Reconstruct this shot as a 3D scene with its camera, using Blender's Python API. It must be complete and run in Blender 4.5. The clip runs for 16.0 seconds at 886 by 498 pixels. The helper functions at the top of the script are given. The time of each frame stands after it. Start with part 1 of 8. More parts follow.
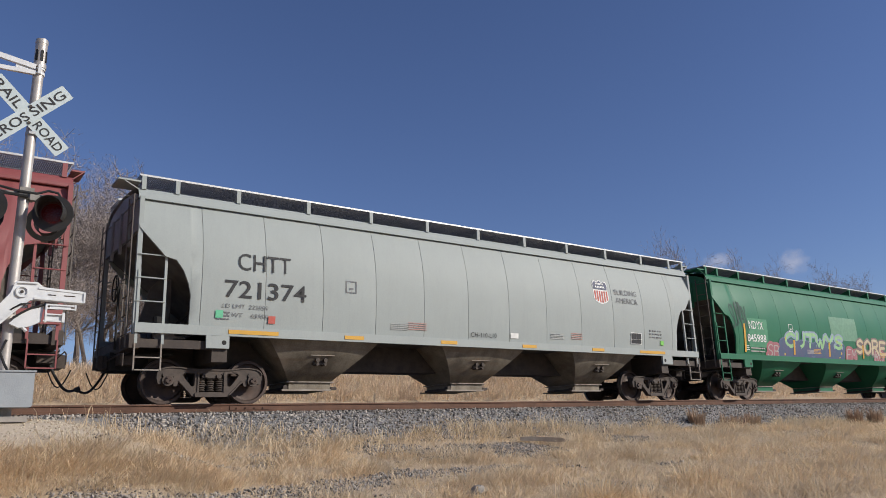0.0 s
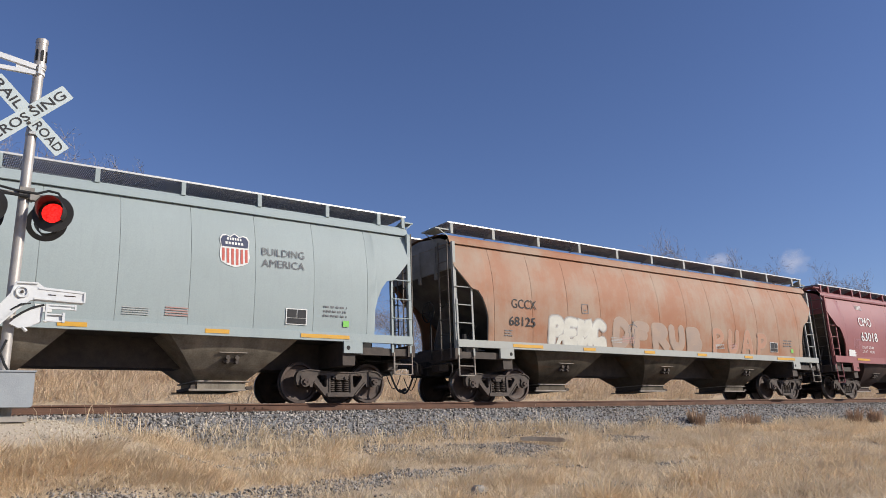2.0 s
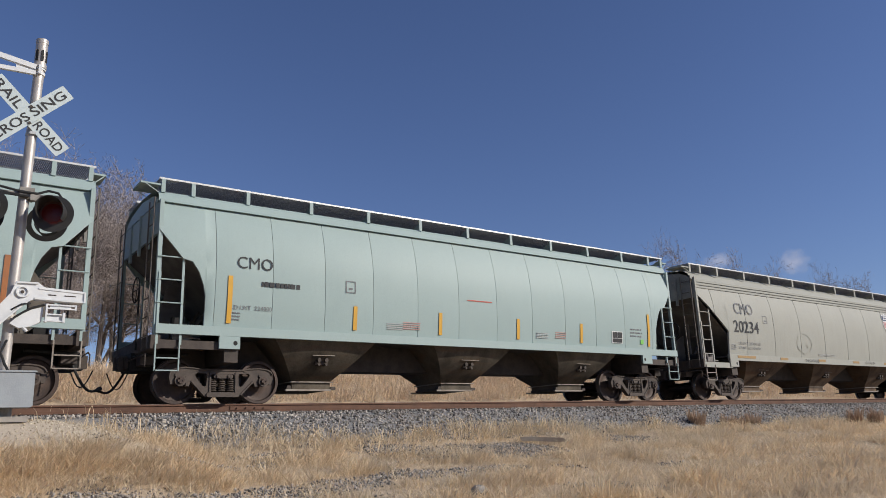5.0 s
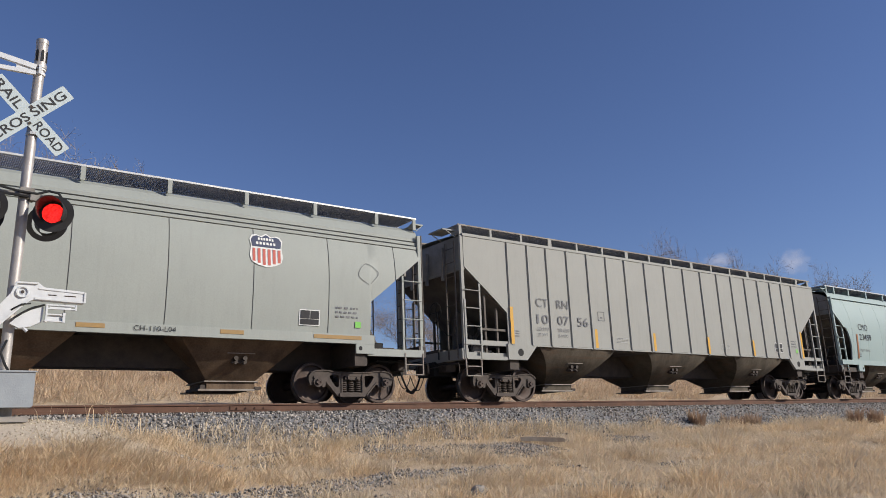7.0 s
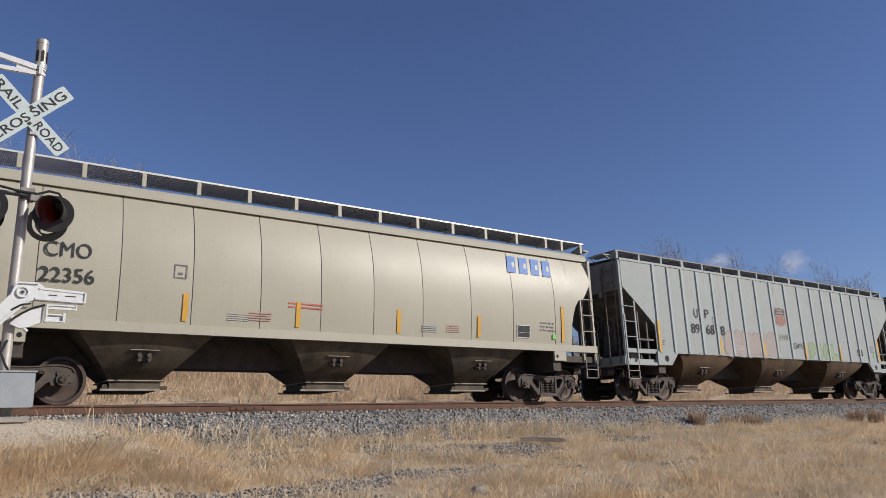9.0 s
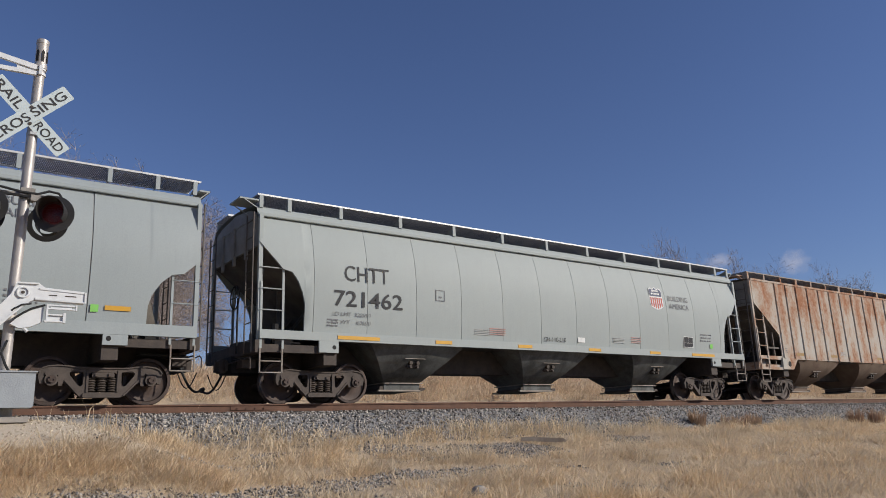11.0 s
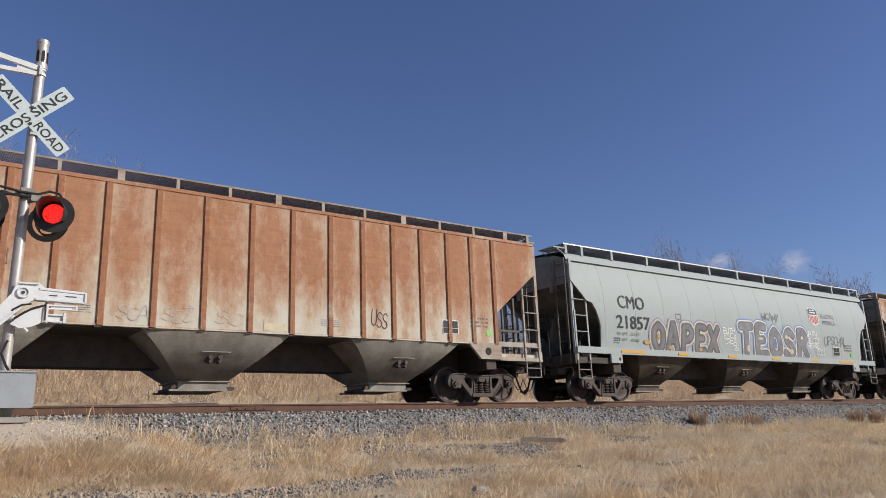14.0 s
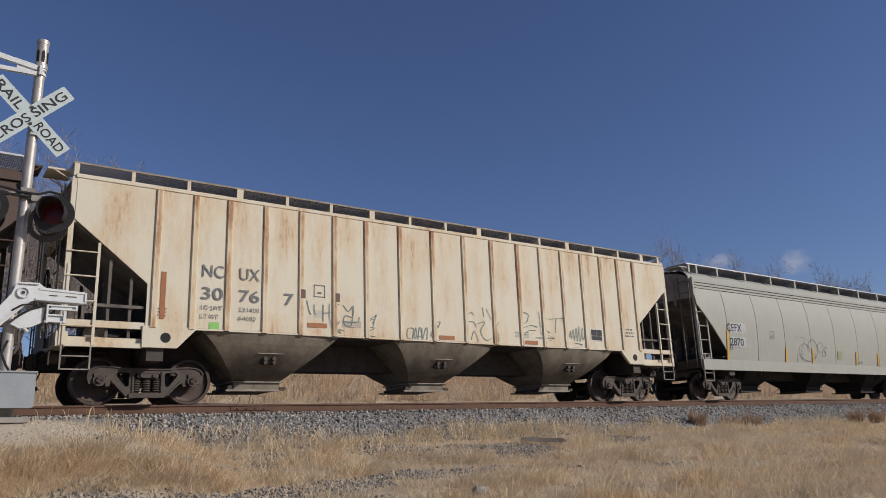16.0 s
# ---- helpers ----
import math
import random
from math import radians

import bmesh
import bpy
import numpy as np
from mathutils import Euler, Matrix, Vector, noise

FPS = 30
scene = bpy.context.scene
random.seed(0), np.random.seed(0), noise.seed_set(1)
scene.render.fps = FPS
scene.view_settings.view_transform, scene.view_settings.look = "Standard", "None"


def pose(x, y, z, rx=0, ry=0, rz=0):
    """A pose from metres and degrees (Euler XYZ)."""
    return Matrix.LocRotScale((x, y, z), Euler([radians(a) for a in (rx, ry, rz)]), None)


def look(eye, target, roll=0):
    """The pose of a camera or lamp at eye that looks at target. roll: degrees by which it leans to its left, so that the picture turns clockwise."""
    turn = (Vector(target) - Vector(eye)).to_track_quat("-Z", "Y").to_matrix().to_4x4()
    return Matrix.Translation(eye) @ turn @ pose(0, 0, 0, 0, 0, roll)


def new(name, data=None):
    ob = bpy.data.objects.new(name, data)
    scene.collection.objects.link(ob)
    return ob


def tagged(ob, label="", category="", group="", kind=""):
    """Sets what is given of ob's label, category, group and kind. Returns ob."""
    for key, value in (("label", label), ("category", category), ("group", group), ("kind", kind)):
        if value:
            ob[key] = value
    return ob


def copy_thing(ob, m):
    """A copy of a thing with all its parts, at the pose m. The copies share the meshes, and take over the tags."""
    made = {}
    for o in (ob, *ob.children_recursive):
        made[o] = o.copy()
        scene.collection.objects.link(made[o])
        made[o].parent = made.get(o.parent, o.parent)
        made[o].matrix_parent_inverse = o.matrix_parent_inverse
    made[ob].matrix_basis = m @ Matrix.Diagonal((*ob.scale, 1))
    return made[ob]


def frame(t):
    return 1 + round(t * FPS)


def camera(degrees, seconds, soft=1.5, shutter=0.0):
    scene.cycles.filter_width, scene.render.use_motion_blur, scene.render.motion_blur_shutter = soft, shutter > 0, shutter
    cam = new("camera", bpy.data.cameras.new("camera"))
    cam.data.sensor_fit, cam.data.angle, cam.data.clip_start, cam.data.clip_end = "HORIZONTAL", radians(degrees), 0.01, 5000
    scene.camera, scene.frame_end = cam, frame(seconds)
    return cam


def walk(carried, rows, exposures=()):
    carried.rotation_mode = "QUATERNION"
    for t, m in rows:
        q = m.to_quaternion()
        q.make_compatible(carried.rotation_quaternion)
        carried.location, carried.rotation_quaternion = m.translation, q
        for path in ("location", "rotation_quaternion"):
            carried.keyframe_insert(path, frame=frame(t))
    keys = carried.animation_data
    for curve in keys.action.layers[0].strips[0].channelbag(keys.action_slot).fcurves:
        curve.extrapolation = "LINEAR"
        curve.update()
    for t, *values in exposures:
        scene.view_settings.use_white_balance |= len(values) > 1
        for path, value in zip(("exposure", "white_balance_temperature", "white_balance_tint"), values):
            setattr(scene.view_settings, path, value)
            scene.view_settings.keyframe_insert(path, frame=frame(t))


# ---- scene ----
from mathutils.geometry import tessellate_polygon

# ---- camera ----
EYE = Vector((0.0, 0.0, -0.782))
FOV = 61.78


def aim(yaw, pitch):
    a, b = radians(yaw), radians(pitch)
    return EYE + Vector((math.sin(a) * math.cos(b), math.cos(a) * math.cos(b), math.sin(b)))


cam = camera(FOV, 16.0, 0.9)
walk(cam, [(0.0, look(EYE, aim(36.243, 13.972), -2.186)),
           (4.0, look(EYE, aim(36.225, 13.975), -2.186)),
           (8.0, look(EYE, aim(36.205, 13.985), -2.186)),
           (12.0, look(EYE, aim(36.180, 14.005), -2.186)),
           (16.0, look(EYE, aim(36.165, 14.015), -2.186))],
     exposures=[(0.0, -0.1), (0.5, 0.05), (1.0, 0.28), (1.5, 0.2), (2.0, 0.1), (2.5, -0.05), (3.0, 0.0), (4.0, 0.0), (6.4, -0.3), (7.0, -0.03), (8.0, 0.05), (8.5, 0.15), (9.0, -0.1),
                (11.5, -0.2), (12.5, 0.05), (13.0, 0.0), (13.5, -0.14), (14.0, -0.02), (14.5, 0.2), (15.0, 0.05), (15.5, -0.15), (16.0, -0.4)])

# ---- world and sun ----
SUN_AZ, SUN_EL = 138.0, 26.0          # clockwise from +Y, above the horizon
world = bpy.data.worlds.new("sky")
world.use_nodes = True
scene.world = world
wn = world.node_tree.nodes
sky = wn.new("ShaderNodeTexSky")
sky.sky_type, sky.sun_disc = "NISHITA", False
sky.sun_elevation, sky.sun_rotation = radians(SUN_EL), radians(SUN_AZ)
sky.air_density, sky.dust_density, sky.ozone_density = 1.0, 0.2, 3.0
deep = wn.new("ShaderNodeMix")
deep.data_type, deep.blend_type = "RGBA", "MULTIPLY"
deep.inputs["Factor"].default_value = 1.0
deep.inputs["B"].default_value = (0.92, 0.92, 1.19, 1.0)
world.node_tree.links.new(sky.outputs[0], deep.inputs["A"])
world.node_tree.links.new(deep.outputs["Result"], wn["Background"].inputs[0])
wn["Background"].inputs[1].default_value = 0.085
sun = new("sun", bpy.data.lights.new("sun", "SUN"))
sun.data.energy, sun.data.angle, sun.data.color = 4.6, radians(0.53), (1.0, 0.94, 0.85)
SUN_DIR = Vector((math.sin(radians(SUN_AZ)) * math.cos(radians(SUN_EL)),
                  math.cos(radians(SUN_AZ)) * math.cos(radians(SUN_EL)), math.sin(radians(SUN_EL))))
sun.matrix_world = look(SUN_DIR * 300, (0, 0, 0))


# ---- mesh building ----
STRETCH = [1.0]                 # length of the car being built, against the usual one


class Geo:
    """Collects vertices and faces for one mesh."""

    def __init__(self):
        self.v, self.f = [], []

    def add(self, verts, faces):
        n = len(self.v)
        self.v += [tuple(p) for p in verts]
        self.f += [tuple(i + n for i in f) for f in faces]
        return self

    def box(self, x0, x1, y0, y1, z0, z1):
        return self.add([(x, y, z) for x in (x0, x1) for y in (y0, y1) for z in (z0, z1)],
                        [(0, 1, 3, 2), (4, 6, 7, 5), (0, 4, 5, 1), (2, 3, 7, 6), (0, 2, 6, 4), (1, 5, 7, 3)])

    def bevel_box(self, x0, x1, y0, y1, z0, z1, b):
        """A box whose edges along y are chamfered."""
        pts = [(x0 + b, z0), (x1 - b, z0), (x1, z0 + b), (x1, z1 - b), (x1 - b, z1), (x0 + b, z1), (x0, z1 - b), (x0, z0 + b)]
        return self.prism(pts, y0, y1)

    def prism(self, pts, y0, y1):
        """A polygon in x and z, drawn out along y."""
        n = len(pts)
        verts = [(x, y0, z) for x, z in pts] + [(x, y1, z) for x, z in pts]
        faces = [tuple(range(n)), tuple(range(2 * n - 1, n - 1, -1))]
        faces += [(i, i + n, (i + 1) % n + n, (i + 1) % n) for i in range(n)]
        return self.add(verts, faces)

    def plate(self, outer, holes, y0, y1):
        """A polygon in x and z with holes in it, drawn out along y."""
        loops = [outer] + holes
        pts = [p for loop in loops for p in loop]
        n = len(pts)
        tris = tessellate_polygon([[Vector((x, z, 0)) for x, z in loop] for loop in loops])
        faces = [tuple(t) for t in tris] + [tuple(i + n for i in t[::-1]) for t in tris]
        k = 0
        for loop in loops:
            m = len(loop)
            faces += [(k + i, k + (i + 1) % m, k + (i + 1) % m + n, k + i + n) for i in range(m)]
            k += m
        return self.add([(x, y0, z) for x, z in pts] + [(x, y1, z) for x, z in pts], faces)

    def beam(self, a, b, w, y0, y1):
        """A flat bar of width w between two points in x and z, drawn out along y."""
        dx, dz = b[0] - a[0], b[1] - a[1]
        d = math.hypot(dx, dz)
        nx, nz = -dz / d * w / 2, dx / d * w / 2
        return self.prism([(a[0] - nx, a[1] - nz), (b[0] - nx, b[1] - nz), (b[0] + nx, b[1] + nz), (a[0] + nx, a[1] + nz)], y0, y1)

    def tube(self, a, b, r, n=6, r2=None):
        a, b = Vector(a), Vector(b)
        r2 = r if r2 is None else r2
        q = (b - a).to_track_quat("Z", "Y")
        ring = [(math.cos(2 * math.pi * i / n), math.sin(2 * math.pi * i / n)) for i in range(n)]
        verts = [a + q @ Vector((c * r, s * r, 0)) for c, s in ring] + [b + q @ Vector((c * r2, s * r2, 0)) for c, s in ring]
        faces = [(i, (i + 1) % n, (i + 1) % n + n, i + n) for i in range(n)]
        return self.add(verts, faces + [tuple(range(n - 1, -1, -1)), tuple(range(n, 2 * n))])

    def pipe(self, pts, r, n=6):
        """One bent tube along the points."""
        pts = [Vector(p) for p in pts]
        k = len(pts)
        side = None
        verts = []
        for i, p in enumerate(pts):
            t = (pts[min(k - 1, i + 1)] - pts[max(0, i - 1)]).normalized()
            side = t.orthogonal() if side is None else side - t * side.dot(t)
            side.normalize()
            up = t.cross(side)
            verts += [p + (side * math.cos(2 * math.pi * j / n) + up * math.sin(2 * math.pi * j / n)) * r for j in range(n)]
        faces = [(i * n + j, i * n + (j + 1) % n, (i + 1) * n + (j + 1) % n, (i + 1) * n + j) for i in range(k - 1) for j in range(n)]
        return self.add(verts, faces + [tuple(range(n - 1, -1, -1)), tuple(range((k - 1) * n, k * n))])

    def lathe(self, profile, m, n=24):
        """Turns (radius, height) pairs round the local z of the matrix m."""
        k = len(profile)
        verts = [m @ Vector((r * math.cos(2 * math.pi * i / n), r * math.sin(2 * math.pi * i / n), h)) for i in range(n) for r, h in profile]
        faces = [(i * k + j, ((i + 1) % n) * k + j, ((i + 1) % n) * k + j + 1, i * k + j + 1) for i in range(n) for j in range(k - 1)]
        return self.add(verts, faces)

    def mesh(self, name, material, smooth=False):
        me = bpy.data.meshes.new(name)
        me.from_pydata([(x * STRETCH[0], y, z) for x, y, z in self.v], [], self.f)
        me.materials.append(material)
        if smooth:
            me.shade_smooth()
            me.set_sharp_from_angle(angle=radians(40))
        me.update()
        return me


def part(name, geo, material, parent=None, label="", smooth=False, at=None):
    """Links a Geo, or a mesh made before, as one object under its parent."""
    me = geo if isinstance(geo, bpy.types.Mesh) else geo.mesh(name, material, smooth)
    ob = new(name, me)
    if parent is not None:
        ob.parent = parent
    if at is not None:
        ob.matrix_basis = at
    if label:
        ob["label"] = label
    return ob


# ---- materials ----
def nodes_of(name):
    m = bpy.data.materials.new(name)
    m.use_nodes = True
    nt = m.node_tree
    return m, nt, nt.nodes["Principled BSDF"]


def node(nt, kind, **values):
    n = nt.nodes.new(kind)
    for key, value in values.items():
        n.inputs[key.replace("_", " ")].default_value = value
    return n


def rgba(c):
    return (c[0], c[1], c[2], 1.0)


def coords(nt, scale=(1, 1, 1), shift=(0, 0, 0)):
    tc = nt.nodes.new("ShaderNodeTexCoord")
    mp = nt.nodes.new("ShaderNodeMapping")
    mp.inputs["Scale"].default_value, mp.inputs["Location"].default_value = scale, shift
    nt.links.new(tc.outputs["Object"], mp.inputs[0])
    return mp.outputs[0]


def noise_tex(nt, vec, scale, detail=4.0, rough=0.6):
    n = node(nt, "ShaderNodeTexNoise", Scale=scale, Detail=detail, Roughness=rough)
    nt.links.new(vec, n.inputs["Vector"])
    return n.outputs["Fac"]


def ramp(nt, fac, lo, hi, a=0.0, b=1.0):
    r = nt.nodes.new("ShaderNodeMapRange")
    for key, value in (("From Min", lo), ("From Max", hi), ("To Min", a), ("To Max", b)):
        r.inputs[key].default_value = value
    nt.links.new(fac, r.inputs["Value"])
    return r.outputs[0]


def mix(nt, fac, a, b, blend="MIX"):
    n = nt.nodes.new("ShaderNodeMix")
    n.data_type, n.blend_type = "RGBA", blend
    for sock, value in ((n.inputs["Factor"], fac), (n.inputs["A"], a), (n.inputs["B"], b)):
        if isinstance(value, bpy.types.NodeSocket):
            nt.links.new(value, sock)
        elif isinstance(value, (int, float)):
            sock.default_value = value
        else:
            sock.default_value = rgba(value)
    return n.outputs["Result"]


def maths(nt, op, a, b=0.0, c=0.0):
    n = nt.nodes.new("ShaderNodeMath")
    n.operation, n.use_clamp = op, False
    for i, value in enumerate((a, b, c)):
        if isinstance(value, bpy.types.NodeSocket):
            nt.links.new(value, n.inputs[i])
        else:
            n.inputs[i].default_value = value
    return n.outputs[0]


def bump(nt, bsdf, height, strength, distance):
    b = node(nt, "ShaderNodeBump", Strength=strength, Distance=distance)
    nt.links.new(height, b.inputs["Height"])
    nt.links.new(b.outputs[0], bsdf.inputs["Normal"])


def plain(name, col, col2=None, scale=6.0, rough=0.6, metal=0.0, fine=60.0, relief=0.15, glow=None, power=0.0):
    """Two-tone surface with grain and fine relief."""
    m, nt, b = nodes_of(name)
    v = coords(nt)
    col2 = col2 or tuple(c * 0.72 for c in col)
    big = ramp(nt, noise_tex(nt, v, scale), 0.35, 0.68)
    small = ramp(nt, noise_tex(nt, v, fine, 3), 0.3, 0.7)
    c = mix(nt, maths(nt, "MULTIPLY_ADD", small, 0.3, maths(nt, "MULTIPLY", big, 0.7)), col, col2)
    nt.links.new(c, b.inputs["Base Color"])
    nt.links.new(ramp(nt, small, 0, 1, rough - 0.08, min(1, rough + 0.1)), b.inputs["Roughness"])
    b.inputs["Metallic"].default_value = metal
    b.inputs["Specular IOR Level"].default_value = 0.5 if metal else 0.3
    bump(nt, b, small, relief, 0.01)
    if glow:
        b.inputs["Emission Color"].default_value, b.inputs["Emission Strength"].default_value = rgba(glow), power
    return m


RUST = (0.43, 0.175, 0.07)
RUST_DARK = (0.25, 0.09, 0.042)
GRIME = (0.06, 0.05, 0.04)


def car_paint(name, col, rust=0.08, top_rust=0.0, fade=0.15, dirt=0.25, rough=0.60, seed=0.0, pale=None, bloom=0.0, band=(2.2, 4.2), panels=False, blur=0.0, sheen=0.24, streaks=0.0, stain=(0.37, 0.215, 0.115), grain_z=4.6, tones=((0.37, 0.160, 0.074), (0.225, 0.085, 0.042)), foot_rust=0.05, spread=0.10):
    """Weathered car paint: fading, grime streaks, rust blots that run down, in the car's own space."""
    col = tuple(0.60 * x for x in col)
    m, nt, b = nodes_of(name)
    v = coords(nt, shift=(seed * 7.3, 0, seed * 1.7))
    vs = coords(nt, scale=(3.2, 1, 0.28), shift=(seed * 5.1, 0, seed))
    vf = coords(nt, scale=(5.0, 1, 0.6), shift=(seed * 3.1, 0, seed))
    z = nt.nodes.new("ShaderNodeSeparateXYZ")
    nt.links.new(coords(nt), z.inputs[0])
    level = z.outputs["Z"]
    if panels:
        # each panel rusts to a depth of its own
        own = nt.nodes.new("ShaderNodeObjectInfo").outputs["Random"]
        level = maths(nt, "ADD", level, maths(nt, "MULTIPLY", own, 0.7))
    high = ramp(nt, level, *band)
    low = ramp(nt, z.outputs["Z"], 2.4, 1.3)
    cloud = noise_tex(nt, v, 0.9, 5)
    streak = noise_tex(nt, vs, 1.0, 6, 0.65)
    fine = noise_tex(nt, vf, 2.0, 5, 0.7)
    grain = noise_tex(nt, v, 45.0, 3)
    c = mix(nt, ramp(nt, cloud, 0.3, 0.7, 0, fade), col, pale or tuple(min(0.8, x * 1.25 + 0.05) for x in col))
    if bloom > 0:
        c = mix(nt, ramp(nt, maths(nt, "MULTIPLY_ADD", cloud, 0.9, maths(nt, "MULTIPLY_ADD", streak, 0.35, maths(nt, "MULTIPLY", fine, 0.2))), 0.62, 0.90, 0, bloom), c, pale or (0.6, 0.5, 0.42))
    c = mix(nt, ramp(nt, maths(nt, "ADD", fine, maths(nt, "MULTIPLY", low, 0.06)), 0.50, 0.80, 0, dirt * 0.32), c, GRIME)
    if panels:
        # rust spreads from the top middle of each panel, thins out to its sides and gathers again at the foot
        gen = nt.nodes.new("ShaderNodeTexCoord").outputs["Generated"]
        gx = nt.nodes.new("ShaderNodeSeparateXYZ")
        nt.links.new(gen, gx.inputs[0])
        middle = maths(nt, "SUBTRACT", 1.0, maths(nt, "ABSOLUTE", maths(nt, "MULTIPLY_ADD", gx.outputs["X"], 2.0, -1.0)))
        foot = ramp(nt, z.outputs["Z"], 1.95, 1.55)
        blob = noise_tex(nt, coords(nt, scale=(1.5, 1, 0.8), shift=(seed * 2.3, 0, seed)), 1.1, 5, 0.6)
        speck = noise_tex(nt, coords(nt, scale=(6.0, 1, grain_z), shift=(seed, 0, seed * 4.0)), 1.6, 5, 0.75)
        score = maths(nt, "MULTIPLY_ADD", blob, 0.50, maths(nt, "MULTIPLY_ADD", speck, 0.34, maths(nt, "MULTIPLY", streak, 0.12 + streaks)))
        score = maths(nt, "ADD", score, maths(nt, "MULTIPLY_ADD", high, top_rust, maths(nt, "MULTIPLY_ADD", middle, spread, maths(nt, "MULTIPLY", foot, foot_rust))))
        low_end = 0.62 - rust
        r = ramp(nt, score, low_end, low_end + 0.11 + blur)
        c = mix(nt, ramp(nt, score, low_end - 0.13, low_end + 0.05, 0, 0.6), c, stain)
        tone = maths(nt, "MULTIPLY_ADD", speck, 0.6, maths(nt, "MULTIPLY", noise_tex(nt, coords(nt, scale=(1.2, 1, 14.0)), 1.5, 4, 0.7), 0.4))
        rc = mix(nt, ramp(nt, tone, 0.36, 0.66), *tones)
    else:
        edge = maths(nt, "MULTIPLY_ADD", high, top_rust, maths(nt, "MULTIPLY", fine, 0.42))
        r = maths(nt, "ADD", maths(nt, "MULTIPLY_ADD", streak, 0.36, maths(nt, "MULTIPLY", noise_tex(nt, v, 1.7, 6, 0.7), 0.26)), edge)
        r = ramp(nt, r, 0.78 - rust, 0.92 + blur - rust * 0.8)
        rc = mix(nt, ramp(nt, noise_tex(nt, vs, 2.2, 6), 0.30, 0.74), RUST, RUST_DARK)
    c = mix(nt, maths(nt, "MULTIPLY", r, 0.9), c, rc)
    c = mix(nt, ramp(nt, grain, 0.3, 0.7, 0, 0.12), c, GRIME)
    nt.links.new(c, b.inputs["Base Color"])
    nt.links.new(ramp(nt, maths(nt, "ADD", r, maths(nt, "MULTIPLY", cloud, 0.3)), 0, 1.2, rough - 0.06, 0.9), b.inputs["Roughness"])
    b.inputs["Specular IOR Level"].default_value = sheen
    bump(nt, b, maths(nt, "ADD", maths(nt, "MULTIPLY", cloud, 1.0), maths(nt, "MULTIPLY", grain, 0.12)), 0.08, 0.02)
    return m


STEEL = plain("weathered_steel", (0.085, 0.066, 0.053), (0.04, 0.032, 0.028), 5, 0.75, 0.2)
TRUCK = plain("dusty_cast_steel", (0.105, 0.082, 0.068), (0.05, 0.04, 0.034), 4, 0.8, 0.1)
WHEEL = plain("wheel_steel", (0.085, 0.055, 0.042), (0.035, 0.026, 0.023), 6, 0.6, 0.4)
TREAD = plain("polished_tread", (0.42, 0.40, 0.38), (0.3, 0.28, 0.27), 8, 0.3, 0.9)
FADED_BLACK = plain("sun_faded_black", (0.042, 0.04, 0.038), (0.028, 0.027, 0.026), 6, 0.5)
BLACK = plain("black_iron", (0.022, 0.021, 0.02), (0.012, 0.011, 0.011), 6, 0.7)
GRATE = plain("galvanised_grating", (0.36, 0.355, 0.36), (0.24, 0.235, 0.24), 12, 0.6, 0.3)
BOARD_RIM = plain("bright_galvanised_strip", (0.56, 0.56, 0.55), (0.45, 0.45, 0.44), 6, 0.4, 0.15)
GALV = plain("galvanised_steel", (0.5, 0.5, 0.49), (0.36, 0.36, 0.35), 9, 0.45, 0.5)
ALU = plain("aluminium_paint", (0.48, 0.445, 0.41), (0.34, 0.31, 0.28), 5, 0.45, 0.35)
WHITE = plain("white_enamel", (0.66, 0.67, 0.67), (0.54, 0.55, 0.55), 5, 0.4)
SIGNWHITE = plain("sign_sheeting", (0.50, 0.56, 0.56), (0.44, 0.50, 0.50), 7, 0.4)
INK = plain("black_stencil", (0.022, 0.022, 0.025), (0.04, 0.04, 0.04), 10, 0.6)
INKGREY = plain("faded_stencil", (0.12, 0.12, 0.13), (0.2, 0.2, 0.2), 10, 0.6)
INKWHITE = plain("white_stencil", (0.75, 0.75, 0.72), (0.6, 0.6, 0.58), 10, 0.6)
INKDULL = plain("dull_white_stencil", (0.42, 0.40, 0.37), (0.32, 0.30, 0.28), 10, 0.7)
FADEDPRINT = plain("worn_fine_print", (0.33, 0.33, 0.32), (0.40, 0.40, 0.38), 10, 0.6)
FADEDRED = plain("worn_red_print", (0.42, 0.20, 0.17), (0.40, 0.27, 0.24), 10, 0.6)
INKRED = plain("red_stencil", (0.5, 0.08, 0.06), (0.42, 0.14, 0.11), 10, 0.6)
OCHRE = plain("dulled_ochre_tape", (0.36, 0.22, 0.08), (0.28, 0.19, 0.09), 6, 0.6)
YELLOW = plain("reflective_yellow", (0.60, 0.32, 0.03), (0.52, 0.29, 0.05), 6, 0.5)
LIME = plain("lime_sticker", (0.20, 0.55, 0.11), (0.24, 0.46, 0.13), 8, 0.5)
GREENTAG = plain("green_tag", (0.12, 0.5, 0.28), (0.15, 0.4, 0.25), 8, 0.5)
BLUE = plain("emblem_blue", (0.022, 0.03, 0.075), (0.03, 0.04, 0.09), 8, 0.5)
LOGOBLUE = plain("logo_blue", (0.06, 0.16, 0.45), (0.1, 0.2, 0.45), 8, 0.5)
BROWNTAG = plain("faded_orange_tape", (0.36, 0.14, 0.05), (0.28, 0.12, 0.06), 8, 0.6)
RAIL = plain("rusty_rail", (0.16, 0.085, 0.055), (0.09, 0.05, 0.036), 3, 0.8)
RAILTOP = plain("polished_rail_head", (0.30, 0.25, 0.22), (0.22, 0.17, 0.15), 5, 0.4, 0.7)
TIE = plain("creosoted_timber", (0.06, 0.045, 0.035), (0.03, 0.024, 0.02), 5, 0.9)
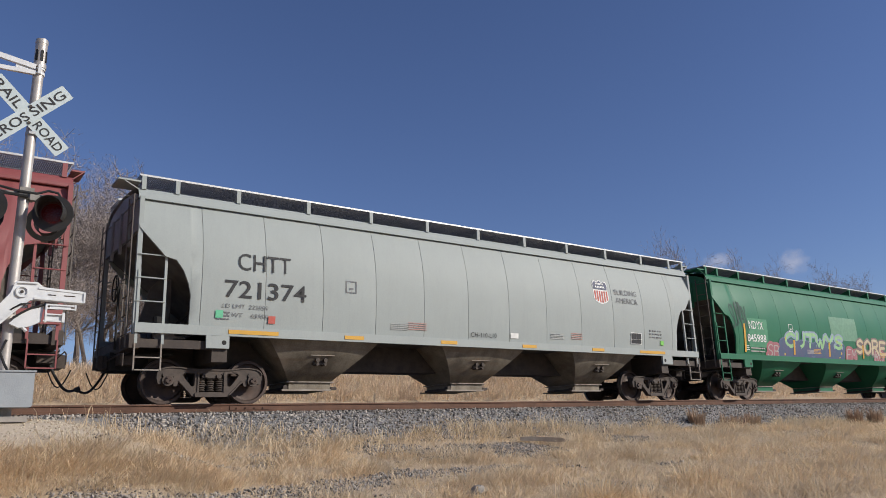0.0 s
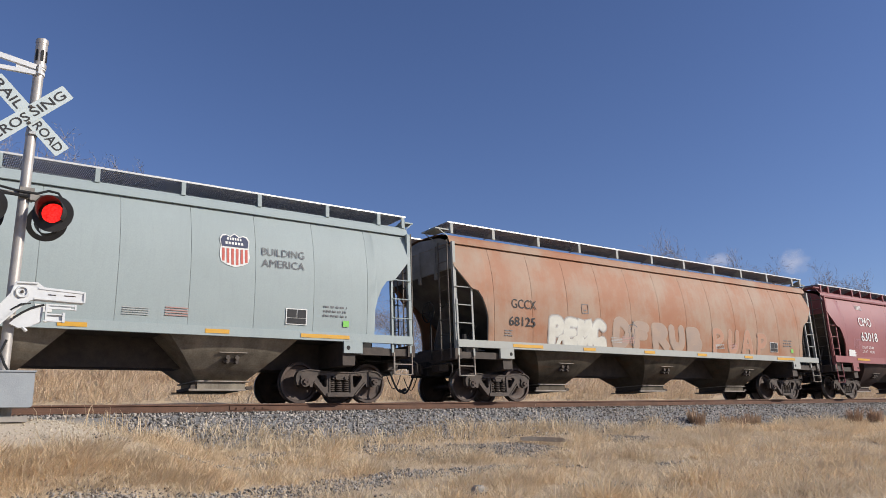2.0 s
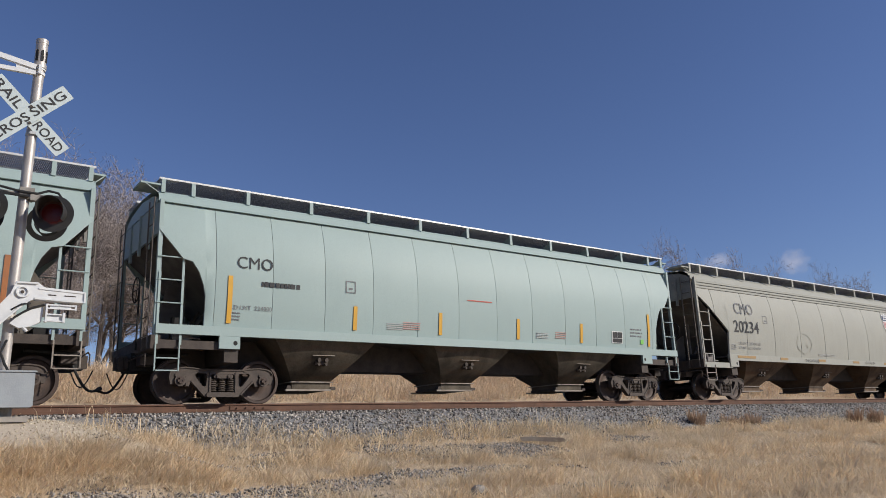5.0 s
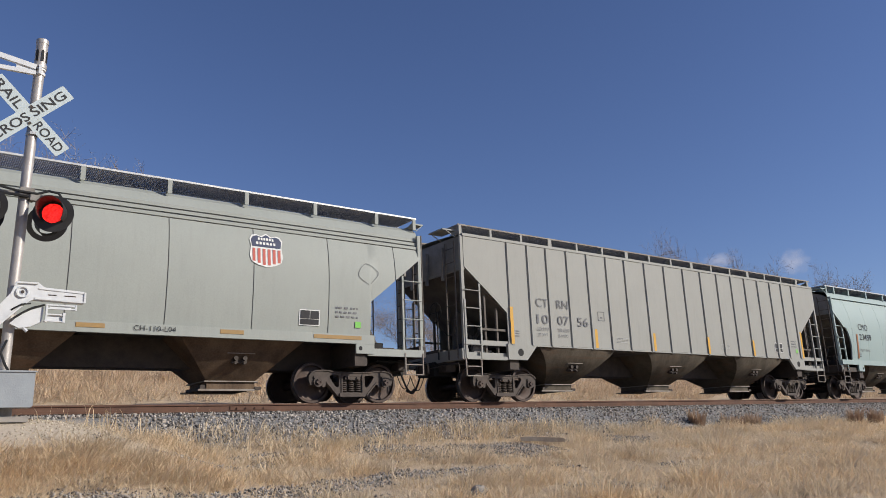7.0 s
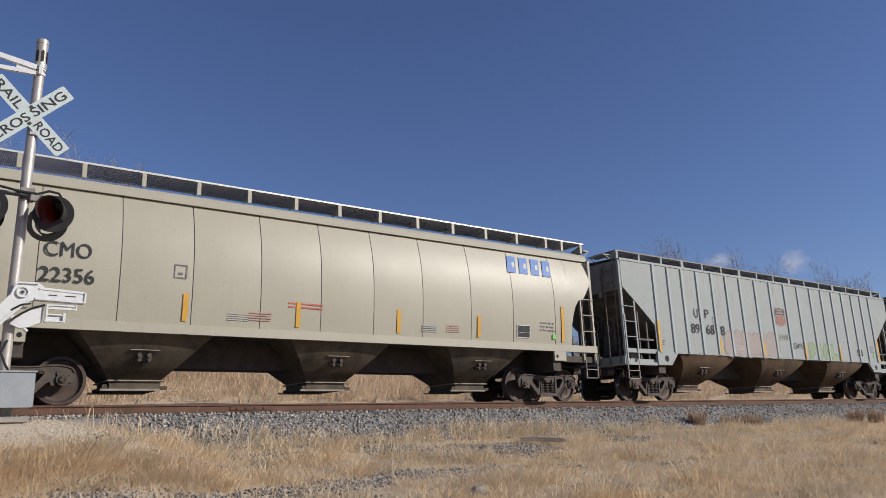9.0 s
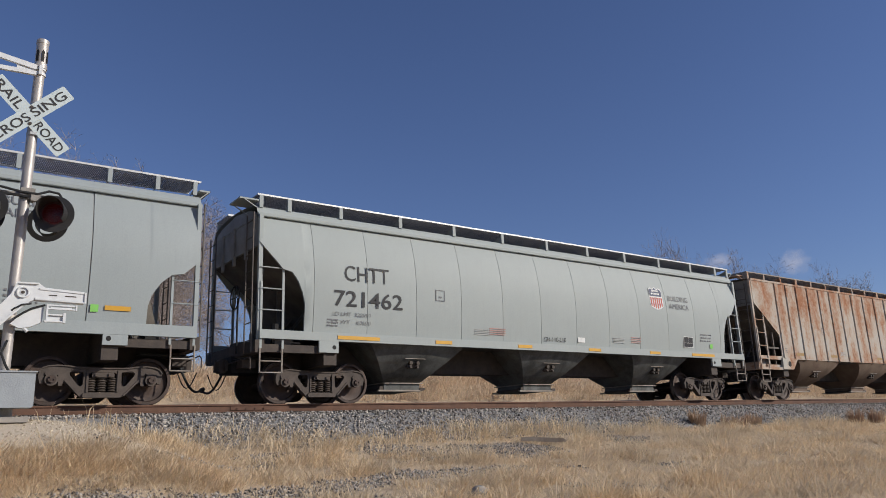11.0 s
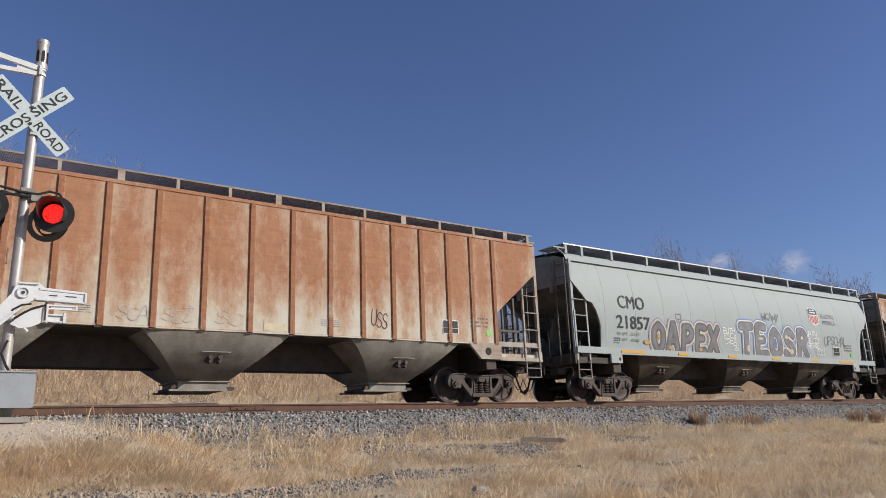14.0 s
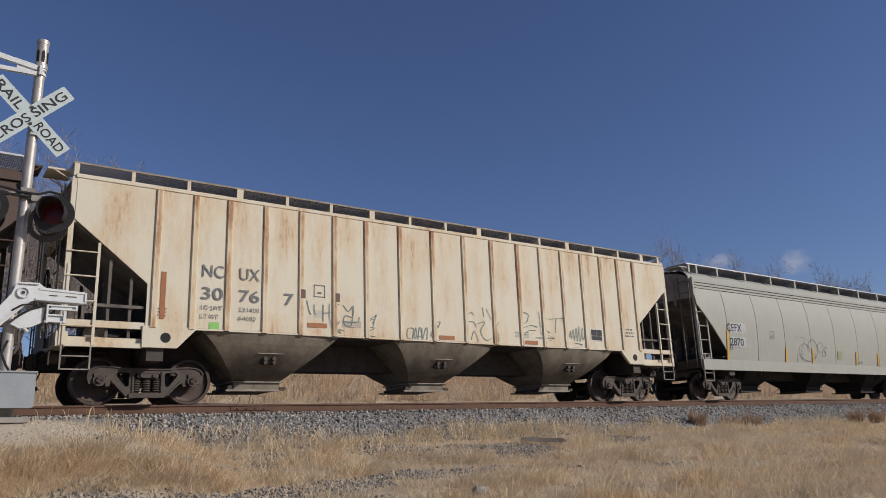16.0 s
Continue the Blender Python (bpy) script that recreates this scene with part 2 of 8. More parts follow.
BOX_GREY = plain("grey_cabinet_paint", (0.31, 0.335, 0.35), (0.26, 0.28, 0.295), 4, 0.5)
RUBBER = plain("black_rubber", (0.018, 0.018, 0.018), (0.03, 0.03, 0.03), 12, 0.6)
BARK = plain("grey_bark", (0.24, 0.20, 0.17), (0.14, 0.115, 0.10), 3, 0.9)
TWIG = plain("bare_twigs", (0.37, 0.315, 0.28), (0.25, 0.21, 0.19), 2, 0.9)


def dry_grass(name, a, b, c):
    m, nt, bs = nodes_of(name)
    g = nt.nodes.new("ShaderNodeNewGeometry")
    v = coords(nt)
    col = mix(nt, g.outputs["Random Per Island"], a, b)
    col = mix(nt, ramp(nt, noise_tex(nt, v, 0.5, 4), 0.4, 0.65), col, c)
    nt.links.new(col, bs.inputs["Base Color"])
    bs.inputs["Roughness"].default_value = 0.75
    # thin straw lets some light through
    thin = node(nt, "ShaderNodeBsdfTranslucent")
    both = node(nt, "ShaderNodeMixShader", Fac=0.35)
    nt.links.new(col, thin.inputs["Color"])
    nt.links.new(bs.outputs[0], both.inputs[1])
    nt.links.new(thin.outputs[0], both.inputs[2])
    nt.links.new(both.outputs[0], nt.nodes["Material Output"].inputs["Surface"])
    return m


GRASS = dry_grass("dry_grass", (0.93, 0.755, 0.51), (0.62, 0.455, 0.275), (0.66, 0.545, 0.39))
TALLGRASS = dry_grass("tall_dry_grass", (0.86, 0.69, 0.48), (0.60, 0.46, 0.31), (0.72, 0.56, 0.39))


RUSSET = dry_grass("russet_weeds", (0.47, 0.31, 0.20), (0.34, 0.22, 0.15), (0.46, 0.33, 0.22))


def stone_mat(name="ballast_stone", dark=(0.045, 0.042, 0.04), light=(0.54, 0.49, 0.43)):
    m, nt, bs = nodes_of(name)
    g = nt.nodes.new("ShaderNodeNewGeometry")
    v = coords(nt)
    col = mix(nt, g.outputs["Random Per Island"], dark, light)
    col = mix(nt, ramp(nt, noise_tex(nt, v, 0.7, 4), 0.45, 0.7, 0, 0.35), col, (0.2, 0.14, 0.09))
    nt.links.new(col, bs.inputs["Base Color"])
    bs.inputs["Roughness"].default_value = 0.85
    return m


STONE = stone_mat()
PALESTONE = stone_mat("pale_crushed_rock", (0.34, 0.27, 0.19), (0.74, 0.65, 0.50))


def ground_mat():
    """Soil with dry thatch, grey ballast near the track and pale crushed rock by the road."""
    m, nt, bs = nodes_of("ground_soil")
    v = coords(nt)
    s = nt.nodes.new("ShaderNodeSeparateXYZ")
    nt.links.new(v, s.inputs[0])
    patch = noise_tex(nt, v, 0.8, 5)
    fine = noise_tex(nt, v, 14, 5)
    grit = noise_tex(nt, v, 60, 4)
    soil = mix(nt, ramp(nt, patch, 0.35, 0.65), (0.50, 0.385, 0.26), (0.37, 0.285, 0.20))
    soil = mix(nt, ramp(nt, fine, 0.4, 0.7), soil, (0.56, 0.435, 0.295))
    grey = mix(nt, ramp(nt, grit, 0.35, 0.65), (0.10, 0.10, 0.10), (0.32, 0.31, 0.30))
    d = maths(nt, "SUBTRACT", YC, s.outputs["Y"])
    d = maths(nt, "ABSOLUTE", d)
    near = ramp(nt, maths(nt, "MULTIPLY_ADD", patch, 1.2, d), 3.6, 4.4, 1, 0)
    c = mix(nt, near, soil, grey)
    pale = mix(nt, ramp(nt, grit, 0.3, 0.7), (0.60, 0.51, 0.39), (0.44, 0.36, 0.27))
    road = maths(nt, "MULTIPLY", ramp(nt, maths(nt, "MULTIPLY_ADD", fine, 1.5, s.outputs["X"]), 2.9, 3.7, 1, 0), ramp(nt, s.outputs["Y"], YC - 2.0, YC - 1.75, 1, 0))
    road = maths(nt, "MULTIPLY", road, ramp(nt, maths(nt, "MULTIPLY_ADD", fine, 1.2, s.outputs["Y"]), 10.7, 11.2, 0, 1))
    c = mix(nt, road, c, pale)
    nt.links.new(c, bs.inputs["Base Color"])
    bs.inputs["Roughness"].default_value = 0.95
    bump(nt, bs, maths(nt, "ADD", fine, maths(nt, "MULTIPLY", grit, 0.5)), 0.6, 0.03)
    return m


# ---- plan of the track ----
YC = 16.53                      # centre of the track, across from the camera
CENTRES = [31.11, 12.38, -6.25, -24.84, -43.83, -62.66, -81.49, -99.88, -117.44, -135.95, -154.90, -174.02,
           -192.30, -210.82, -229.54, -248.01, -266.48, -285.61, -304.76, -323.50, -342.46, -360.81]
HALF = [8.66, 8.86, 8.50, 8.76, 8.87, 8.63, 8.83, 8.10, 8.20, 8.80, 8.88, 8.78, 8.22, 8.86, 8.88, 8.28, 8.86, 8.88, 8.85, 8.60, 8.80, 8.80]
SPEED, SLOWING = 22.506, -0.0516
GROUND = ground_mat()


def smooth(a, b, x):
    t = min(1.0, max(0.0, (x - a) / (b - a)))
    return t * t * (3 - 2 * t)


def lerp_table(table, x):
    for (x0, z0), (x1, z1) in zip(table, table[1:]):
        if x <= x1:
            return z0 + (z1 - z0) * max(0.0, (x - x0) / (x1 - x0))
    return table[-1][1]


NEAR_SIDE = [(0.0, -0.24), (1.75, -0.25), (3.2, -0.86), (5.5, -1.16), (8.5, -1.5), (12.5, -1.95), (17, -2.25), (40, -2.4), (4000, -2.4)]
FAR_SIDE = [(0.0, -0.24), (1.75, -0.25), (3.0, -0.75), (4.2, -0.75), (7.0, 0.15), (11.0, 1.5), (15.0, 2.2), (30.0, 2.5), (80, 2.5), (4000, 2.0)]


def ground_z(x, y):
    d = YC - y
    if d < 0:
        z = lerp_table(FAR_SIDE, -d)
        amp = 0.08 * smooth(3.5, 7, -d)
    else:
        z = lerp_table(NEAR_SIDE, d)
        amp = 0.10 * smooth(2.9, 5, d)
        road = (1 - smooth(1.6, 4.4, x)) * smooth(1.4, 2.4, d) * (1 - smooth(5.0, 8.6, d))
        z = z * (1 - road) + (-0.36 - 0.05 * max(0, d - 3.5)) * road
    z += amp * noise.noise((x * 0.45, y * 0.45, 0.3)) + amp * 0.35 * noise.noise((x * 1.7, y * 1.7, 4.1))
    return z


# ---- ground and track ----
def ground():
    xs = [-2500, -900, -350, -150, -80, -45, -25, -14, -8] + [-5 + 0.3 * i for i in range(180)] + [50, 55, 62, 72, 90, 120, 180, 300, 600, 1200, 2800]
    ys = [-2500, -900, -300, -100, -40, -20, -10, -5, 0, 2, 4] + [5 + 0.25 * i for i in range(42)] + [15.6, 16, 16.53, 17, 17.5, 18, 18.3, 18.7, 19.2, 19.6, 20, 20.7] + \
         [21.5 + 0.8 * i for i in range(20)] + [38, 42, 50, 60, 80, 120, 250, 700, 2800]
    g = Geo()
    g.v = [(x, y, ground_z(x, y)) for x in xs for y in ys]
    n = len(ys)
    g.f = [(i * n + j, (i + 1) * n + j, (i + 1) * n + j + 1, i * n + j + 1) for i in range(len(xs) - 1) for j in range(n - 1)]
    return tagged(part("ground", g, GROUND, smooth=True), "dry grassy verge with grey gravel beside the track", "ground", kind="structure")


def track():
    base = tagged(new("railway_track"), "rusty steel rails on timber ties in grey ballast", "railway track", kind="structure")
    base.location = (0, YC, 0)
    prof = [(-0.075, -0.178), (0.075, -0.178), (0.07, -0.165), (0.012, -0.145), (0.010, -0.045), (0.036, -0.035), (0.036, -0.008), (0.028, -0.002),
            (-0.028, -0.002), (-0.036, -0.008), (-0.036, -0.035), (-0.010, -0.045), (-0.012, -0.145), (-0.07, -0.165)]
    for y in (-0.753, 0.753):
        g = Geo()
        xs = [-450, -100, -20, 0, 20, 40, 60, 120, 460]
        n = len(prof)
        g.v = [(x, y + a, z) for x in xs for a, z in prof]
        g.f = [(i * n + j, (i + 1) * n + j, (i + 1) * n + (j + 1) % n, i * n + (j + 1) % n) for i in range(len(xs) - 1) for j in range(n)]
        rail = part("rail", g, RAIL, base)
        part("rail_head", Geo().box(-450, 460, y - 0.026, y + 0.026, -0.0025, 0.0), RAILTOP, rail, "polished running surface")
    tie = Geo().bevel_box(-0.11, 0.11, -1.3, 1.3, -0.36, -0.184, 0.015).mesh("tie", TIE)
    plate = Geo().box(-0.09, 0.09, -0.16, 0.16, -0.184, -0.172).mesh("tie_plate", RAIL)
    for i in range(110):
        t = part("tie", tie, None, base, at=pose(-8 + i * 0.52, 0, 0))
        part("tie_plate", plate, None, t, at=pose(0, -0.753, 0))
    joint = Geo().box(-0.45, 0.45, -0.03, -0.012, -0.13, -0.05)
    for x in (-0.3, -0.1, 0.1, 0.3):
        joint.tube((x, -0.03, -0.09), (x, -0.06, -0.09), 0.018, 6)
    part("joint_bar", joint, RAIL, base, at=pose(6.2, -0.753, 0))
    return base


def mesh_arrays(name, co, tris, quads, material):
    """A mesh straight from arrays of points, triangles and quads."""
    me = bpy.data.meshes.new(name)
    me.vertices.add(len(co))
    me.vertices.foreach_set("co", np.asarray(co, np.float32).ravel())
    loops = np.concatenate([np.asarray(tris, np.int32).ravel(), np.asarray(quads, np.int32).ravel()])
    nt, nq = len(tris), len(quads)
    me.loops.add(len(loops))
    me.loops.foreach_set("vertex_index", loops)
    me.polygons.add(nt + nq)
    me.polygons.foreach_set("loop_start", np.concatenate([np.arange(nt) * 3, nt * 3 + np.arange(nq) * 4]).astype(np.int32))
    me.materials.append(material)
    me.update(calc_edges=True)
    me.validate()
    return me


def stones(name, spots, sizes, material, rng):
    """Many small angular stones in one mesh."""
    n = len(spots)
    octa = np.array([(1, 0, 0), (-1, 0, 0), (0, 1, 0), (0, -1, 0), (0, 0, 1), (0, 0, -1)], float)
    tri = np.array([(0, 2, 4), (2, 1, 4), (1, 3, 4), (3, 0, 4), (2, 0, 5), (1, 2, 5), (3, 1, 5), (0, 3, 5)])
    q = rng.normal(size=(n, 4))
    q /= np.linalg.norm(q, axis=1)[:, None]
    w, x, y, z = q.T
    rot = np.stack([np.stack([1 - 2 * (y * y + z * z), 2 * (x * y - z * w), 2 * (x * z + y * w)], -1),
                    np.stack([2 * (x * y + z * w), 1 - 2 * (x * x + z * z), 2 * (y * z - x * w)], -1),
                    np.stack([2 * (x * z - y * w), 2 * (y * z + x * w), 1 - 2 * (x * x + y * y)], -1)], 1)
    shape = octa[None] * rng.uniform(0.55, 1.25, (n, 6, 1)) + rng.normal(0, 0.18, (n, 6, 3))
    co = np.einsum("nij,nkj->nki", rot, shape) * np.asarray(sizes)[:, None, None] + np.asarray(spots)[:, None, :]
    tris = (tri[None] + 6 * np.arange(n)[:, None, None]).reshape(-1, 3)
    return part(name, mesh_arrays(name, co.reshape(-1, 3), tris, np.zeros((0, 4), int), material), None)


def blades(name, spots, heights, widths, lean, material, rng, out=None, lie=0.8):
    """Bent grass blades, each a tapering strip, in one mesh. out: the way each one leans; lie: how far the lowest stand up."""
    n = len(spots)
    spots, heights, widths = np.asarray(spots), np.asarray(heights), np.asarray(widths)
    a = rng.uniform(0, 2 * np.pi, n)
    side = np.stack([np.cos(a), np.sin(a), 0 * a], -1) * widths[:, None] / 2
    b = rng.uniform(0, 2 * np.pi, n) if out is None else np.asarray(out) + rng.normal(0, 0.5, n)
    bend = np.stack([np.cos(b), np.sin(b), 0 * b], -1) * (heights * rng.uniform(0.1, 1.0, n) * lean)[:, None]
    bend[:, 0] += heights * 0.12
    up = np.stack([0 * a, 0 * a, heights * rng.uniform(lie, 1.0, n)], -1)
    mid = spots + up * 0.68 + bend * 0.38
    tip = spots + up * rng.uniform(0.55, 1.08, n)[:, None] + bend
    co = np.stack([spots - side, spots + side, mid + side * 0.8, mid - side * 0.8, tip], 1).reshape(-1, 3)
    k = 5 * np.arange(n)[:, None]
    return part(name, mesh_arrays(name, co, k + np.array([[3, 2, 4]]), k + np.array([[0, 1, 2, 3]]), material), None)


def crossing_fill(x, y):
    """Where pale crushed rock lies beside the crossing, from 0 to 1."""
    edge = 2.15 + 0.22 * (y - 10) + 0.35 * noise.noise((x, y, 5.0))
    return (1 - smooth(edge - 0.25, edge + 0.3, x)) * smooth(9.9, 10.4, y + 0.3 * noise.noise((x * 2, y, 8.0)))


def bare_patch(x, y):
    """How bare of grass the verge is at a spot, from 0 to 1."""
    d = YC - y
    v = noise.noise((x * 0.55, y * 0.8, 9.0)) + 0.5 * noise.noise((x * 1.6, y * 1.9, 2.0))
    bare = 0.9 * smooth(0.18, 0.45, v) * (1 - smooth(10.5, 13.0, x)) * (1 - smooth(9.0, 12.0, d))
    for cx, cy, r in ((9.4, 11.2, 1.15), (13.8, 12.0, 0.7), (3.4, 8.2, 0.6), (7.5, 11.9, 0.8)):
        bare = max(bare, 1 - smooth(r * 0.55, r * 1.15, math.hypot((x - cx) * 0.8, y - cy)))
    strip = 1 - smooth(0.35, 0.75, abs(y - 8.5 + 0.5 * noise.noise((x, y * 0.5, 6.0))))
    return max(bare, strip * smooth(0.9, 1.5, x) * (1 - smooth(3.6, 5.2, x)))


def verge():
    rng = np.random.default_rng(5)
    spots, sizes = [], []
    for _ in range(62000):
        x = -3 + 58 * rng.random() ** 1.5
        d = rng.uniform(0.2, 3.7)
        if d > 3.0 and rng.random() < 0.6 or d > 1.8 and rng.random() < crossing_fill(x, YC - d):
            continue
        spots.append((x, YC - d, ground_z(x, YC - d) + rng.uniform(-0.015, 0.03)))
        sizes.append(rng.uniform(0.016, 0.041))
    tagged(stones("ballast", spots, sizes, STONE, rng), "grey crushed-stone ballast along the track", "ballast", kind="stuff")
    spots, sizes = [], []
    while len(spots) < 15000:
        x, y = -2 + 30 * rng.random() ** 1.4, rng.uniform(6.2, 13.4)
        if rng.random() < bare_patch(x, y) * (1 - crossing_fill(x, y)):
            spots.append((x, y, ground_z(x, y) + rng.uniform(-0.01, 0.02)))
            sizes.append(rng.uniform(0.008, 0.027))
    tagged(stones("gravel", spots, sizes, STONE, rng), "scattered grey gravel in thin dry grass", "gravel", kind="stuff")
    spots, sizes = [], []
    while len(spots) < 9000:
        x, y = rng.uniform(-2.0, 3.6), rng.uniform(9.8, 14.75)
        if rng.random() < crossing_fill(x, y):
            spots.append((x, y, ground_z(x, y) + rng.uniform(-0.006, 0.006)))
            sizes.append(rng.uniform(0.006, 0.022) * rng.uniform(0.6, 1.0))
    tagged(stones("crushed_rock", spots, sizes, PALESTONE, rng), "pale tan crushed rock beside the crossing", "gravel", kind="stuff")
    # matted dry grass on the camera's side, in tufts of many heights with dark gaps between them
    p, h, w, out = [], [], [], []
    for _ in range(27000):
        x = -3 + 62 * rng.random() ** 2.0
        y = rng.uniform(4.2, 13.9)
        d = YC - y
        if y < 4.2 + 3.0 * (1 - smooth(4, 14, x)):
            continue
        b = bare_patch(x, y)
        thin = smooth(2.7, 3.9, d + 1.1 * noise.noise((x * 0.8, y, 1.0)))
        road = crossing_fill(x, y)
        if rng.random() > thin * (1 - 0.93 * b) * (1 - 0.97 * road):
            continue
        z = ground_z(x, y)
        lump = noise.noise((x * 1.3, y * 1.3, 7.0)) + 0.6 * noise.noise((x * 3.4, y * 3.4, 3.0))
        tussock = smooth(-0.1, 0.5, lump)
        if tussock < 0.12 and rng.random() < 0.55:
            continue
        tall = 0.07 + 0.22 * tussock + 0.07 * rng.random() ** 2
        turn = 6.0 * noise.noise((x * 0.6, y * 0.6, 12.0))
        for _ in range(int(rng.integers(10, 18) + 10 * tussock)):
            r, a = (0.10 + 0.10 * tussock) * rng.random() ** 0.5, rng.uniform(0, 6.28)
            p.append((x + r * math.cos(a), y + r * math.sin(a), z - 0.01))
            h.append(max(0.04, tall * rng.uniform(0.45, 1.35)))
            w.append(rng.uniform(0.0045, 0.009) * (1 + x / 26))
            out.append(a if rng.random() < 0.75 else turn)
    for _ in range(2600):
        if rng.random() < 0.35:
            x, y = rng.uniform(-0.6, 3.4), rng.uniform(8.95, 10.1)
        else:
            x, y = rng.uniform(4.0, 16.0), rng.uniform(3.2, 7.6)
        z, tall = ground_z(x, y), rng.uniform(0.08, 0.26)
        for _ in range(16):
            r, a = 0.16 * rng.random() ** 0.5, rng.uniform(0, 6.28)
            p.append((x + r * math.cos(a), y + r * math.sin(a), z - 0.01))
            h.append(max(0.04, tall * rng.uniform(0.45, 1.35)))
            w.append(rng.uniform(0.0045, 0.009) * (1 + x / 26))
            out.append(a)
    # fallen straw between the tufts
    for _ in range(62000):
        x = -3 + 45 * rng.random() ** 1.8
        y = rng.uniform(5.0, 13.7)
        if y < 4.2 + 3.0 * (1 - smooth(4, 14, x)) or YC - y < 3.4 + 0.8 * noise.noise((x, y, 4.0)) or rng.random() < crossing_fill(x, y) or rng.random() < 0.75 * bare_patch(x, y):
            continue
        p.append((x, y, ground_z(x, y) + 0.012 + 0.03 * rng.random()))
        h.append(rng.uniform(0.05, 0.13))
        w.append(rng.uniform(0.004, 0.008) * (1 + x / 26))
        out.append(rng.uniform(0, 6.28))
    # clumps that have spread into the foot of the ballast
    for cx, cy, n, top in ((3.6, 13.3, 110, 0.30), (4.4, 13.6, 150, 0.36), (5.3, 13.7, 190, 0.42), (6.0, 13.4, 200, 0.38), (6.9, 13.5, 170, 0.34), (8.1, 13.2, 150, 0.30), (10.6, 13.6, 200, 0.42), (11.4, 13.4, 240, 0.42),
                           (12.3, 13.5, 220, 0.38), (13.3, 13.3, 200, 0.36), (15.0, 13.2, 170, 0.34), (16.4, 13.2, 150, 0.32), (22.8, 13.0, 200, 0.4), (24.3, 12.8, 200, 0.42)):
        for _ in range(n):
            r, a = 0.45 * rng.random() ** 0.6, rng.uniform(0, 6.28)
            x, y = cx + 1.3 * r * math.cos(a), cy + r * math.sin(a)
            p.append((x, y, ground_z(x, y) - 0.01))
            h.append(top * rng.uniform(0.4, 1.2))
            w.append(rng.uniform(0.006, 0.011) * (1 + x / 26))
            out.append(a)
    # thinner grass goes on round the place where the camera stands
    for _ in range(2600):
        x, y = rng.uniform(-9, 12), rng.uniform(-7, 6.5)
        z, a = ground_z(x, y), rng.uniform(0, 6.28)
        for _ in range(10):
            r, a = 0.22 * rng.random() ** 0.5, rng.uniform(0, 6.28)
            p.append((x + r * math.cos(a), y + r * math.sin(a), z - 0.01))
            h.append(0.13 * rng.uniform(0.5, 1.3))
            w.append(rng.uniform(0.005, 0.009))
            out.append(a)
    tagged(blades("grass", p, h, w, 1.75, GRASS, rng, out, 0.2), "matted dry tan grass on the verge", "grass", kind="stuff")
    # tall seed stalks
    p, h, w = [], [], []
    for cx, cy, n, top in ((4.6, 13.3, 30, 0.75), (13.2, 13.3, 90, 0.6), (3.9, 13.2, 22, 0.7), (3.2, 13.0, 26, 0.6), (2.6, 12.6, 24, 0.55), (9.4, 13.1, 60, 0.6), (10.4, 13.0, 60, 0.55), (12.8, 12.9, 70, 0.6),
                           (14.2, 12.8, 60, 0.5), (5.4, 12.4, 60, 0.5), (7.2, 12.0, 50, 0.45), (33.0, 12.6, 160, 0.9), (35.0, 12.4, 140, 0.8)):
        for _ in range(n):
            x, y = cx + rng.normal(0, 0.45), cy + rng.normal(0, 0.3)
            p.append((x, y, ground_z(x, y) - 0.02))
            h.append(top * rng.uniform(0.45, 1.0))
            w.append(rng.uniform(0.008, 0.014))
    tagged(blades("seed_stalks", p, h, w, 0.75, GRASS, rng), "tall dry seed stalks at the ballast edge", "grass", kind="stuff")
    # russet weeds rooted in the ballast
    p, h, w, out = [], [], [], []
    for cx, cy, n, top in ((18.7, 13.5, 260, 0.62), (19.9, 13.3, 200, 0.48), (20.3, 13.2, 160, 0.45), (21.2, 13.3, 220, 0.50), (25.8, 12.5, 260, 0.75), (26.6, 12.2, 200, 0.7)):
        for _ in range(n):
            a, r = rng.uniform(0, 6.28), 0.22 * rng.random() ** 0.5
            x, y = cx + r * math.cos(a), cy + r * math.sin(a)
            p.append((x, y, ground_z(x, y) - 0.02))
            h.append(top * rng.uniform(0.35, 1.0))
            w.append(rng.uniform(0.012, 0.024))
            out.append(a)
    tagged(blades("weeds", p, h, w, 0.4, RUSSET, rng, out, 0.7), "russet dead weeds in the ballast", "weeds", kind="stuff")
    # the bank behind the track
    p, h, w, out = [], [], [], []
    for _ in range(9500):
        x = -10 + 95 * rng.random() ** 1.25
        d = rng.uniform(7.9, 12) if rng.random() < 0.55 else rng.uniform(12, 20) if rng.random() < 0.7 else rng.uniform(20, 40)
        y = YC + d
        tall = 0.40 + 0.35 * rng.random() + 0.35 * noise.noise((x * 0.5, y * 0.5, 3.0))
        z = ground_z(x, y)
        for _ in range(int(rng.integers(10, 18))):
            r, a = 0.4 * rng.random() ** 0.5, rng.uniform(0, 6.28)
            p.append((x + r * math.cos(a), y + r * math.sin(a), z - 0.02))
            h.append(max(0.1, tall * rng.uniform(0.4, 1.3)))
            w.append(rng.uniform(0.010, 0.022) * (1 + d / 40))
            out.append(a)
    tagged(blades("tall_grass", p, h, w, 1.3, TALLGRASS, rng, out, 0.35), "tall tan weeds on the bank behind the track", "grass", kind="stuff")


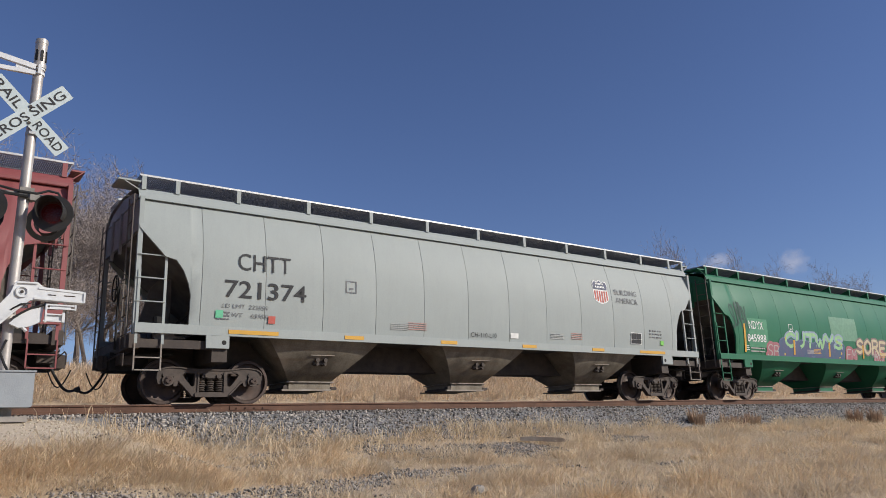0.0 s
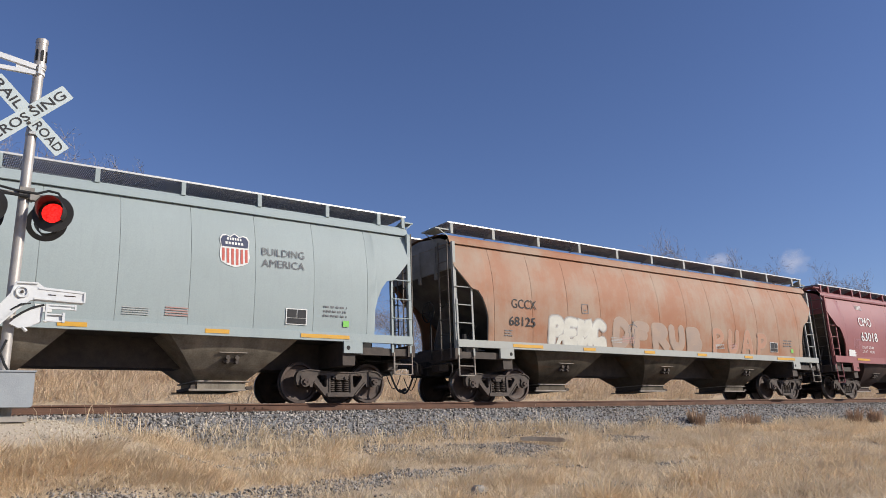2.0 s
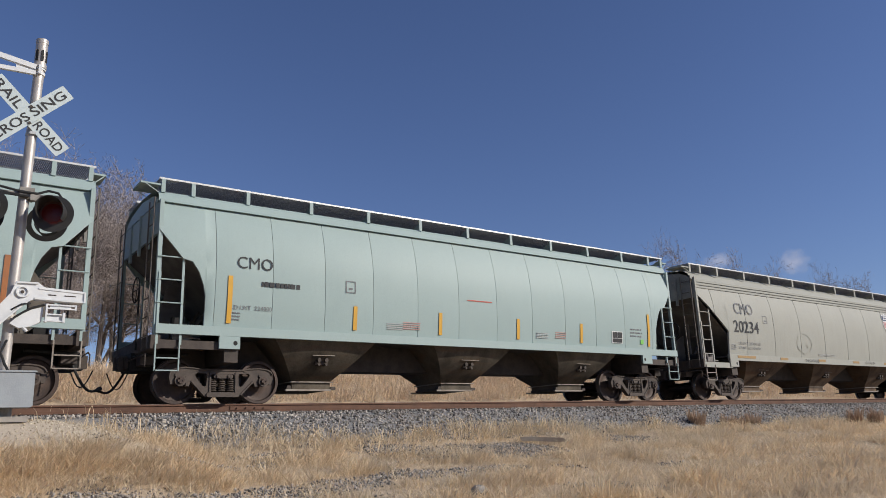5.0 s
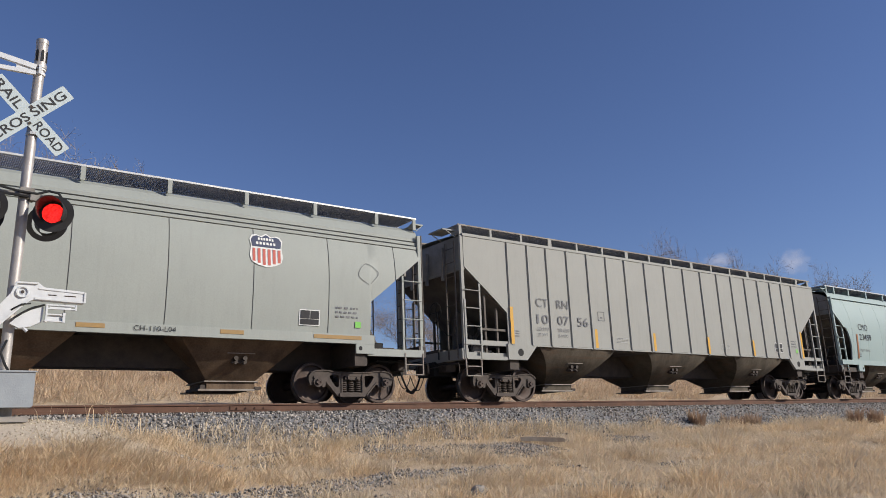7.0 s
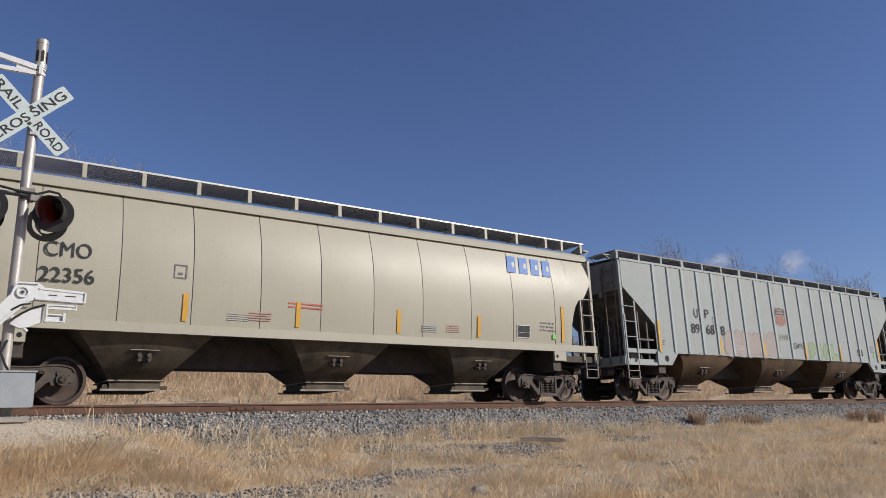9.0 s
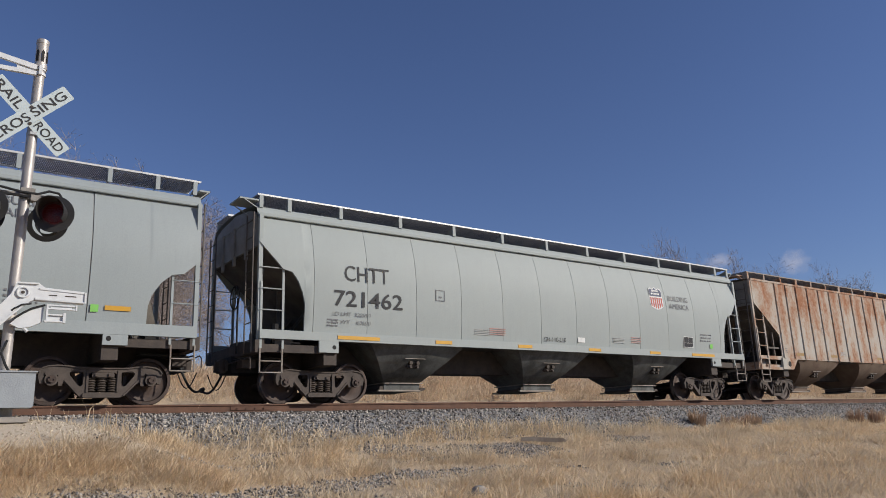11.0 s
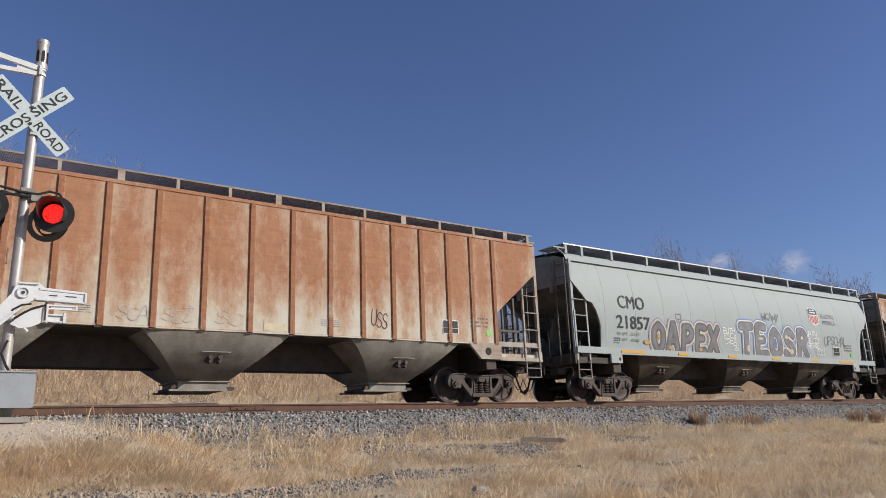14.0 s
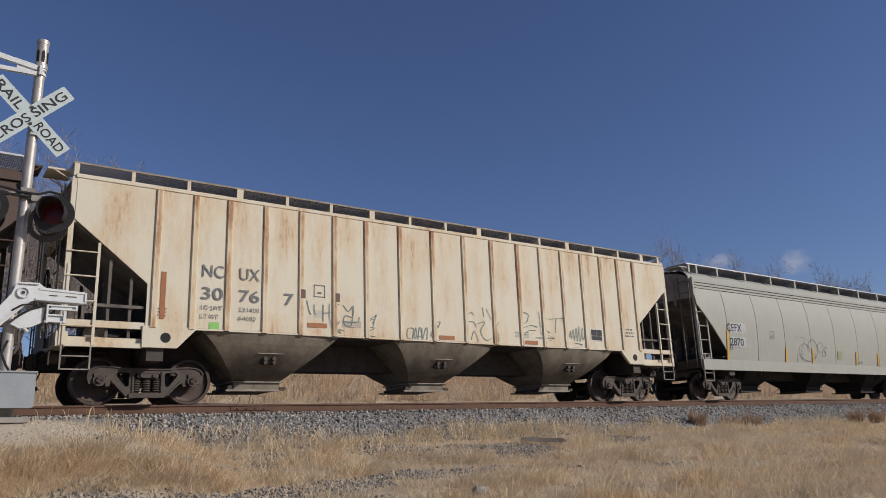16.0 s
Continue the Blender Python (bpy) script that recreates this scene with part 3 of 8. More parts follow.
# ---- lettering and marks on car sides ----
def text_mesh(words, x0, z0, width, height, face, name="lettering", material=None, bold=0.0):
    """Letters laid on a car's near side, whose face is at y = -face(z)."""
    cu = bpy.data.curves.new(name, "FONT")
    cu.body, cu.resolution_u, cu.offset = words, 3, bold
    tmp = bpy.data.objects.new(name, cu)
    me = bpy.data.meshes.new_from_object(tmp)
    bpy.data.objects.remove(tmp)
    bpy.data.curves.remove(cu)
    co = np.zeros(len(me.vertices) * 3, np.float32)
    me.vertices.foreach_get("co", co)
    co = co.reshape(-1, 3)
    lo, hi = co.min(0), co.max(0)
    out = np.zeros_like(co)
    out[:, 0] = x0 + (co[:, 0] - lo[0]) / max(1e-6, hi[0] - lo[0]) * width
    out[:, 2] = z0 + (co[:, 1] - lo[1]) / max(1e-6, hi[1] - lo[1]) * height
    out[:, 1] = [-face(z) for z in out[:, 2]]
    me.vertices.foreach_set("co", out.ravel())
    me.materials.clear()
    me.materials.append(material)
    me.update()
    return me


def letters(car, words, x0, z0, width, height, face, material, label=""):
    return part("lettering", text_mesh(words, x0, z0, width, height, lambda z: face(z) + 0.024, "lettering", material, 0.008 if words.isdigit() and height > 0.15 else 0.0), None, car, label or "painted reporting mark")


def bars(g, x0, z0, width, height, lines, face, rng, fill=0.8):
    """Small print as plain bars."""
    step, out = height / lines, 0.022 if face is curved_face else 0.012
    for i in range(lines):
        z = z0 + height - (i + 0.75) * step
        x = x0
        while x < x0 + width:
            w = min(rng.uniform(0.05, 0.16), x0 + width - x)
            if w > 0.02:
                g.box(x, x + w * fill, -face(z) - out, -face(z) - out + 0.008, z, z + step * 0.4)
            x += w
    return g


def plate_on(g, x0, x1, z0, z1, face, proud=0.006):
    n = 2 + int((z1 - z0) / 0.12)
    proud += 0.012 if face is curved_face else 0.0
    for i in range(n):
        a, b = z0 + (z1 - z0) * i / n, z0 + (z1 - z0) * (i + 1) / n
        g.add([(x0, -face(a) - proud, a), (x1, -face(a) - proud, a), (x1, -face(b) - proud, b), (x0, -face(b) - proud, b)], [(0, 1, 2, 3)])
    return g


def emblem(car, cx, cz, w, h, face, edge=None, chief=None, stripe=None):
    """A shield in plain shapes: white edge, blue chief, red and white stripes."""
    def outline(k):
        pts = [(-0.5, 0.30), (-0.42, 0.42), (-0.30, 0.45), (-0.15, 0.40), (0, 0.5), (0.15, 0.40), (0.30, 0.45), (0.42, 0.42), (0.5, 0.30), (0.46, 0.12), (0.5, -0.2), (0.44, -0.36),
               (0.25, -0.45), (0, -0.5), (-0.25, -0.45), (-0.44, -0.36), (-0.5, -0.2), (-0.46, 0.12)]
        return [(cx + x * w * k, cz + z * h * k) for x, z in pts]

    def flat(pts, proud):
        return Geo().add([(x, -face(z) - proud, z) for x, z in pts], [tuple(range(len(pts)))])
    sh = part("emblem", flat(outline(1.0), 0.018), edge or INKWHITE, car, "white-edged shield emblem" if edge is None else "faded shield emblem")
    top = [(x, z) for x, z in outline(0.92) if z > cz + 0.05 * h]
    top = [(cx - 0.43 * w, cz + 0.08 * h)] + [(cx - 0.46 * w, cz + 0.28 * h)] + [p for p in top if p[1] > cz + 0.3 * h] + [(cx + 0.46 * w, cz + 0.28 * h), (cx + 0.43 * w, cz + 0.08 * h)]
    part("emblem_chief", flat(top, 0.022), chief or BLUE, sh, "dark band")
    for dz, wd in ((0.28, 0.50), (0.15, 0.62)):
        for i in range(6):
            x0 = cx - wd * w / 2 + i * wd * w / 6
            part("emblem_bar", flat([(x0, cz + dz * h), (x0 + wd * w / 9, cz + dz * h), (x0 + wd * w / 9, cz + (dz + 0.075) * h), (x0, cz + (dz + 0.075) * h)], 0.026), INKWHITE if edge is None else INKDULL, sh)
    for i in range(6):
        x0 = cx - 0.42 * w + i * 0.152 * w
        zb = cz - 0.46 * h + abs(i - 2.5) * 0.045 * h
        part("emblem_stripe", flat([(x0, zb), (x0 + 0.085 * w, zb), (x0 + 0.085 * w, cz + 0.03 * h), (x0, cz + 0.03 * h)], 0.022), stripe or INKRED, sh)


def ribbon(g, pts, w, face, proud):
    """A painted stroke along points in x and z."""
    n = len(g.v)
    k = len(pts)
    for i, (x, z) in enumerate(pts):
        x0, z0 = pts[max(0, i - 1)]
        x1, z1 = pts[min(k - 1, i + 1)]
        d = math.hypot(x1 - x0, z1 - z0) or 1
        ox, oz = -(z1 - z0) / d * w / 2, (x1 - x0) / d * w / 2
        g.v += [(x + ox, -face(z + oz) - proud, z + oz), (x - ox, -face(z - oz) - proud, z - oz)]
    g.f += [(n + 2 * i, n + 2 * i + 1, n + 2 * i + 3, n + 2 * i + 2) for i in range(k - 1)]


STROKES = {
    "A": [[(0.0, 0.0), (0.38, 0.98), (0.58, 1.0), (0.95, 0.0)], [(0.2, 0.36), (0.78, 0.36)]],
    "B": [[(0.1, 0.0), (0.12, 1.0)], [(0.12, 1.0), (0.7, 0.98), (0.85, 0.76), (0.6, 0.54), (0.15, 0.52)], [(0.3, 0.52), (0.85, 0.46), (0.95, 0.2), (0.7, 0.02), (0.12, 0.0)]],
    "C": [[(0.95, 0.85), (0.55, 1.0), (0.12, 0.75), (0.1, 0.25), (0.5, 0.0), (0.95, 0.15)]],
    "D": [[(0.1, 0.0), (0.12, 1.0), (0.65, 0.95), (0.95, 0.55), (0.7, 0.08), (0.12, 0.0)]],
    "E": [[(0.95, 1.0), (0.16, 1.0), (0.1, 0.5), (0.16, 0.0), (0.95, 0.0)], [(0.12, 0.5), (0.75, 0.53)]],
    "F": [[(0.95, 1.0), (0.15, 1.0), (0.1, 0.0)], [(0.12, 0.54), (0.75, 0.56)]],
    "H": [[(0.08, 0.0), (0.1, 1.0)], [(0.9, 0.0), (0.92, 1.0)], [(0.1, 0.5), (0.9, 0.52)]],
    "I": [[(0.5, 0.0), (0.52, 1.0)]],
    "K": [[(0.1, 0.0), (0.12, 1.0)], [(0.9, 1.0), (0.2, 0.48), (0.95, 0.0)]],
    "L": [[(0.15, 1.0), (0.12, 0.03), (0.95, 0.0)]],
    "M": [[(0.0, 0.0), (0.12, 1.0), (0.5, 0.42), (0.88, 1.0), (1.0, 0.0)]],
    "N": [[(0.08, 0.0), (0.1, 1.0), (0.88, 0.03), (0.92, 1.0)]],
    "O": [[(0.5, 1.0), (0.1, 0.75), (0.08, 0.25), (0.5, 0.0), (0.92, 0.25), (0.9, 0.75), (0.5, 1.0)]],
    "P": [[(0.12, 0.0), (0.15, 1.0)], [(0.15, 1.0), (0.7, 1.0), (0.95, 0.76), (0.7, 0.5), (0.18, 0.46)]],
    "R": [[(0.12, 0.0), (0.15, 1.0)], [(0.15, 1.0), (0.7, 1.0), (0.92, 0.76), (0.65, 0.52), (0.2, 0.48)], [(0.5, 0.5), (1.0, 0.0)]],
    "S": [[(0.92, 0.84), (0.55, 1.0), (0.14, 0.8), (0.3, 0.56), (0.75, 0.42), (0.9, 0.2), (0.5, 0.0), (0.06, 0.14)]],
    "T": [[(0.0, 0.98), (1.0, 1.0)], [(0.5, 0.98), (0.46, 0.0)]],
    "U": [[(0.1, 1.0), (0.12, 0.25), (0.5, 0.0), (0.88, 0.25), (0.9, 1.0)]],
    "W": [[(0.0, 1.0), (0.22, 0.0), (0.5, 0.62), (0.78, 0.0), (1.0, 1.0)]],
    "X": [[(0.02, 0.0), (0.98, 1.0)], [(0.05, 1.0), (0.95, 0.0)]],
    "Y": [[(0.05, 1.0), (0.5, 0.5), (0.95, 1.0)], [(0.5, 0.5), (0.45, 0.0)]],
    "Z": [[(0.05, 1.0), (0.95, 1.0), (0.08, 0.0), (0.98, 0.02)]],
}


def flowing(pts, steps=5):
    """Points along a soft curve through the given ones."""
    k, out = len(pts), []
    for i in range(k - 1):
        p0, p1, p2, p3 = pts[max(0, i - 1)], pts[i], pts[i + 1], pts[min(k - 1, i + 2)]
        for j in range(steps):
            t = j / steps
            out.append(tuple(0.5 * (2 * p1[c] + (p2[c] - p0[c]) * t + (2 * p0[c] - 5 * p1[c] + 4 * p2[c] - p3[c]) * t * t +
                                    (3 * p1[c] - p0[c] - 3 * p2[c] + p3[c]) * t ** 3) for c in (0, 1)))
    return out + [pts[-1]]


def fat_stroke(g, pts, w, face, proud):
    """A painted stroke with round ends."""
    (xa, za), (xb, zb) = pts[0], pts[1]
    (xc, zc), (xd, zd) = pts[-2], pts[-1]
    da, dd = math.hypot(xa - xb, za - zb) or 1, math.hypot(xd - xc, zd - zc) or 1
    ends = ((0.5, 0.0), (0.43, 0.5), (0.25, 0.87))
    line = [(xa + (xa - xb) / da * w * e, za + (za - zb) / da * w * e, w * f) for e, f in ends] + [(x, z, w) for x, z in pts]
    line += [(xd + (xd - xc) / dd * w * e, zd + (zd - zc) / dd * w * e, w * f) for e, f in ends[::-1]]
    n, k = len(g.v), len(line)
    for i, (x, z, wide) in enumerate(line):
        x0, z0, _ = line[max(0, i - 1)]
        x1, z1, _ = line[min(k - 1, i + 1)]
        d = math.hypot(x1 - x0, z1 - z0) or 1
        ox, oz = -(z1 - z0) / d * wide / 2, (x1 - x0) / d * wide / 2
        out = proud + 0.00006 * i
        g.v += [(x + ox, -face(z + oz) - out, z + oz), (x - ox, -face(z - oz) - out, z - oz)]
    g.f += [(n + 2 * i, n + 2 * i + 1, n + 2 * i + 3, n + 2 * i + 2) for i in range(k - 1)]


def sprayed(car, words, x0, x1, z0, z1, w, layers, face, seed, label, lean=0.08, sway=0.05, squeeze=0.86):
    """Sprayed letters in strokes; layers: (extra width, material, name, label) from the outermost in."""
    rng = random.Random(seed)
    step = (x1 - x0) / max(1, len(words))
    lines = []
    for i, ch in enumerate(words):
        if ch == " ":
            continue
        dz, tall, turn = rng.uniform(-sway, sway) * (z1 - z0), rng.uniform(0.92, 1.04), rng.uniform(-0.07, 0.07)
        for stroke in STROKES[ch]:
            pts = [(x0 + (i + 0.5) * step + ((px - 0.5) * squeeze + lean * (pz - 0.5) + turn * (pz - 0.5) + rng.uniform(-0.03, 0.03)) * step,
                    z0 + dz + pz * tall * (z1 - z0)) for px, pz in stroke]
            lines.append(flowing(pts))
    base, first = (0.016 if face is curved_face else 0.008), None
    for n, (extra, material, name, text) in enumerate(layers):
        g = Geo()
        for i, line in enumerate(lines):
            fat_stroke(g, line, w + extra, face, base + 0.0022 * n + 0.00012 * i)
        ob = part(name, g, material, first or car, text or label)
        first = first or ob
    return first


def pen(car, words, x0, x1, z0, z1, material, face, seed, w=0.02, label="thin pen scrawl", lean=0.15):
    """A hasty tag in thin strokes."""
    return sprayed(car, words, x0, x1, z0, z1, w, ((0.0, material, "graffiti_tag", label),), face, seed, label, lean, 0.16, 1.05)


def drawn(car, curves, x0, x1, z0, z1, material, face, w, label, name="graffiti"):
    """Free curves given in a box from 0 to 1, painted as strokes."""
    g, base = Geo(), 0.020 if face is curved_face else 0.014
    for i, (curve, soft) in enumerate(curves):
        pts = [(x0 + px * (x1 - x0), z0 + pz * (z1 - z0)) for px, pz in curve]
        fat_stroke(g, flowing(pts) if soft else pts, w, face, base + 0.00025 * i)
    return part(name, g, material, car, label)


def blots(car, spots, material, face, label, parent=None):
    """Round painted dots: (x, z, half width, half height)."""
    g, base = Geo(), 0.030 if face is curved_face else 0.024
    for i, (cx, cz, rx, rz) in enumerate(spots):
        ring = [(cx + rx * math.cos(a * 0.5236), cz + rz * math.sin(a * 0.5236)) for a in range(12)]
        g.add([(x, -face(z) - base - 0.0002 * i, z) for x, z in ring], [tuple(range(12))])
    return part("graffiti_spot", g, material, parent or car, label)


# ---- wheels, trucks and couplers, shared by all cars ----
TRUCK_X = 7.14


def wheelset_mesh():
    g = Geo()
    prof = [(0.0, 0.075), (0.09, 0.075), (0.10, 0.03), (0.17, 0.0), (0.33, -0.02), (0.385, 0.0), (0.40, 0.055), (0.457, 0.055), (0.457, -0.045), (0.483, -0.055),
            (0.483, -0.085), (0.40, -0.085), (0.37, -0.05), (0.18, -0.04), (0.11, -0.08), (0.0, -0.08)]
    for s in (-1, 1):
        m = Matrix.Translation((0, s * 0.745, 0)) @ Matrix.Rotation(radians(90 * s), 4, "X") @ Matrix.Scale(-1, 4, (0, 0, 1))
        m = Matrix.Translation((0, s * 0.745, 0)) @ Matrix.Rotation(radians(-90 * s), 4, "X")
        g.lathe(prof, m, 36)
        g.tube((0, s * 0.8, 0), (0, s * 1.12, 0), 0.085, 16)
        g.tube((0, s * 1.12, 0), (0, s * 1.15, 0), 0.062, 12)
        for k in range(3):
            a = k * 2.094
            g.tube((0.045 * math.cos(a), s * 1.14, 0.045 * math.sin(a)), (0.045 * math.cos(a), s * 1.17, 0.045 * math.sin(a)), 0.016, 6)
    g.tube((0, -0.7, 0), (0, 0.7, 0), 0.085, 14)
    me = g.mesh("wheelset", WHEEL, True)
    me.materials.append(TREAD)
    for poly in me.polygons:
        c = poly.center
        r = math.hypot(c.x, c.z)
        if 0.44 < r < 0.462 and abs(c.y) < 0.82 or 0.43 < r and abs(abs(c.y) - 0.80) < 0.01:
            poly.material_index = 1
    return me


def side_frame_mesh():
    """A cast side frame: arched top chord, two three-cornered windows, the spring window and jaws over the bearings."""
    g = Geo()
    y0, y1 = -1.07, -0.95
    half = [(0.24, 0.125), (0.36, 0.135), (0.43, 0.18), (0.60, 0.37), (0.68, 0.415), (0.70, 0.345), (0.765, 0.345), (0.775, 0.54), (0.82, 0.575), (0.96, 0.575), (1.0, 0.54), (1.01, 0.385), (1.07, 0.385),
            (1.105, 0.50), (1.10, 0.60), (1.05, 0.675), (0.96, 0.715), (0.80, 0.735), (0.62, 0.725), (0.46, 0.70), (0.26, 0.69)]
    outer = half + [(-x, z) for x, z in half[::-1]]
    window = [(0.335, 0.585), (0.36, 0.61), (0.55, 0.615), (0.585, 0.585), (0.57, 0.535), (0.43, 0.36), (0.385, 0.335), (0.345, 0.36)]
    spring = [(-0.245, 0.225), (0.245, 0.225), (0.245, 0.57), (0.215, 0.60), (-0.215, 0.60), (-0.245, 0.57)]
    g.plate(outer, [window, [(-x, z) for x, z in window], spring], y0, y1)
    # raised flanges along the chords and columns
    for a, b in zip(half[14:], half[15:]):
        for s in (-1, 1):
            g.beam((s * a[0], a[1] - 0.012), (s * b[0], b[1] - 0.012), 0.024, y0 - 0.028, y0 - 0.001)
    g.box(-0.26, 0.26, y0 - 0.028, y0 - 0.001, 0.666, 0.690)
    g.bevel_box(-0.34, 0.34, y0 - 0.035, y0 - 0.001, 0.125, 0.215, 0.02)
    for s in (-1, 1):
        g.beam((s * 0.385, 0.16), (s * 0.66, 0.455), 0.03, y0 - 0.024, y0 - 0.001)
        g.beam((s * 0.275, 0.23), (s * 0.275, 0.64), 0.028, y0 - 0.022, y0 - 0.001)
        g.tube((s * 0.889, y0 - 0.045, 0.457), (s * 0.889, y0 + 0.05, 0.457), 0.115, 18)
        g.bevel_box(s * 0.889 - 0.105, s * 0.889 + 0.105, y0 - 0.03, y1 + 0.02, 0.535, 0.60, 0.015)
        g.box(s * 0.5 - 0.05, s * 0.5 + 0.05, y0 - 0.012, y0 - 0.001, 0.635, 0.665)
    return g.mesh("side_frame", TRUCK)


def springs_mesh():
    g = Geo()
    prof = [(0.088 if i % 2 else 0.060, 0.235 + i * 0.0225) for i in range(13)]
    g.lathe([(0, 0.235)] + prof + [(0, 0.505)], pose(0, -1.0, 0), 14)
    return g.mesh("coil_spring", STEEL, True)


def bolster_mesh():
    g = Geo()
    g.bevel_box(-0.20, 0.20, -1.11, 1.11, 0.505, 0.592, 0.02)
    for s in (-1, 1):
        for x in (-0.12, 0.12):
            g.box(x - 0.03, x + 0.03, s * 1.125 - 0.02, s * 1.125 + 0.02, 0.52, 0.575)
    g.box(-0.2, 0.2, -0.5, 0.5, 0.40, 0.68)
    g.tube((0, 0, 0.66), (0, 0, 0.78), 0.2, 18)
    for s in (-1, 1):
        g.box(s * 0.42 - 0.05, s * 0.42 + 0.05, -0.85, 0.85, 0.33, 0.43)
        for t in (-1, 1):
            g.box(s * 0.44 - 0.03, s * 0.44 + 0.03, t * 0.75 - 0.1, t * 0.75 + 0.1, 0.3, 0.55)
    return g.mesh("truck", TRUCK)


def coupler_mesh():
    g = Geo()
    g.box(-0.45, 0.02, -0.08, 0.08, 0.80, 0.95)
    g.prism([(0.02, 0.74), (0.10, 0.72), (0.26, 0.72), (0.30, 0.76), (0.30, 0.98), (0.26, 1.02), (0.10, 1.02), (0.02, 0.99)], -0.16, 0.10)
    g.box(0.16, 0.33, -0.19, -0.13, 0.74, 1.0)
    g.box(0.05, 0.2, 0.10, 0.19, 0.76, 0.98)
    g.box(-0.3, -0.2, -0.32, 0.32, 0.72, 1.04)
    return g.mesh("coupler", STEEL)


def hose_mesh():
    g = Geo()
    pts = []
    for i in range(11):
        t = i / 10
        pts.append((0.02 + 0.52 * t, -0.42 + 0.2 * t, 0.78 - 0.62 * math.sin(math.pi * min(1, t * 0.62)) * 0.82 + 0.02 * t))
    g.pipe(pts, 0.026, 8)
    g.tube(pts[-1], (pts[-1][0] + 0.08, pts[-1][1], pts[-1][2] + 0.03), 0.04, 8)
    chain = [(0.0 + 0.42 * i / 8, -0.30, 0.70 - 0.34 * math.sin(math.pi * i / 8)) for i in range(9)]
    g.pipe(chain, 0.013, 5)
    g.tube((-0.12, -0.42, 0.86), pts[0], 0.035, 8)
    return g.mesh("air_hose", RUBBER, True)


WHEELSET, SIDE_FRAME, SPRINGS, BOLSTER = wheelset_mesh(), side_frame_mesh(), springs_mesh(), bolster_mesh()
COUPLER, HOSE = coupler_mesh(), hose_mesh()
WHEELSETS = []
VALVE = plain("dusty_valve_paint", (0.24, 0.225, 0.21), (0.12, 0.105, 0.095), 6.0, 0.7)
GRIMY_STEPS = plain("grimy_step_paint", (0.33, 0.30, 0.26), (0.17, 0.13, 0.10), 3.0, 0.7)
# soot, and the shade of the end recesses, both put into this dark colour
END_SOOT_SHADE = plain("sooty_shaded_end_paint", (0.17, 0.15, 0.128), (0.07, 0.06, 0.052), 2.0, 0.75)
END_GREY = plain("dull_grey_end_paint", (0.30, 0.30, 0.285), (0.17, 0.16, 0.15), 2.0, 0.7)
# near-black stands in for the deep shade between the bays
DARK_UNDER = plain("shaded_underside", (0.075, 0.065, 0.055), (0.04, 0.035, 0.03), 2.0, 0.8)


def running_gear(car):
    for s in (-1, 1):
        truck = part("truck", BOLSTER, None, car, "dusty cast-steel two-axle truck", at=pose(s * TRUCK_X * STRETCH[0], 0, 0))
        for turn in (0, 180):
            part("side_frame", SIDE_FRAME, None, truck, at=pose(0, 0, 0, 0, 0, turn))
            for x in (-0.19, 0.0, 0.19):
                part("coil_spring", SPRINGS, None, truck, at=pose(x, 0, 0, 0, 0, turn))
        for x in (-0.889, 0.889):
            w = part("wheelset", WHEELSET, None, truck, "rust-brown steel wheels with shiny treads", at=pose(x, 0, 0.457))
            WHEELSETS.append((w, x))
        end = pose(s * 8.87 * STRETCH[0], 0, 0, 0, 0, 0 if s > 0 else 180)
        part("coupler", COUPLER, None, car, "rusty knuckle coupler", at=end)
        part("air_hose", HOSE, None, car, "black rubber brake hose", at=end)


def bx(g, s, xa, xb, y0, y1, z0, z1):
    return g.box(min(s * xa, s * xb), max(s * xa, s * xb), y0, y1, z0, z1)


def sheet(xs, zlow, ztop, face, thick, pillow=0.0, rows=9, side=-1):
    """A closed curved sheet on one side of a car between the low edge and the top."""
    g = Geo()
    nx, nz = len(xs), rows + 1
    for layer in (0.0, thick):
        for x in xs:
            z0 = zlow(x)
            u = (x - xs[0]) / (xs[-1] - xs[0])
            for j in range(nz):
                z = z0 + (ztop - z0) * j / rows
                g.v.append((x, side * (face(z) - layer + (pillow * 4 * u * (1 - u) * math.sin(math.pi * (z - 1.28) / (ztop - 1.28)) if layer == 0 else 0)), z))
    n = nx * nz
    for i in range(nx - 1):
        for j in range(nz - 1):
            a, b, c, d = i * nz + j, (i + 1) * nz + j, (i + 1) * nz + j + 1, i * nz + j + 1
            g.f += [(a, b, c, d), (n + d, n + c, n + b, n + a)]
    rim = [i * nz for i in range(nx)] + [(nx - 1) * nz + j for j in range(1, nz)] + [i * nz + nz - 1 for i in range(nx - 2, -1, -1)] + [j for j in range(nz - 2, 0, -1)]
    g.f += [(a, a + n, b + n, b) for a, b in zip(rim, rim[1:] + rim[:1])]
    return g


def curved_face(z):
    return 1.61 - (0.215 if z > 2.75 else 0.085) * ((z - 2.75) / 1.27) ** 2


def flat_face(z):
    return 1.58


def cut_curved(x):
    return lerp_table([(0, 1.50), (7.80, 1.50), (7.803, 2.12), (7.86, 2.36), (7.97, 2.62), (8.12, 2.82), (8.34, 2.87), (8.86, 3.45)], abs(x))


def cut_straight(x):
    return lerp_table([(0, 1.47), (7.37, 1.47), (7.373, 2.30), (8.74, 3.42), (8.86, 3.50)], abs(x))


def cut_low(x):
    return lerp_table([(0, 1.50), (7.80, 1.50), (7.803, 1.85), (7.87, 2.09), (8.05, 2.34), (8.26, 2.51), (8.50, 2.55), (8.86, 2.85)], abs(x))


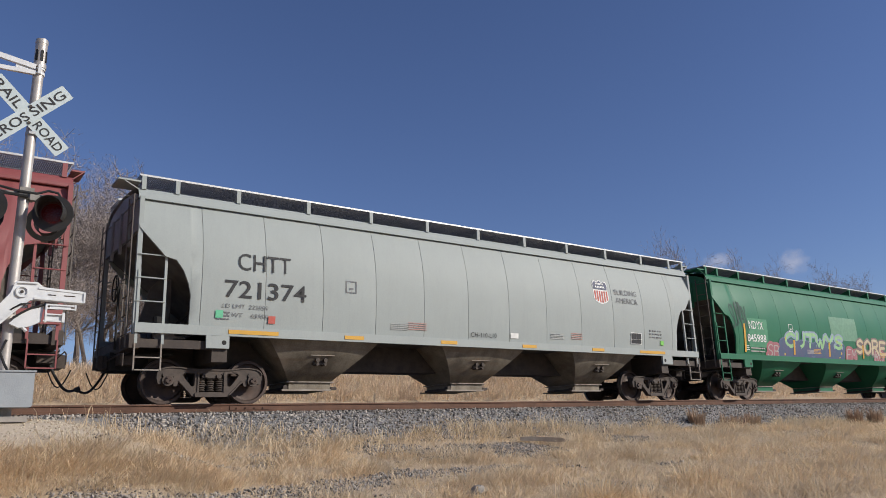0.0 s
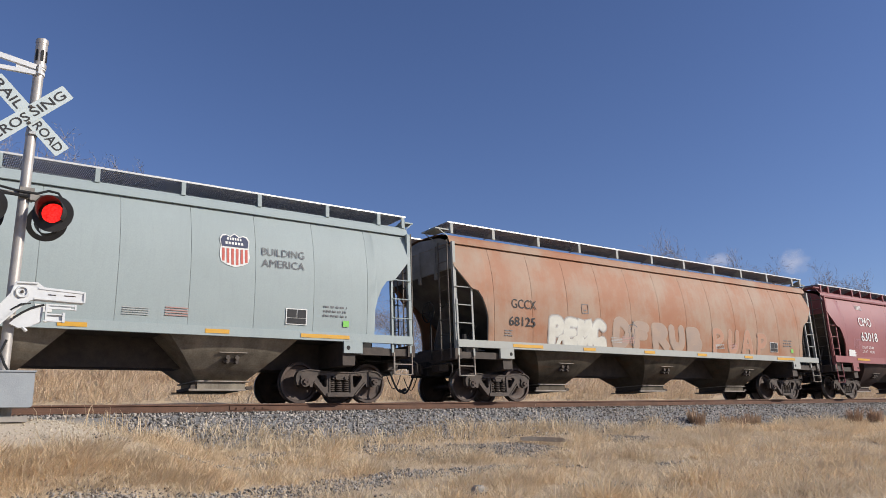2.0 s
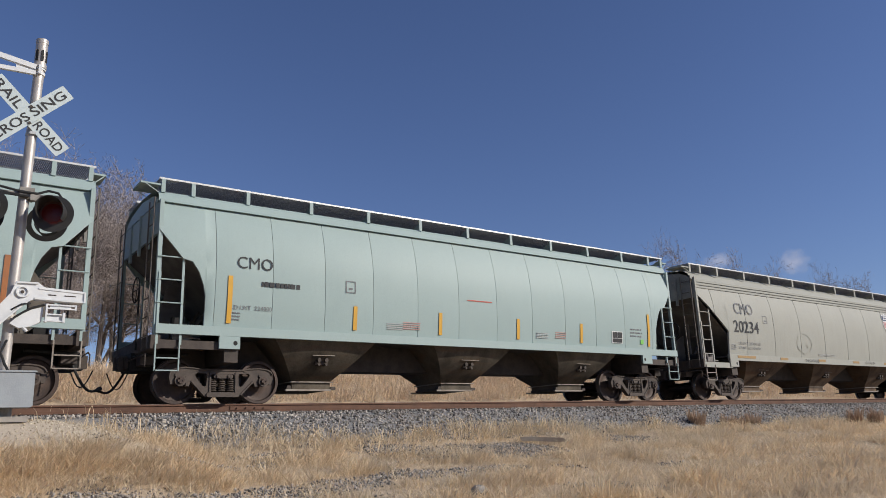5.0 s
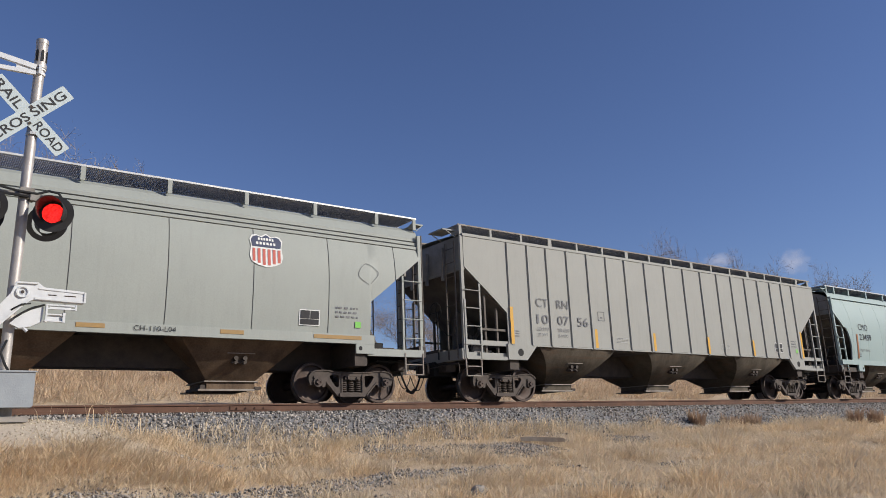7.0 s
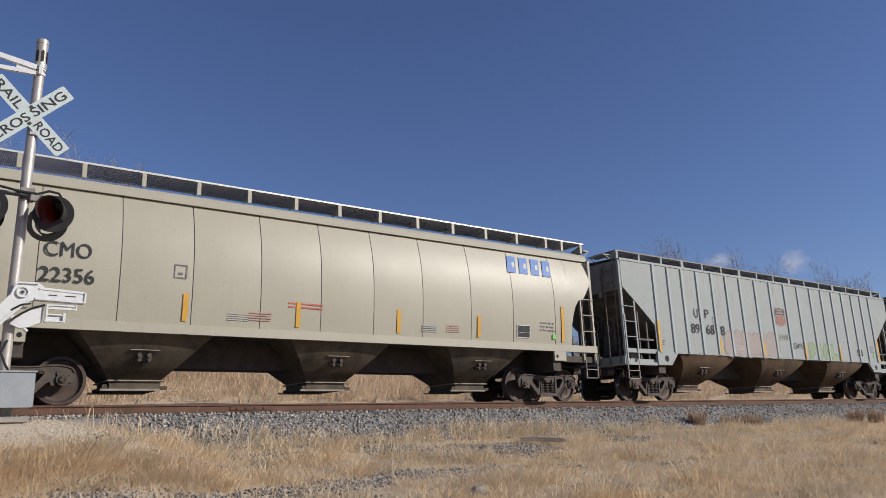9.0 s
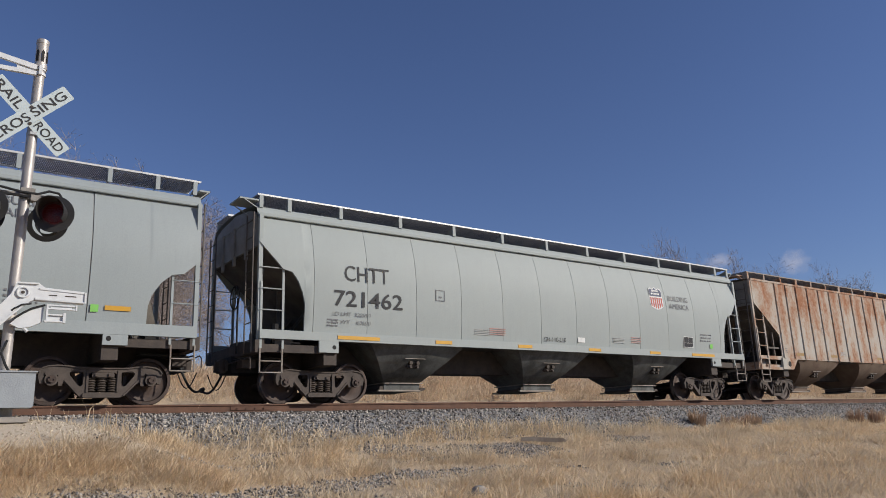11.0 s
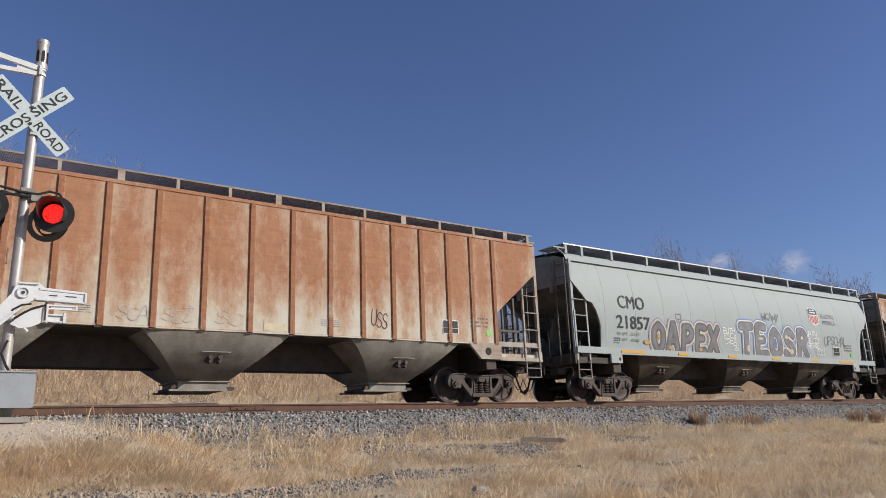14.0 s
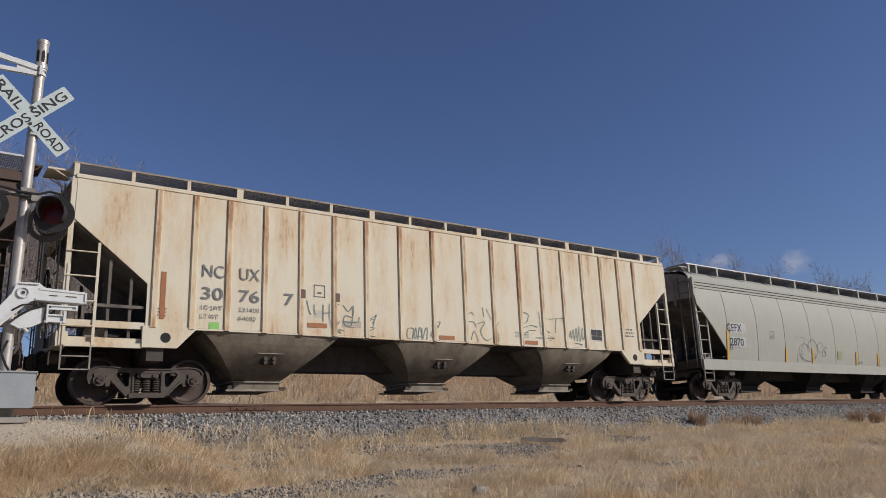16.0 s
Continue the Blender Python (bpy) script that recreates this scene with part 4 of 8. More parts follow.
BREAKS = (7.30, 7.303, 7.37, 7.373, 7.80, 7.803, 7.86, 7.97, 8.05, 8.12, 8.26, 8.34, 8.50)


def cut_deep(x):
    return lerp_table([(0, 1.28), (7.30, 1.28), (7.303, 1.60), (8.74, 3.05), (8.86, 3.17)], abs(x))


def running_boards(car, z, posts, trim, y=1.30, rim=BOARD_RIM):
    for s in (-1, 1):
        g = Geo()
        x = -8.85
        while x < 8.85:
            g.box(x, x + 0.008, min(s * (y - 0.84), s * (y - 0.012)), max(s * (y - 0.84), s * (y - 0.012)), z - 0.030, z)
            x += 0.036
        for k in range(8):
            yy = s * (y - 0.09 - 0.095 * k)
            g.box(-8.86, 8.86, yy - 0.006, yy + 0.006, z - 0.026, z - 0.004)
        board = part("running_board", g, GRATE, car, "open steel grating walkway on the roof")
        e = Geo().box(-8.87, 8.87, s * y - 0.012, s * y + 0.012, z - 0.034, z + 0.004)
        e.box(-8.87, 8.87, s * (y - 0.85) - 0.012, s * (y - 0.85) + 0.012, z - 0.034, z + 0.010)
        part("board_edge", e, rim, board)
        for x, wide in posts:
            p = Geo().box(x - wide / 2, x + wide / 2, s * y - 0.02, s * y + 0.02, z - 0.32, z - 0.035)
            p.add([(x + wide / 2 - 0.01, s * (y - 0.02), z - 0.05), (x + wide / 2, s * (y - 0.02), z - 0.05), (x + wide / 2, s * (y - 0.5), z - 0.2), (x + wide / 2 - 0.01, s * (y - 0.5), z - 0.2),
                   (x + wide / 2 - 0.01, s * (y - 0.02), z - 0.25), (x + wide / 2, s * (y - 0.02), z - 0.25)], [(0, 3, 4), (1, 5, 2), (0, 1, 2, 3), (4, 3, 2, 5)])
            part("board_post", p, trim, car)


def ladder(car, s, side, x0, x1, zb, zt, y, material, rungs=4):
    """A side ladder: one stile by the opening's edge, one by the corner post, rungs about half a metre apart."""
    g = Geo()
    for x in (x0, x1):
        bx(g, s, x - 0.026, x + 0.026, side * y - 0.012, side * y + 0.012, zb, zt + (0.10 if x == x0 else -0.35))
        bx(g, s, x - 0.026, x - 0.014, side * (y - 0.03) - 0.02, side * (y - 0.03) + 0.02, zb, zt)
    for k in range(rungs):
        z = zb + 0.36 + k * 0.47
        g.tube((s * x0, side * (y + 0.02), z), (s * (x1 + 0.05), side * (y + 0.02), z), 0.014, 6)
    return part("ladder", g, material, car, "steel rung ladder")


def stirrup(car, s, side, x0, x1, material, zt=1.12, zb=0.60, y=1.56):
    g = Geo()
    for x in (x0, x1):
        bx(g, s, x - 0.014, x + 0.014, side * y - 0.018, side * y + 0.018, zb, zt)
    for z in (zb, zb + 0.24):
        bx(g, s, x0, x1, side * y - 0.018, side * y + 0.018, z, z + 0.022)
    return part("stirrup_step", g, material, car)


def car_end(car, s, body, trim, spec):
    """Everything at one end: slope sheet, end sheet, posts, ladders, platform, brake gear."""
    flat = spec["kind"] == "ribbed"
    straight = flat or spec.get("cut") == "straight"
    w = 1.46 if not flat else 1.52
    g = Geo()
    g.add([(s * 8.80, -w, 3.43), (s * 8.80, w, 3.43), (s * 6.30, w, 1.42), (s * 6.30, -w, 1.42), (s * 8.80, -w, 3.47), (s * 8.80, w, 3.47), (s * 6.30, w, 1.46), (s * 6.30, -w, 1.46)],
          [(0, 1, 2, 3), (4, 7, 6, 5), (0, 3, 7, 4), (1, 5, 6, 2), (0, 4, 5, 1), (3, 2, 6, 7)])
    part("slope_sheet", g, END_SOOT_SHADE, car, "sooty slope sheet with shade in its colour")
    e = Geo()
    if flat:
        bx(e, s, 8.74, 8.80, -1.56, 1.56, 3.38, 4.30)
        bx(e, s, 8.80, 8.86, -1.5, 1.5, 3.36, 3.44)
    else:
        prof = [(z, curved_face(z) - 0.03) for z in (3.40, 3.6, 3.8, 4.05)] + [(4.20, 1.22), (4.32, 0.9), (4.42, 0.0)]
        pts = [(-y, z) for z, y in prof] + [(y, z) for z, y in prof[::-1][1:]]
        n = len(pts)
        e.add([(s * 8.80, y, z) for y, z in pts] + [(s * 8.86, y, z) for y, z in pts], [tuple(range(n))[::-s], tuple(range(n, 2 * n))[::s]] + [(i, (i + 1) % n, (i + 1) % n + n, i + n) for i in range(n)])
    for y in (-0.75, 0.0, 0.75):
        bx(e, s, 8.84, 8.90, y - 0.04, y + 0.04, 3.2, 4.1)
    part("end_sheet", e, spec.get("steps", END_GREY) if spec["body"] is not IVORY else IVORY_RIB, car, "painted end sheet")
    # braces below the slope sheet
    b = Geo()
    for y in (-0.35, 0.35):
        bx(b, s, 7.86, 7.94, y - 0.03, y + 0.03, 1.22, 2.68)
        b.beam((s * 7.9, 1.3), (s * 7.25, 2.12), 0.07, y - 0.02, y + 0.02)
    if flat:
        b.prism([(s * 7.30, 1.23), (s * 8.05, 1.23), (s * 8.05, 1.9), (s * 7.9, 2.55), (s * 7.42, 2.29), (s * 7.30, 2.20)][::s], -0.02, 0.02)
        for side in (-1, 1):
            for x, top in ((7.62, 2.42), (8.02, 2.74)):
                part("end_post", bx(Geo(), s, x, x + 0.055, side * 1.44 - 0.03, side * 1.44 + 0.03, 1.23, top), END_SOOT_SHADE, car)
            part("grab_rail", bx(Geo(), s, 7.40, 8.34, side * 1.50 - 0.015, side * 1.50 + 0.015, 1.80, 1.86), END_SOOT_SHADE, car)
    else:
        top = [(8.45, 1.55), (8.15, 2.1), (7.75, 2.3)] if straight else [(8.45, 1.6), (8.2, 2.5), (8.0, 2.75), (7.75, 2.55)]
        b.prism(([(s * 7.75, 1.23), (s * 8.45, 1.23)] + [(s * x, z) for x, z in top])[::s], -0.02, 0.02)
    part("end_brace", b, END_SOOT_SHADE, car)
    # end sill and platform
    p = Geo()
    bx(p, s, 8.72, 8.92, -1.55, 1.55, 1.03, 1.30)
    bx(p, s, 7.3, 8.75, -1.50, -1.42, 1.05, 1.22)
    bx(p, s, 7.3, 8.75, 1.42, 1.50, 1.05, 1.22)
    bx(p, s, 7.3, 8.72, -1.40, 1.40, 1.20, 1.23)
    part("end_platform", p, STEEL if not flat else body, car)
    for side in (-1, 1):
        y = 1.53 if flat else 1.49
        c = Geo()
        bx(c, s, 8.78, 8.87, side * y - 0.04, side * y + 0.04, 1.04, 4.10 if not flat else 4.28)
        part("corner_post", c, trim, car)
        ladder(car, s, side, 8.30, 8.80, 1.05 if flat else 1.12, 2.92, y + 0.05, spec.get("steps", trim))
        if side < 0:
            stirrup(car, s, side, 8.32, 8.82, spec.get("steps", GRIMY_STEPS))
        e = Geo()
        for yy in (1.02, 1.42):
            bx(e, s, 8.95, 8.975, side * yy - 0.016, side * yy + 0.016, 1.05, 4.15)
        for k in range(8):
            e.tube((s * 8.97, side * 1.02, 1.3 + 0.38 * k), (s * 8.97, side * 1.42, 1.3 + 0.38 * k), 0.013, 5)
        part("end_ladder", e, END_SOOT_SHADE, car, "steel end ladder coloured for soot and shade")
    # crossover step at roof level
    t, h = Geo(), 4.47
    bx(t, s, 8.84, 9.28 if s < 0 else 9.08, -1.37, -0.73, h - 0.035, h)
    for y in (-1.36, -0.74):
        t.beam((s * 8.86, h - 0.20), (s * (9.16 if s < 0 else 9.04), h - 0.04), 0.018, y - 0.008, y + 0.008)
    part("end_walkway", t, trim, car, "small step at the roof end")
    # brake gear on one end, air lines on both
    k = Geo()
    if s < 0:
        k.tube((s * 8.05, -0.9, 1.42), (s * 8.05, -0.35, 1.42), 0.17, 14)
        k.box(-8.45, -8.2, -1.25, -0.95, 1.24, 1.55)
        k.tube((-8.3, -1.1, 1.55), (-8.3, -1.1, 1.72), 0.09, 10)
        k.tube((-8.1, -1.3, 1.30), (-8.1, 0.9, 1.30), 0.03, 6)
        valve = Geo().bevel_box(-8.42, -8.02, -1.36, -1.20, 1.24, 1.40, 0.03)
        valve.tube((-8.34, -1.28, 1.40), (-8.34, -1.28, 1.52), 0.06, 10).tube((-8.12, -1.28, 1.40), (-8.12, -1.28, 1.47), 0.08, 10)
        valve.tube((-8.40, -1.34, 1.31), (-7.80, -1.34, 1.28), 0.022, 6)
        part("brake_valve", valve, VALVE, car, "dusty grey brake valve")
        wheel = Geo()
        for i in range(16):
            a, b2 = i * math.pi / 8, (i + 1) * math.pi / 8
            wheel.tube((-9.02, -0.55 + 0.27 * math.cos(a), 2.35 + 0.27 * math.sin(a)), (-9.02, -0.55 + 0.27 * math.cos(b2), 2.35 + 0.27 * math.sin(b2)), 0.016, 5)
        for i in range(4):
            a = i * math.pi / 2
            wheel.tube((-9.0, -0.55, 2.35), (-9.02, -0.55 + 0.27 * math.cos(a), 2.35 + 0.27 * math.sin(a)), 0.012, 5)
        part("brake_wheel", wheel, BLACK, car, "spoked hand-brake wheel")
        k.tube((-8.95, -0.55, 1.1), (-8.95, -0.55, 2.35), 0.022, 6)
    else:
        k.box(8.1, 8.4, -0.4, 0.2, 1.24, 1.5)
    k.tube((s * 8.9, -1.35, 0.95), (s * 8.98, -0.1, 0.98), 0.016, 6)
    part("uncoupling_lever", Geo().pipe([(s * 9.02, -0.25, 0.90), (s * 9.0, -0.9, 0.92), (s * 8.98, -1.42, 0.93), (s * 9.0, -1.5, 0.88), (s * 9.0, -1.5, 0.68)], 0.014, 6), STEEL, car, "bent steel lever rod")
    part("draft_gear", bx(Geo(), s, 8.25, 9.0, -0.38, 0.38, 0.70, 1.06), BLACK, car, "dark draft gear pocket")
    for y in (-0.9, -0.6, 0.7):
        part("brake_pipe", Geo().tube((s * 7.9, y, 1.0), (s * 8.9, y, 0.96), 0.03, 6), BLACK, car)
    part("angle_bracket", bx(Geo(), s, 8.6, 8.9, -0.8, -0.45, 0.78, 1.04), STEEL, car)
    part("brake_gear", k, BLACK, car, "dark brake cylinder and pipes")


def bay(car, cx, body, worn, reach=1.36, half=1.40, full=1.0):
    """One tapering discharge hopper with its sliding gate; its outer sheet bellies out a little."""
    g = Geo()
    n, rows = 8, []
    for k in range(5):
        t = k / 4
        z = 1.47 - 0.97 * t
        wx, wy = half + (0.54 - half) * t, reach + (0.56 - reach) * t ** full + 0.05 * math.sin(math.pi * t)
        belly = 0.07 * (1 - t)
        rows.append([(cx - wx + 2 * wx * i / n, -wy - belly * (1 - (2 * i / n - 1) ** 2), z) for i in range(n + 1)] +
                    [(cx + wx - 2 * wx * i / n, wy + belly * (1 - (2 * i / n - 1) ** 2), z) for i in range(n + 1)])
    m = 2 * n + 2
    g.v = [p for row in rows for p in row]
    g.f = [(k * m + i, k * m + (i + 1) % m, (k + 1) * m + (i + 1) % m, (k + 1) * m + i) for k in range(4) for i in range(m)] + [tuple(range(4 * m, 5 * m))]
    h = part("hopper_bay", g, body, car, "sloped hopper bay under the body", smooth=True)
    part("outlet_flange", Geo().box(cx - 0.60, cx + 0.60, -0.63, 0.63, 0.475, 0.50), worn, h, "worn steel flange")
    part("outlet", Geo().box(cx - 0.53, cx + 0.53, -0.57, 0.57, 0.30, 0.476), body, h)
    for s in (-1, 1):
        part("gate_rail", Geo().box(cx - 0.72, cx + 0.52, s * 0.60 - 0.03, s * 0.60 + 0.03, 0.285, 0.325), worn, h)
    yf = reach + (0.56 - reach) * 0.52 ** full + 0.04
    c = Geo().box(cx - 0.17, cx + 0.17, -yf, -yf + 0.25, 0.84, 1.0)
    for dx in (-0.10, 0.10):
        c.tube((cx + dx, -yf - 0.09, 0.94), (cx + dx, -yf + 0.05, 0.94), 0.05, 8).tube((cx + dx, -yf - 0.07, 0.84), (cx + dx, -yf + 0.1, 0.84), 0.03, 8)
    part("gear_hood", Geo().box(cx - 0.30, cx + 0.30, -yf - 0.14, -yf + 0.05, 1.03, 1.045), worn, h, "bent steel hood over the gate gear")
    part("gate_gear", c, STEEL, h)
    part("gate_rack", Geo().box(cx - 0.64, cx - 0.52, -0.54, 0.5, 0.31, 0.37), STEEL, h)
    part("gate_stop", Geo().bevel_box(cx - 0.68, cx - 0.58, -0.62, -0.48, 0.29, 0.41, 0.02), STEEL, h)
    part("gate_stop", Geo().bevel_box(cx + 0.53, cx + 0.68, -0.60, -0.46, 0.31, 0.38, 0.02), STEEL, h)


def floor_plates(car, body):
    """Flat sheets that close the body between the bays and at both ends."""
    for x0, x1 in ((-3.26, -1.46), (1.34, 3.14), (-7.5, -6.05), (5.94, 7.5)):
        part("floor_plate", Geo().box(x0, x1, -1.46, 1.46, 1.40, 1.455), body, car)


def car_root(spec):
    return tagged(new("hopper_car"), spec["label"], "hopper car", "freight train")


def stripes(car, spec, face):
    if spec.get("tape") == "vertical":
        for x in spec.get("tape_x", (-7.25, -3.99, -1.34, 1.48, 4.13, 7.39)):
            low = spec.get("tape_low", 1.60 if spec["kind"] != "ribbed" else 1.47)
            part("reflector", plate_on(Geo(), x - 0.055, x + 0.055, low, low + (0.55 if abs(x) < 7 else 1.0), face, 0.014 if spec["kind"] != "ribbed" else 0.046), spec.get("tape_mat", YELLOW), car, "yellow reflective tape")
    elif spec.get("tape") == "low":
        for x, z in spec.get("tape_low_at", ((-6.1, 1.58), (-3.6, 1.58), (0.2, 1.58), (3.2, 1.58), (5.4, 1.58))):
            part("reflector", plate_on(Geo(), x - 0.24, x + 0.24, z, z + 0.10, face, 0.012), spec.get("tape_mat", OCHRE), car, "dull orange reflective tape")
    elif spec.get("tape") != "none":
        zz = spec.get("tape_z", 1.42)
        for x, w in spec.get("tape_at", ()):
            part("reflector", plate_on(Geo(), x - w / 2, x + w / 2, zz - 0.045, zz + 0.045, face, 0.014), YELLOW, car, "yellow reflective tape")
        for x, w in () if "tape_at" in spec else ((-6.45, 1.1), (-4.05, 0.5), (-1.35, 0.5), (1.35, 0.5), (4.05, 0.5), (6.5, 1.2)):
            part("reflector", Geo().box(x - w / 2, x + w / 2, -1.607, -1.597, zz - 0.042, zz + 0.042), OCHRE if spec.get("cut") == "straight" else YELLOW, car, "yellow reflective tape")


def small_print(car, spec, face):
    rng = random.Random(spec["seed"])
    ridged_print = spec.get("cut") == "straight"
    ink = spec.get("ink2", INKGREY)
    g = Geo()
    bars(g, -7.25, 1.66, 0.28, 0.2, 3, face, rng)
    if not ridged_print:
        worn = Geo()
        for x in spec.get("lines_at", (-3.05, 2.2)):
            bars(worn, x, spec.get("lines_z", 1.66), 0.5, 0.17, 4, face, rng, 0.95)
        tagged(part("fine_print", worn, FADEDPRINT if ink is not INKWHITE else INKDULL, car, "worn fine print lines"), kind="stuff")
    px, pz = spec.get("print_at", (6.45, 1.85))
    bars(g, px, pz, 0.6, 0.30, 3, face, rng, 0.6)
    tagged(part("small_print", g, ink, car, "tiny stencilled data lines"), kind="stuff")
    if not spec.get("plain_print") and not ridged_print:
        r = Geo()
        bars(r, -2.55, 1.68, 0.55, 0.2, 4, face, rng, 0.95)
        bars(r, 3.0, 1.68, 0.45, 0.2, 4, face, rng, 0.95)
        tagged(part("warning_print", r, FADEDRED if ink is not INKWHITE else YELLOW, car, "small warning lines"), kind="stuff")
    # framed square and the black service panel
    f = Geo()
    x, z = spec.get("sq", (-4.13, 2.45))
    for a, b, c, d in ((-0.14, -0.12, 0, 0.28), (0.12, 0.14, 0, 0.28), (-0.14, 0.14, 0, 0.02), (-0.14, 0.14, 0.26, 0.28), (-0.05, 0.05, 0.08, 0.12)):
        plate_on(f, x + a, x + b, z + c, z + d, face, 0.012)
    part("stencil_square", f, ink, car)
    if "placard" in spec:
        x, z = spec["placard"]
        part("white_placard", plate_on(Geo(), x, x + 0.3, z, z + 0.13, face, 0.006), INKWHITE, car, "small white metal placard")
    if spec.get("panel", True):
        x, z = spec.get("panel_at", (5.55, 1.65))
        k = part("service_panel", plate_on(Geo(), x, x + 0.5, z, z + 0.35, face, 0.010), INKWHITE, car, "white-framed black stencil panel")
        field = Geo()
        for x0, x1, z0, z1 in ((0.025, 0.25, 0.15, 0.33), (0.265, 0.475, 0.15, 0.33), (0.025, 0.475, 0.02, 0.14)):
            plate_on(field, x + x0, x + x1, z + z0, z + z1, face, 0.016)
        part("panel_field", field, INK, k)
    if spec.get("stickers", True):
        x, z = spec.get("sticker_at", (6.95, 1.66))
        part("sticker", plate_on(Geo(), x, x + 0.15, z, z + 0.14, face, 0.014), LIME, car, "lime green sticker")
    for x, z, m in spec.get("extra_stickers", ()):
        part("sticker", plate_on(Geo(), x - 0.08, x + 0.08, z - 0.08, z + 0.08, face, 0.014), m, car, "small coloured sticker")


POSTS_WIDE = [-8.78, -8.10] + [-6.78 + 1.68 * i for i in range(9)] + [8.07, 8.78]
POSTS_CLOSE = [-8.74, -7.92, -6.80] + [-5.58 + 1.20 * i for i in range(10)] + [6.93, 7.92, 8.74]
POSTS_EVEN = [-8.72, -7.86] + [-7.36 + 1.21 * i for i in range(13)] + [7.86, 8.72]
POSTS_FAR = [-8.74] + [-7.29 + 1.705 * i for i in range(9)] + [8.15, 8.74]
POSTS_RIDGED = [-8.82, -8.25] + [-7.25 + 1.66 * i for i in range(10)] + [8.80]


def curved_car(spec):
    car = car_root(spec)
    body, trim, face = spec["body"], spec.get("trim", spec["body"]), curved_face
    cut = cut_deep if spec.get("deep") else cut_low if spec.get("cut") == "low" else cut_straight if spec.get("cut") == "straight" else cut_curved
    seams = spec.get("seams") or [-7.59 + 1.38 * i for i in range(12)]
    edges = [-8.86] + seams + [8.86]
    ridged = spec.get("cut") == "straight"
    ztop = 3.72 if ridged else 4.06
    for a, b in zip(edges, edges[1:]):
        gap = spec.get("seam", 0.0055)
        xs = [a + gap + (b - a - 2 * gap) * i / 4 for i in range(5)]
        xs = sorted(set(xs + [v for w in BREAKS for v in (-w, w) if a + 0.012 < v < b - 0.012]))
        part("side_panel", sheet(xs, cut, ztop, face, 0.012, spec.get("pillow", 0.014)), body, car, smooth=True)
    xs = [-8.86, -8.50, -8.34, -8.26, -8.12, -8.05, -7.97, -7.86, -7.803, -7.80, -7.373, -7.37, -7.303, -7.30] + [-7 + i for i in range(15)] + [7.30, 7.303, 7.37, 7.373, 7.80, 7.803, 7.86, 7.97, 8.05, 8.12, 8.26, 8.34, 8.50, 8.86]
    part("side_sheet", sheet(xs, cut, 4.02, lambda z: face(z) - 0.016, 0.03), END_GREY if body not in (GREEN, MAROON) else body, car, smooth=True)
    part("side_sheet", sheet(xs, cut, 4.06, face, 0.04, side=1), body, car, smooth=True)
    if ridged:
        for z in (3.74, 3.85, 3.96):
            part("top_ridge", Geo().box(-8.84, 8.84, -face(z) - 0.02, -face(z) + 0.02, z, z + 0.07), body, car)
    # roof
    g = Geo()
    half = [(1.445, 4.075), (1.435, 4.10), (1.375, 4.245), (1.33, 4.31), (1.10, 4.385), (0.6, 4.44)]
    prof = [(-y, z) for y, z in half] + [(0, 4.47)] + [(y, z) for y, z in reversed(half)]
    if ridged:
        # a broad sloping roof sheet from just over the ridges
        half = [(face(4.04) + 0.02, 4.02), (face(4.04) + 0.02, 4.045), (1.29, 4.25), (1.10, 4.37), (0.6, 4.43)]
        prof = [(-y, z) for y, z in half] + [(0, 4.47)] + [(y, z) for y, z in reversed(half)]
    elif spec.get("lipped"):
        part("eave_strip", Geo().box(-8.87, 8.87, -1.452, -1.39, 4.085, 4.15), body, car)
    n = len(prof)
    g.v = [(x, y, z) for x in (-8.88, 8.88) for y, z in prof]
    g.f = [(i, i + n, i + n + 1, i + 1) for i in range(n - 1)] + [(0, n - 1, 2 * n - 1, n)]
    part("roof", g, body, car)
    part("hatch_trough", Geo().box(-8.3, 8.3, -0.3, 0.3, 4.40, 4.56).box(-8.25, 8.25, -0.36, 0.36, 4.56, 4.60), body, car, "long roof hatch cover")
    posts = [(x, 0.09) for x in spec.get("posts", POSTS_WIDE)]
    running_boards(car, spec.get("board_z", 4.61), posts, trim, 1.36)
    # sills
    z0, z1 = spec.get("sill", (1.33, 1.52))
    for y0, y1 in ((-1.595, -1.50), (1.50, 1.595)):
        g = Geo().box(-8.84, 8.84, y0, y1, z0, z1) if spec.get("deep") or not (ridged or spec.get("short_sill")) else Geo().box(-7.45, 7.45, y0, y1, z0, z1) if not ridged else Geo().box(-7.45, 7.45, y0, y1, z0 - 0.04, z1 - 0.02)
        part("side_sill", g, trim, car)
    if ridged and not spec.get("deep"):
        for s in (-1, 1):
            bx(g := Geo(), s, 7.3, 8.86, -1.56, -1.48, 1.03, 1.20)
            part("end_channel", g, trim, car)
    part("center_sill", Geo().box(-8.8, 8.8, -0.30, 0.30, 0.77, 1.40), STEEL, car)
    for s in (-1, 1):
        for y in (-1, 1):
            p = Geo()
            q = [(s * 7.45, z0 + 0.02), (s * 6.97, z0 + 0.02), (s * 6.97, 1.07), (s * 7.45, 1.07)]
            p.prism(q[::s], min(y * 1.59, y * 1.53), max(y * 1.59, y * 1.53))
            if spec.get("deep"):
                continue
            j = part("jacking_plate", p, trim, car)
            part("jacking_hole", Geo().tube((s * 7.08, y * 1.592, 1.19), (s * 7.08, y * 1.585, 1.19), 0.05, 12), BLACK, j)
        part("bolster", bx(Geo(), s, 6.98, 7.30, -1.5, 1.5, 0.80, 1.35), STEEL, car)
        car_end(car, s, body, trim, spec)
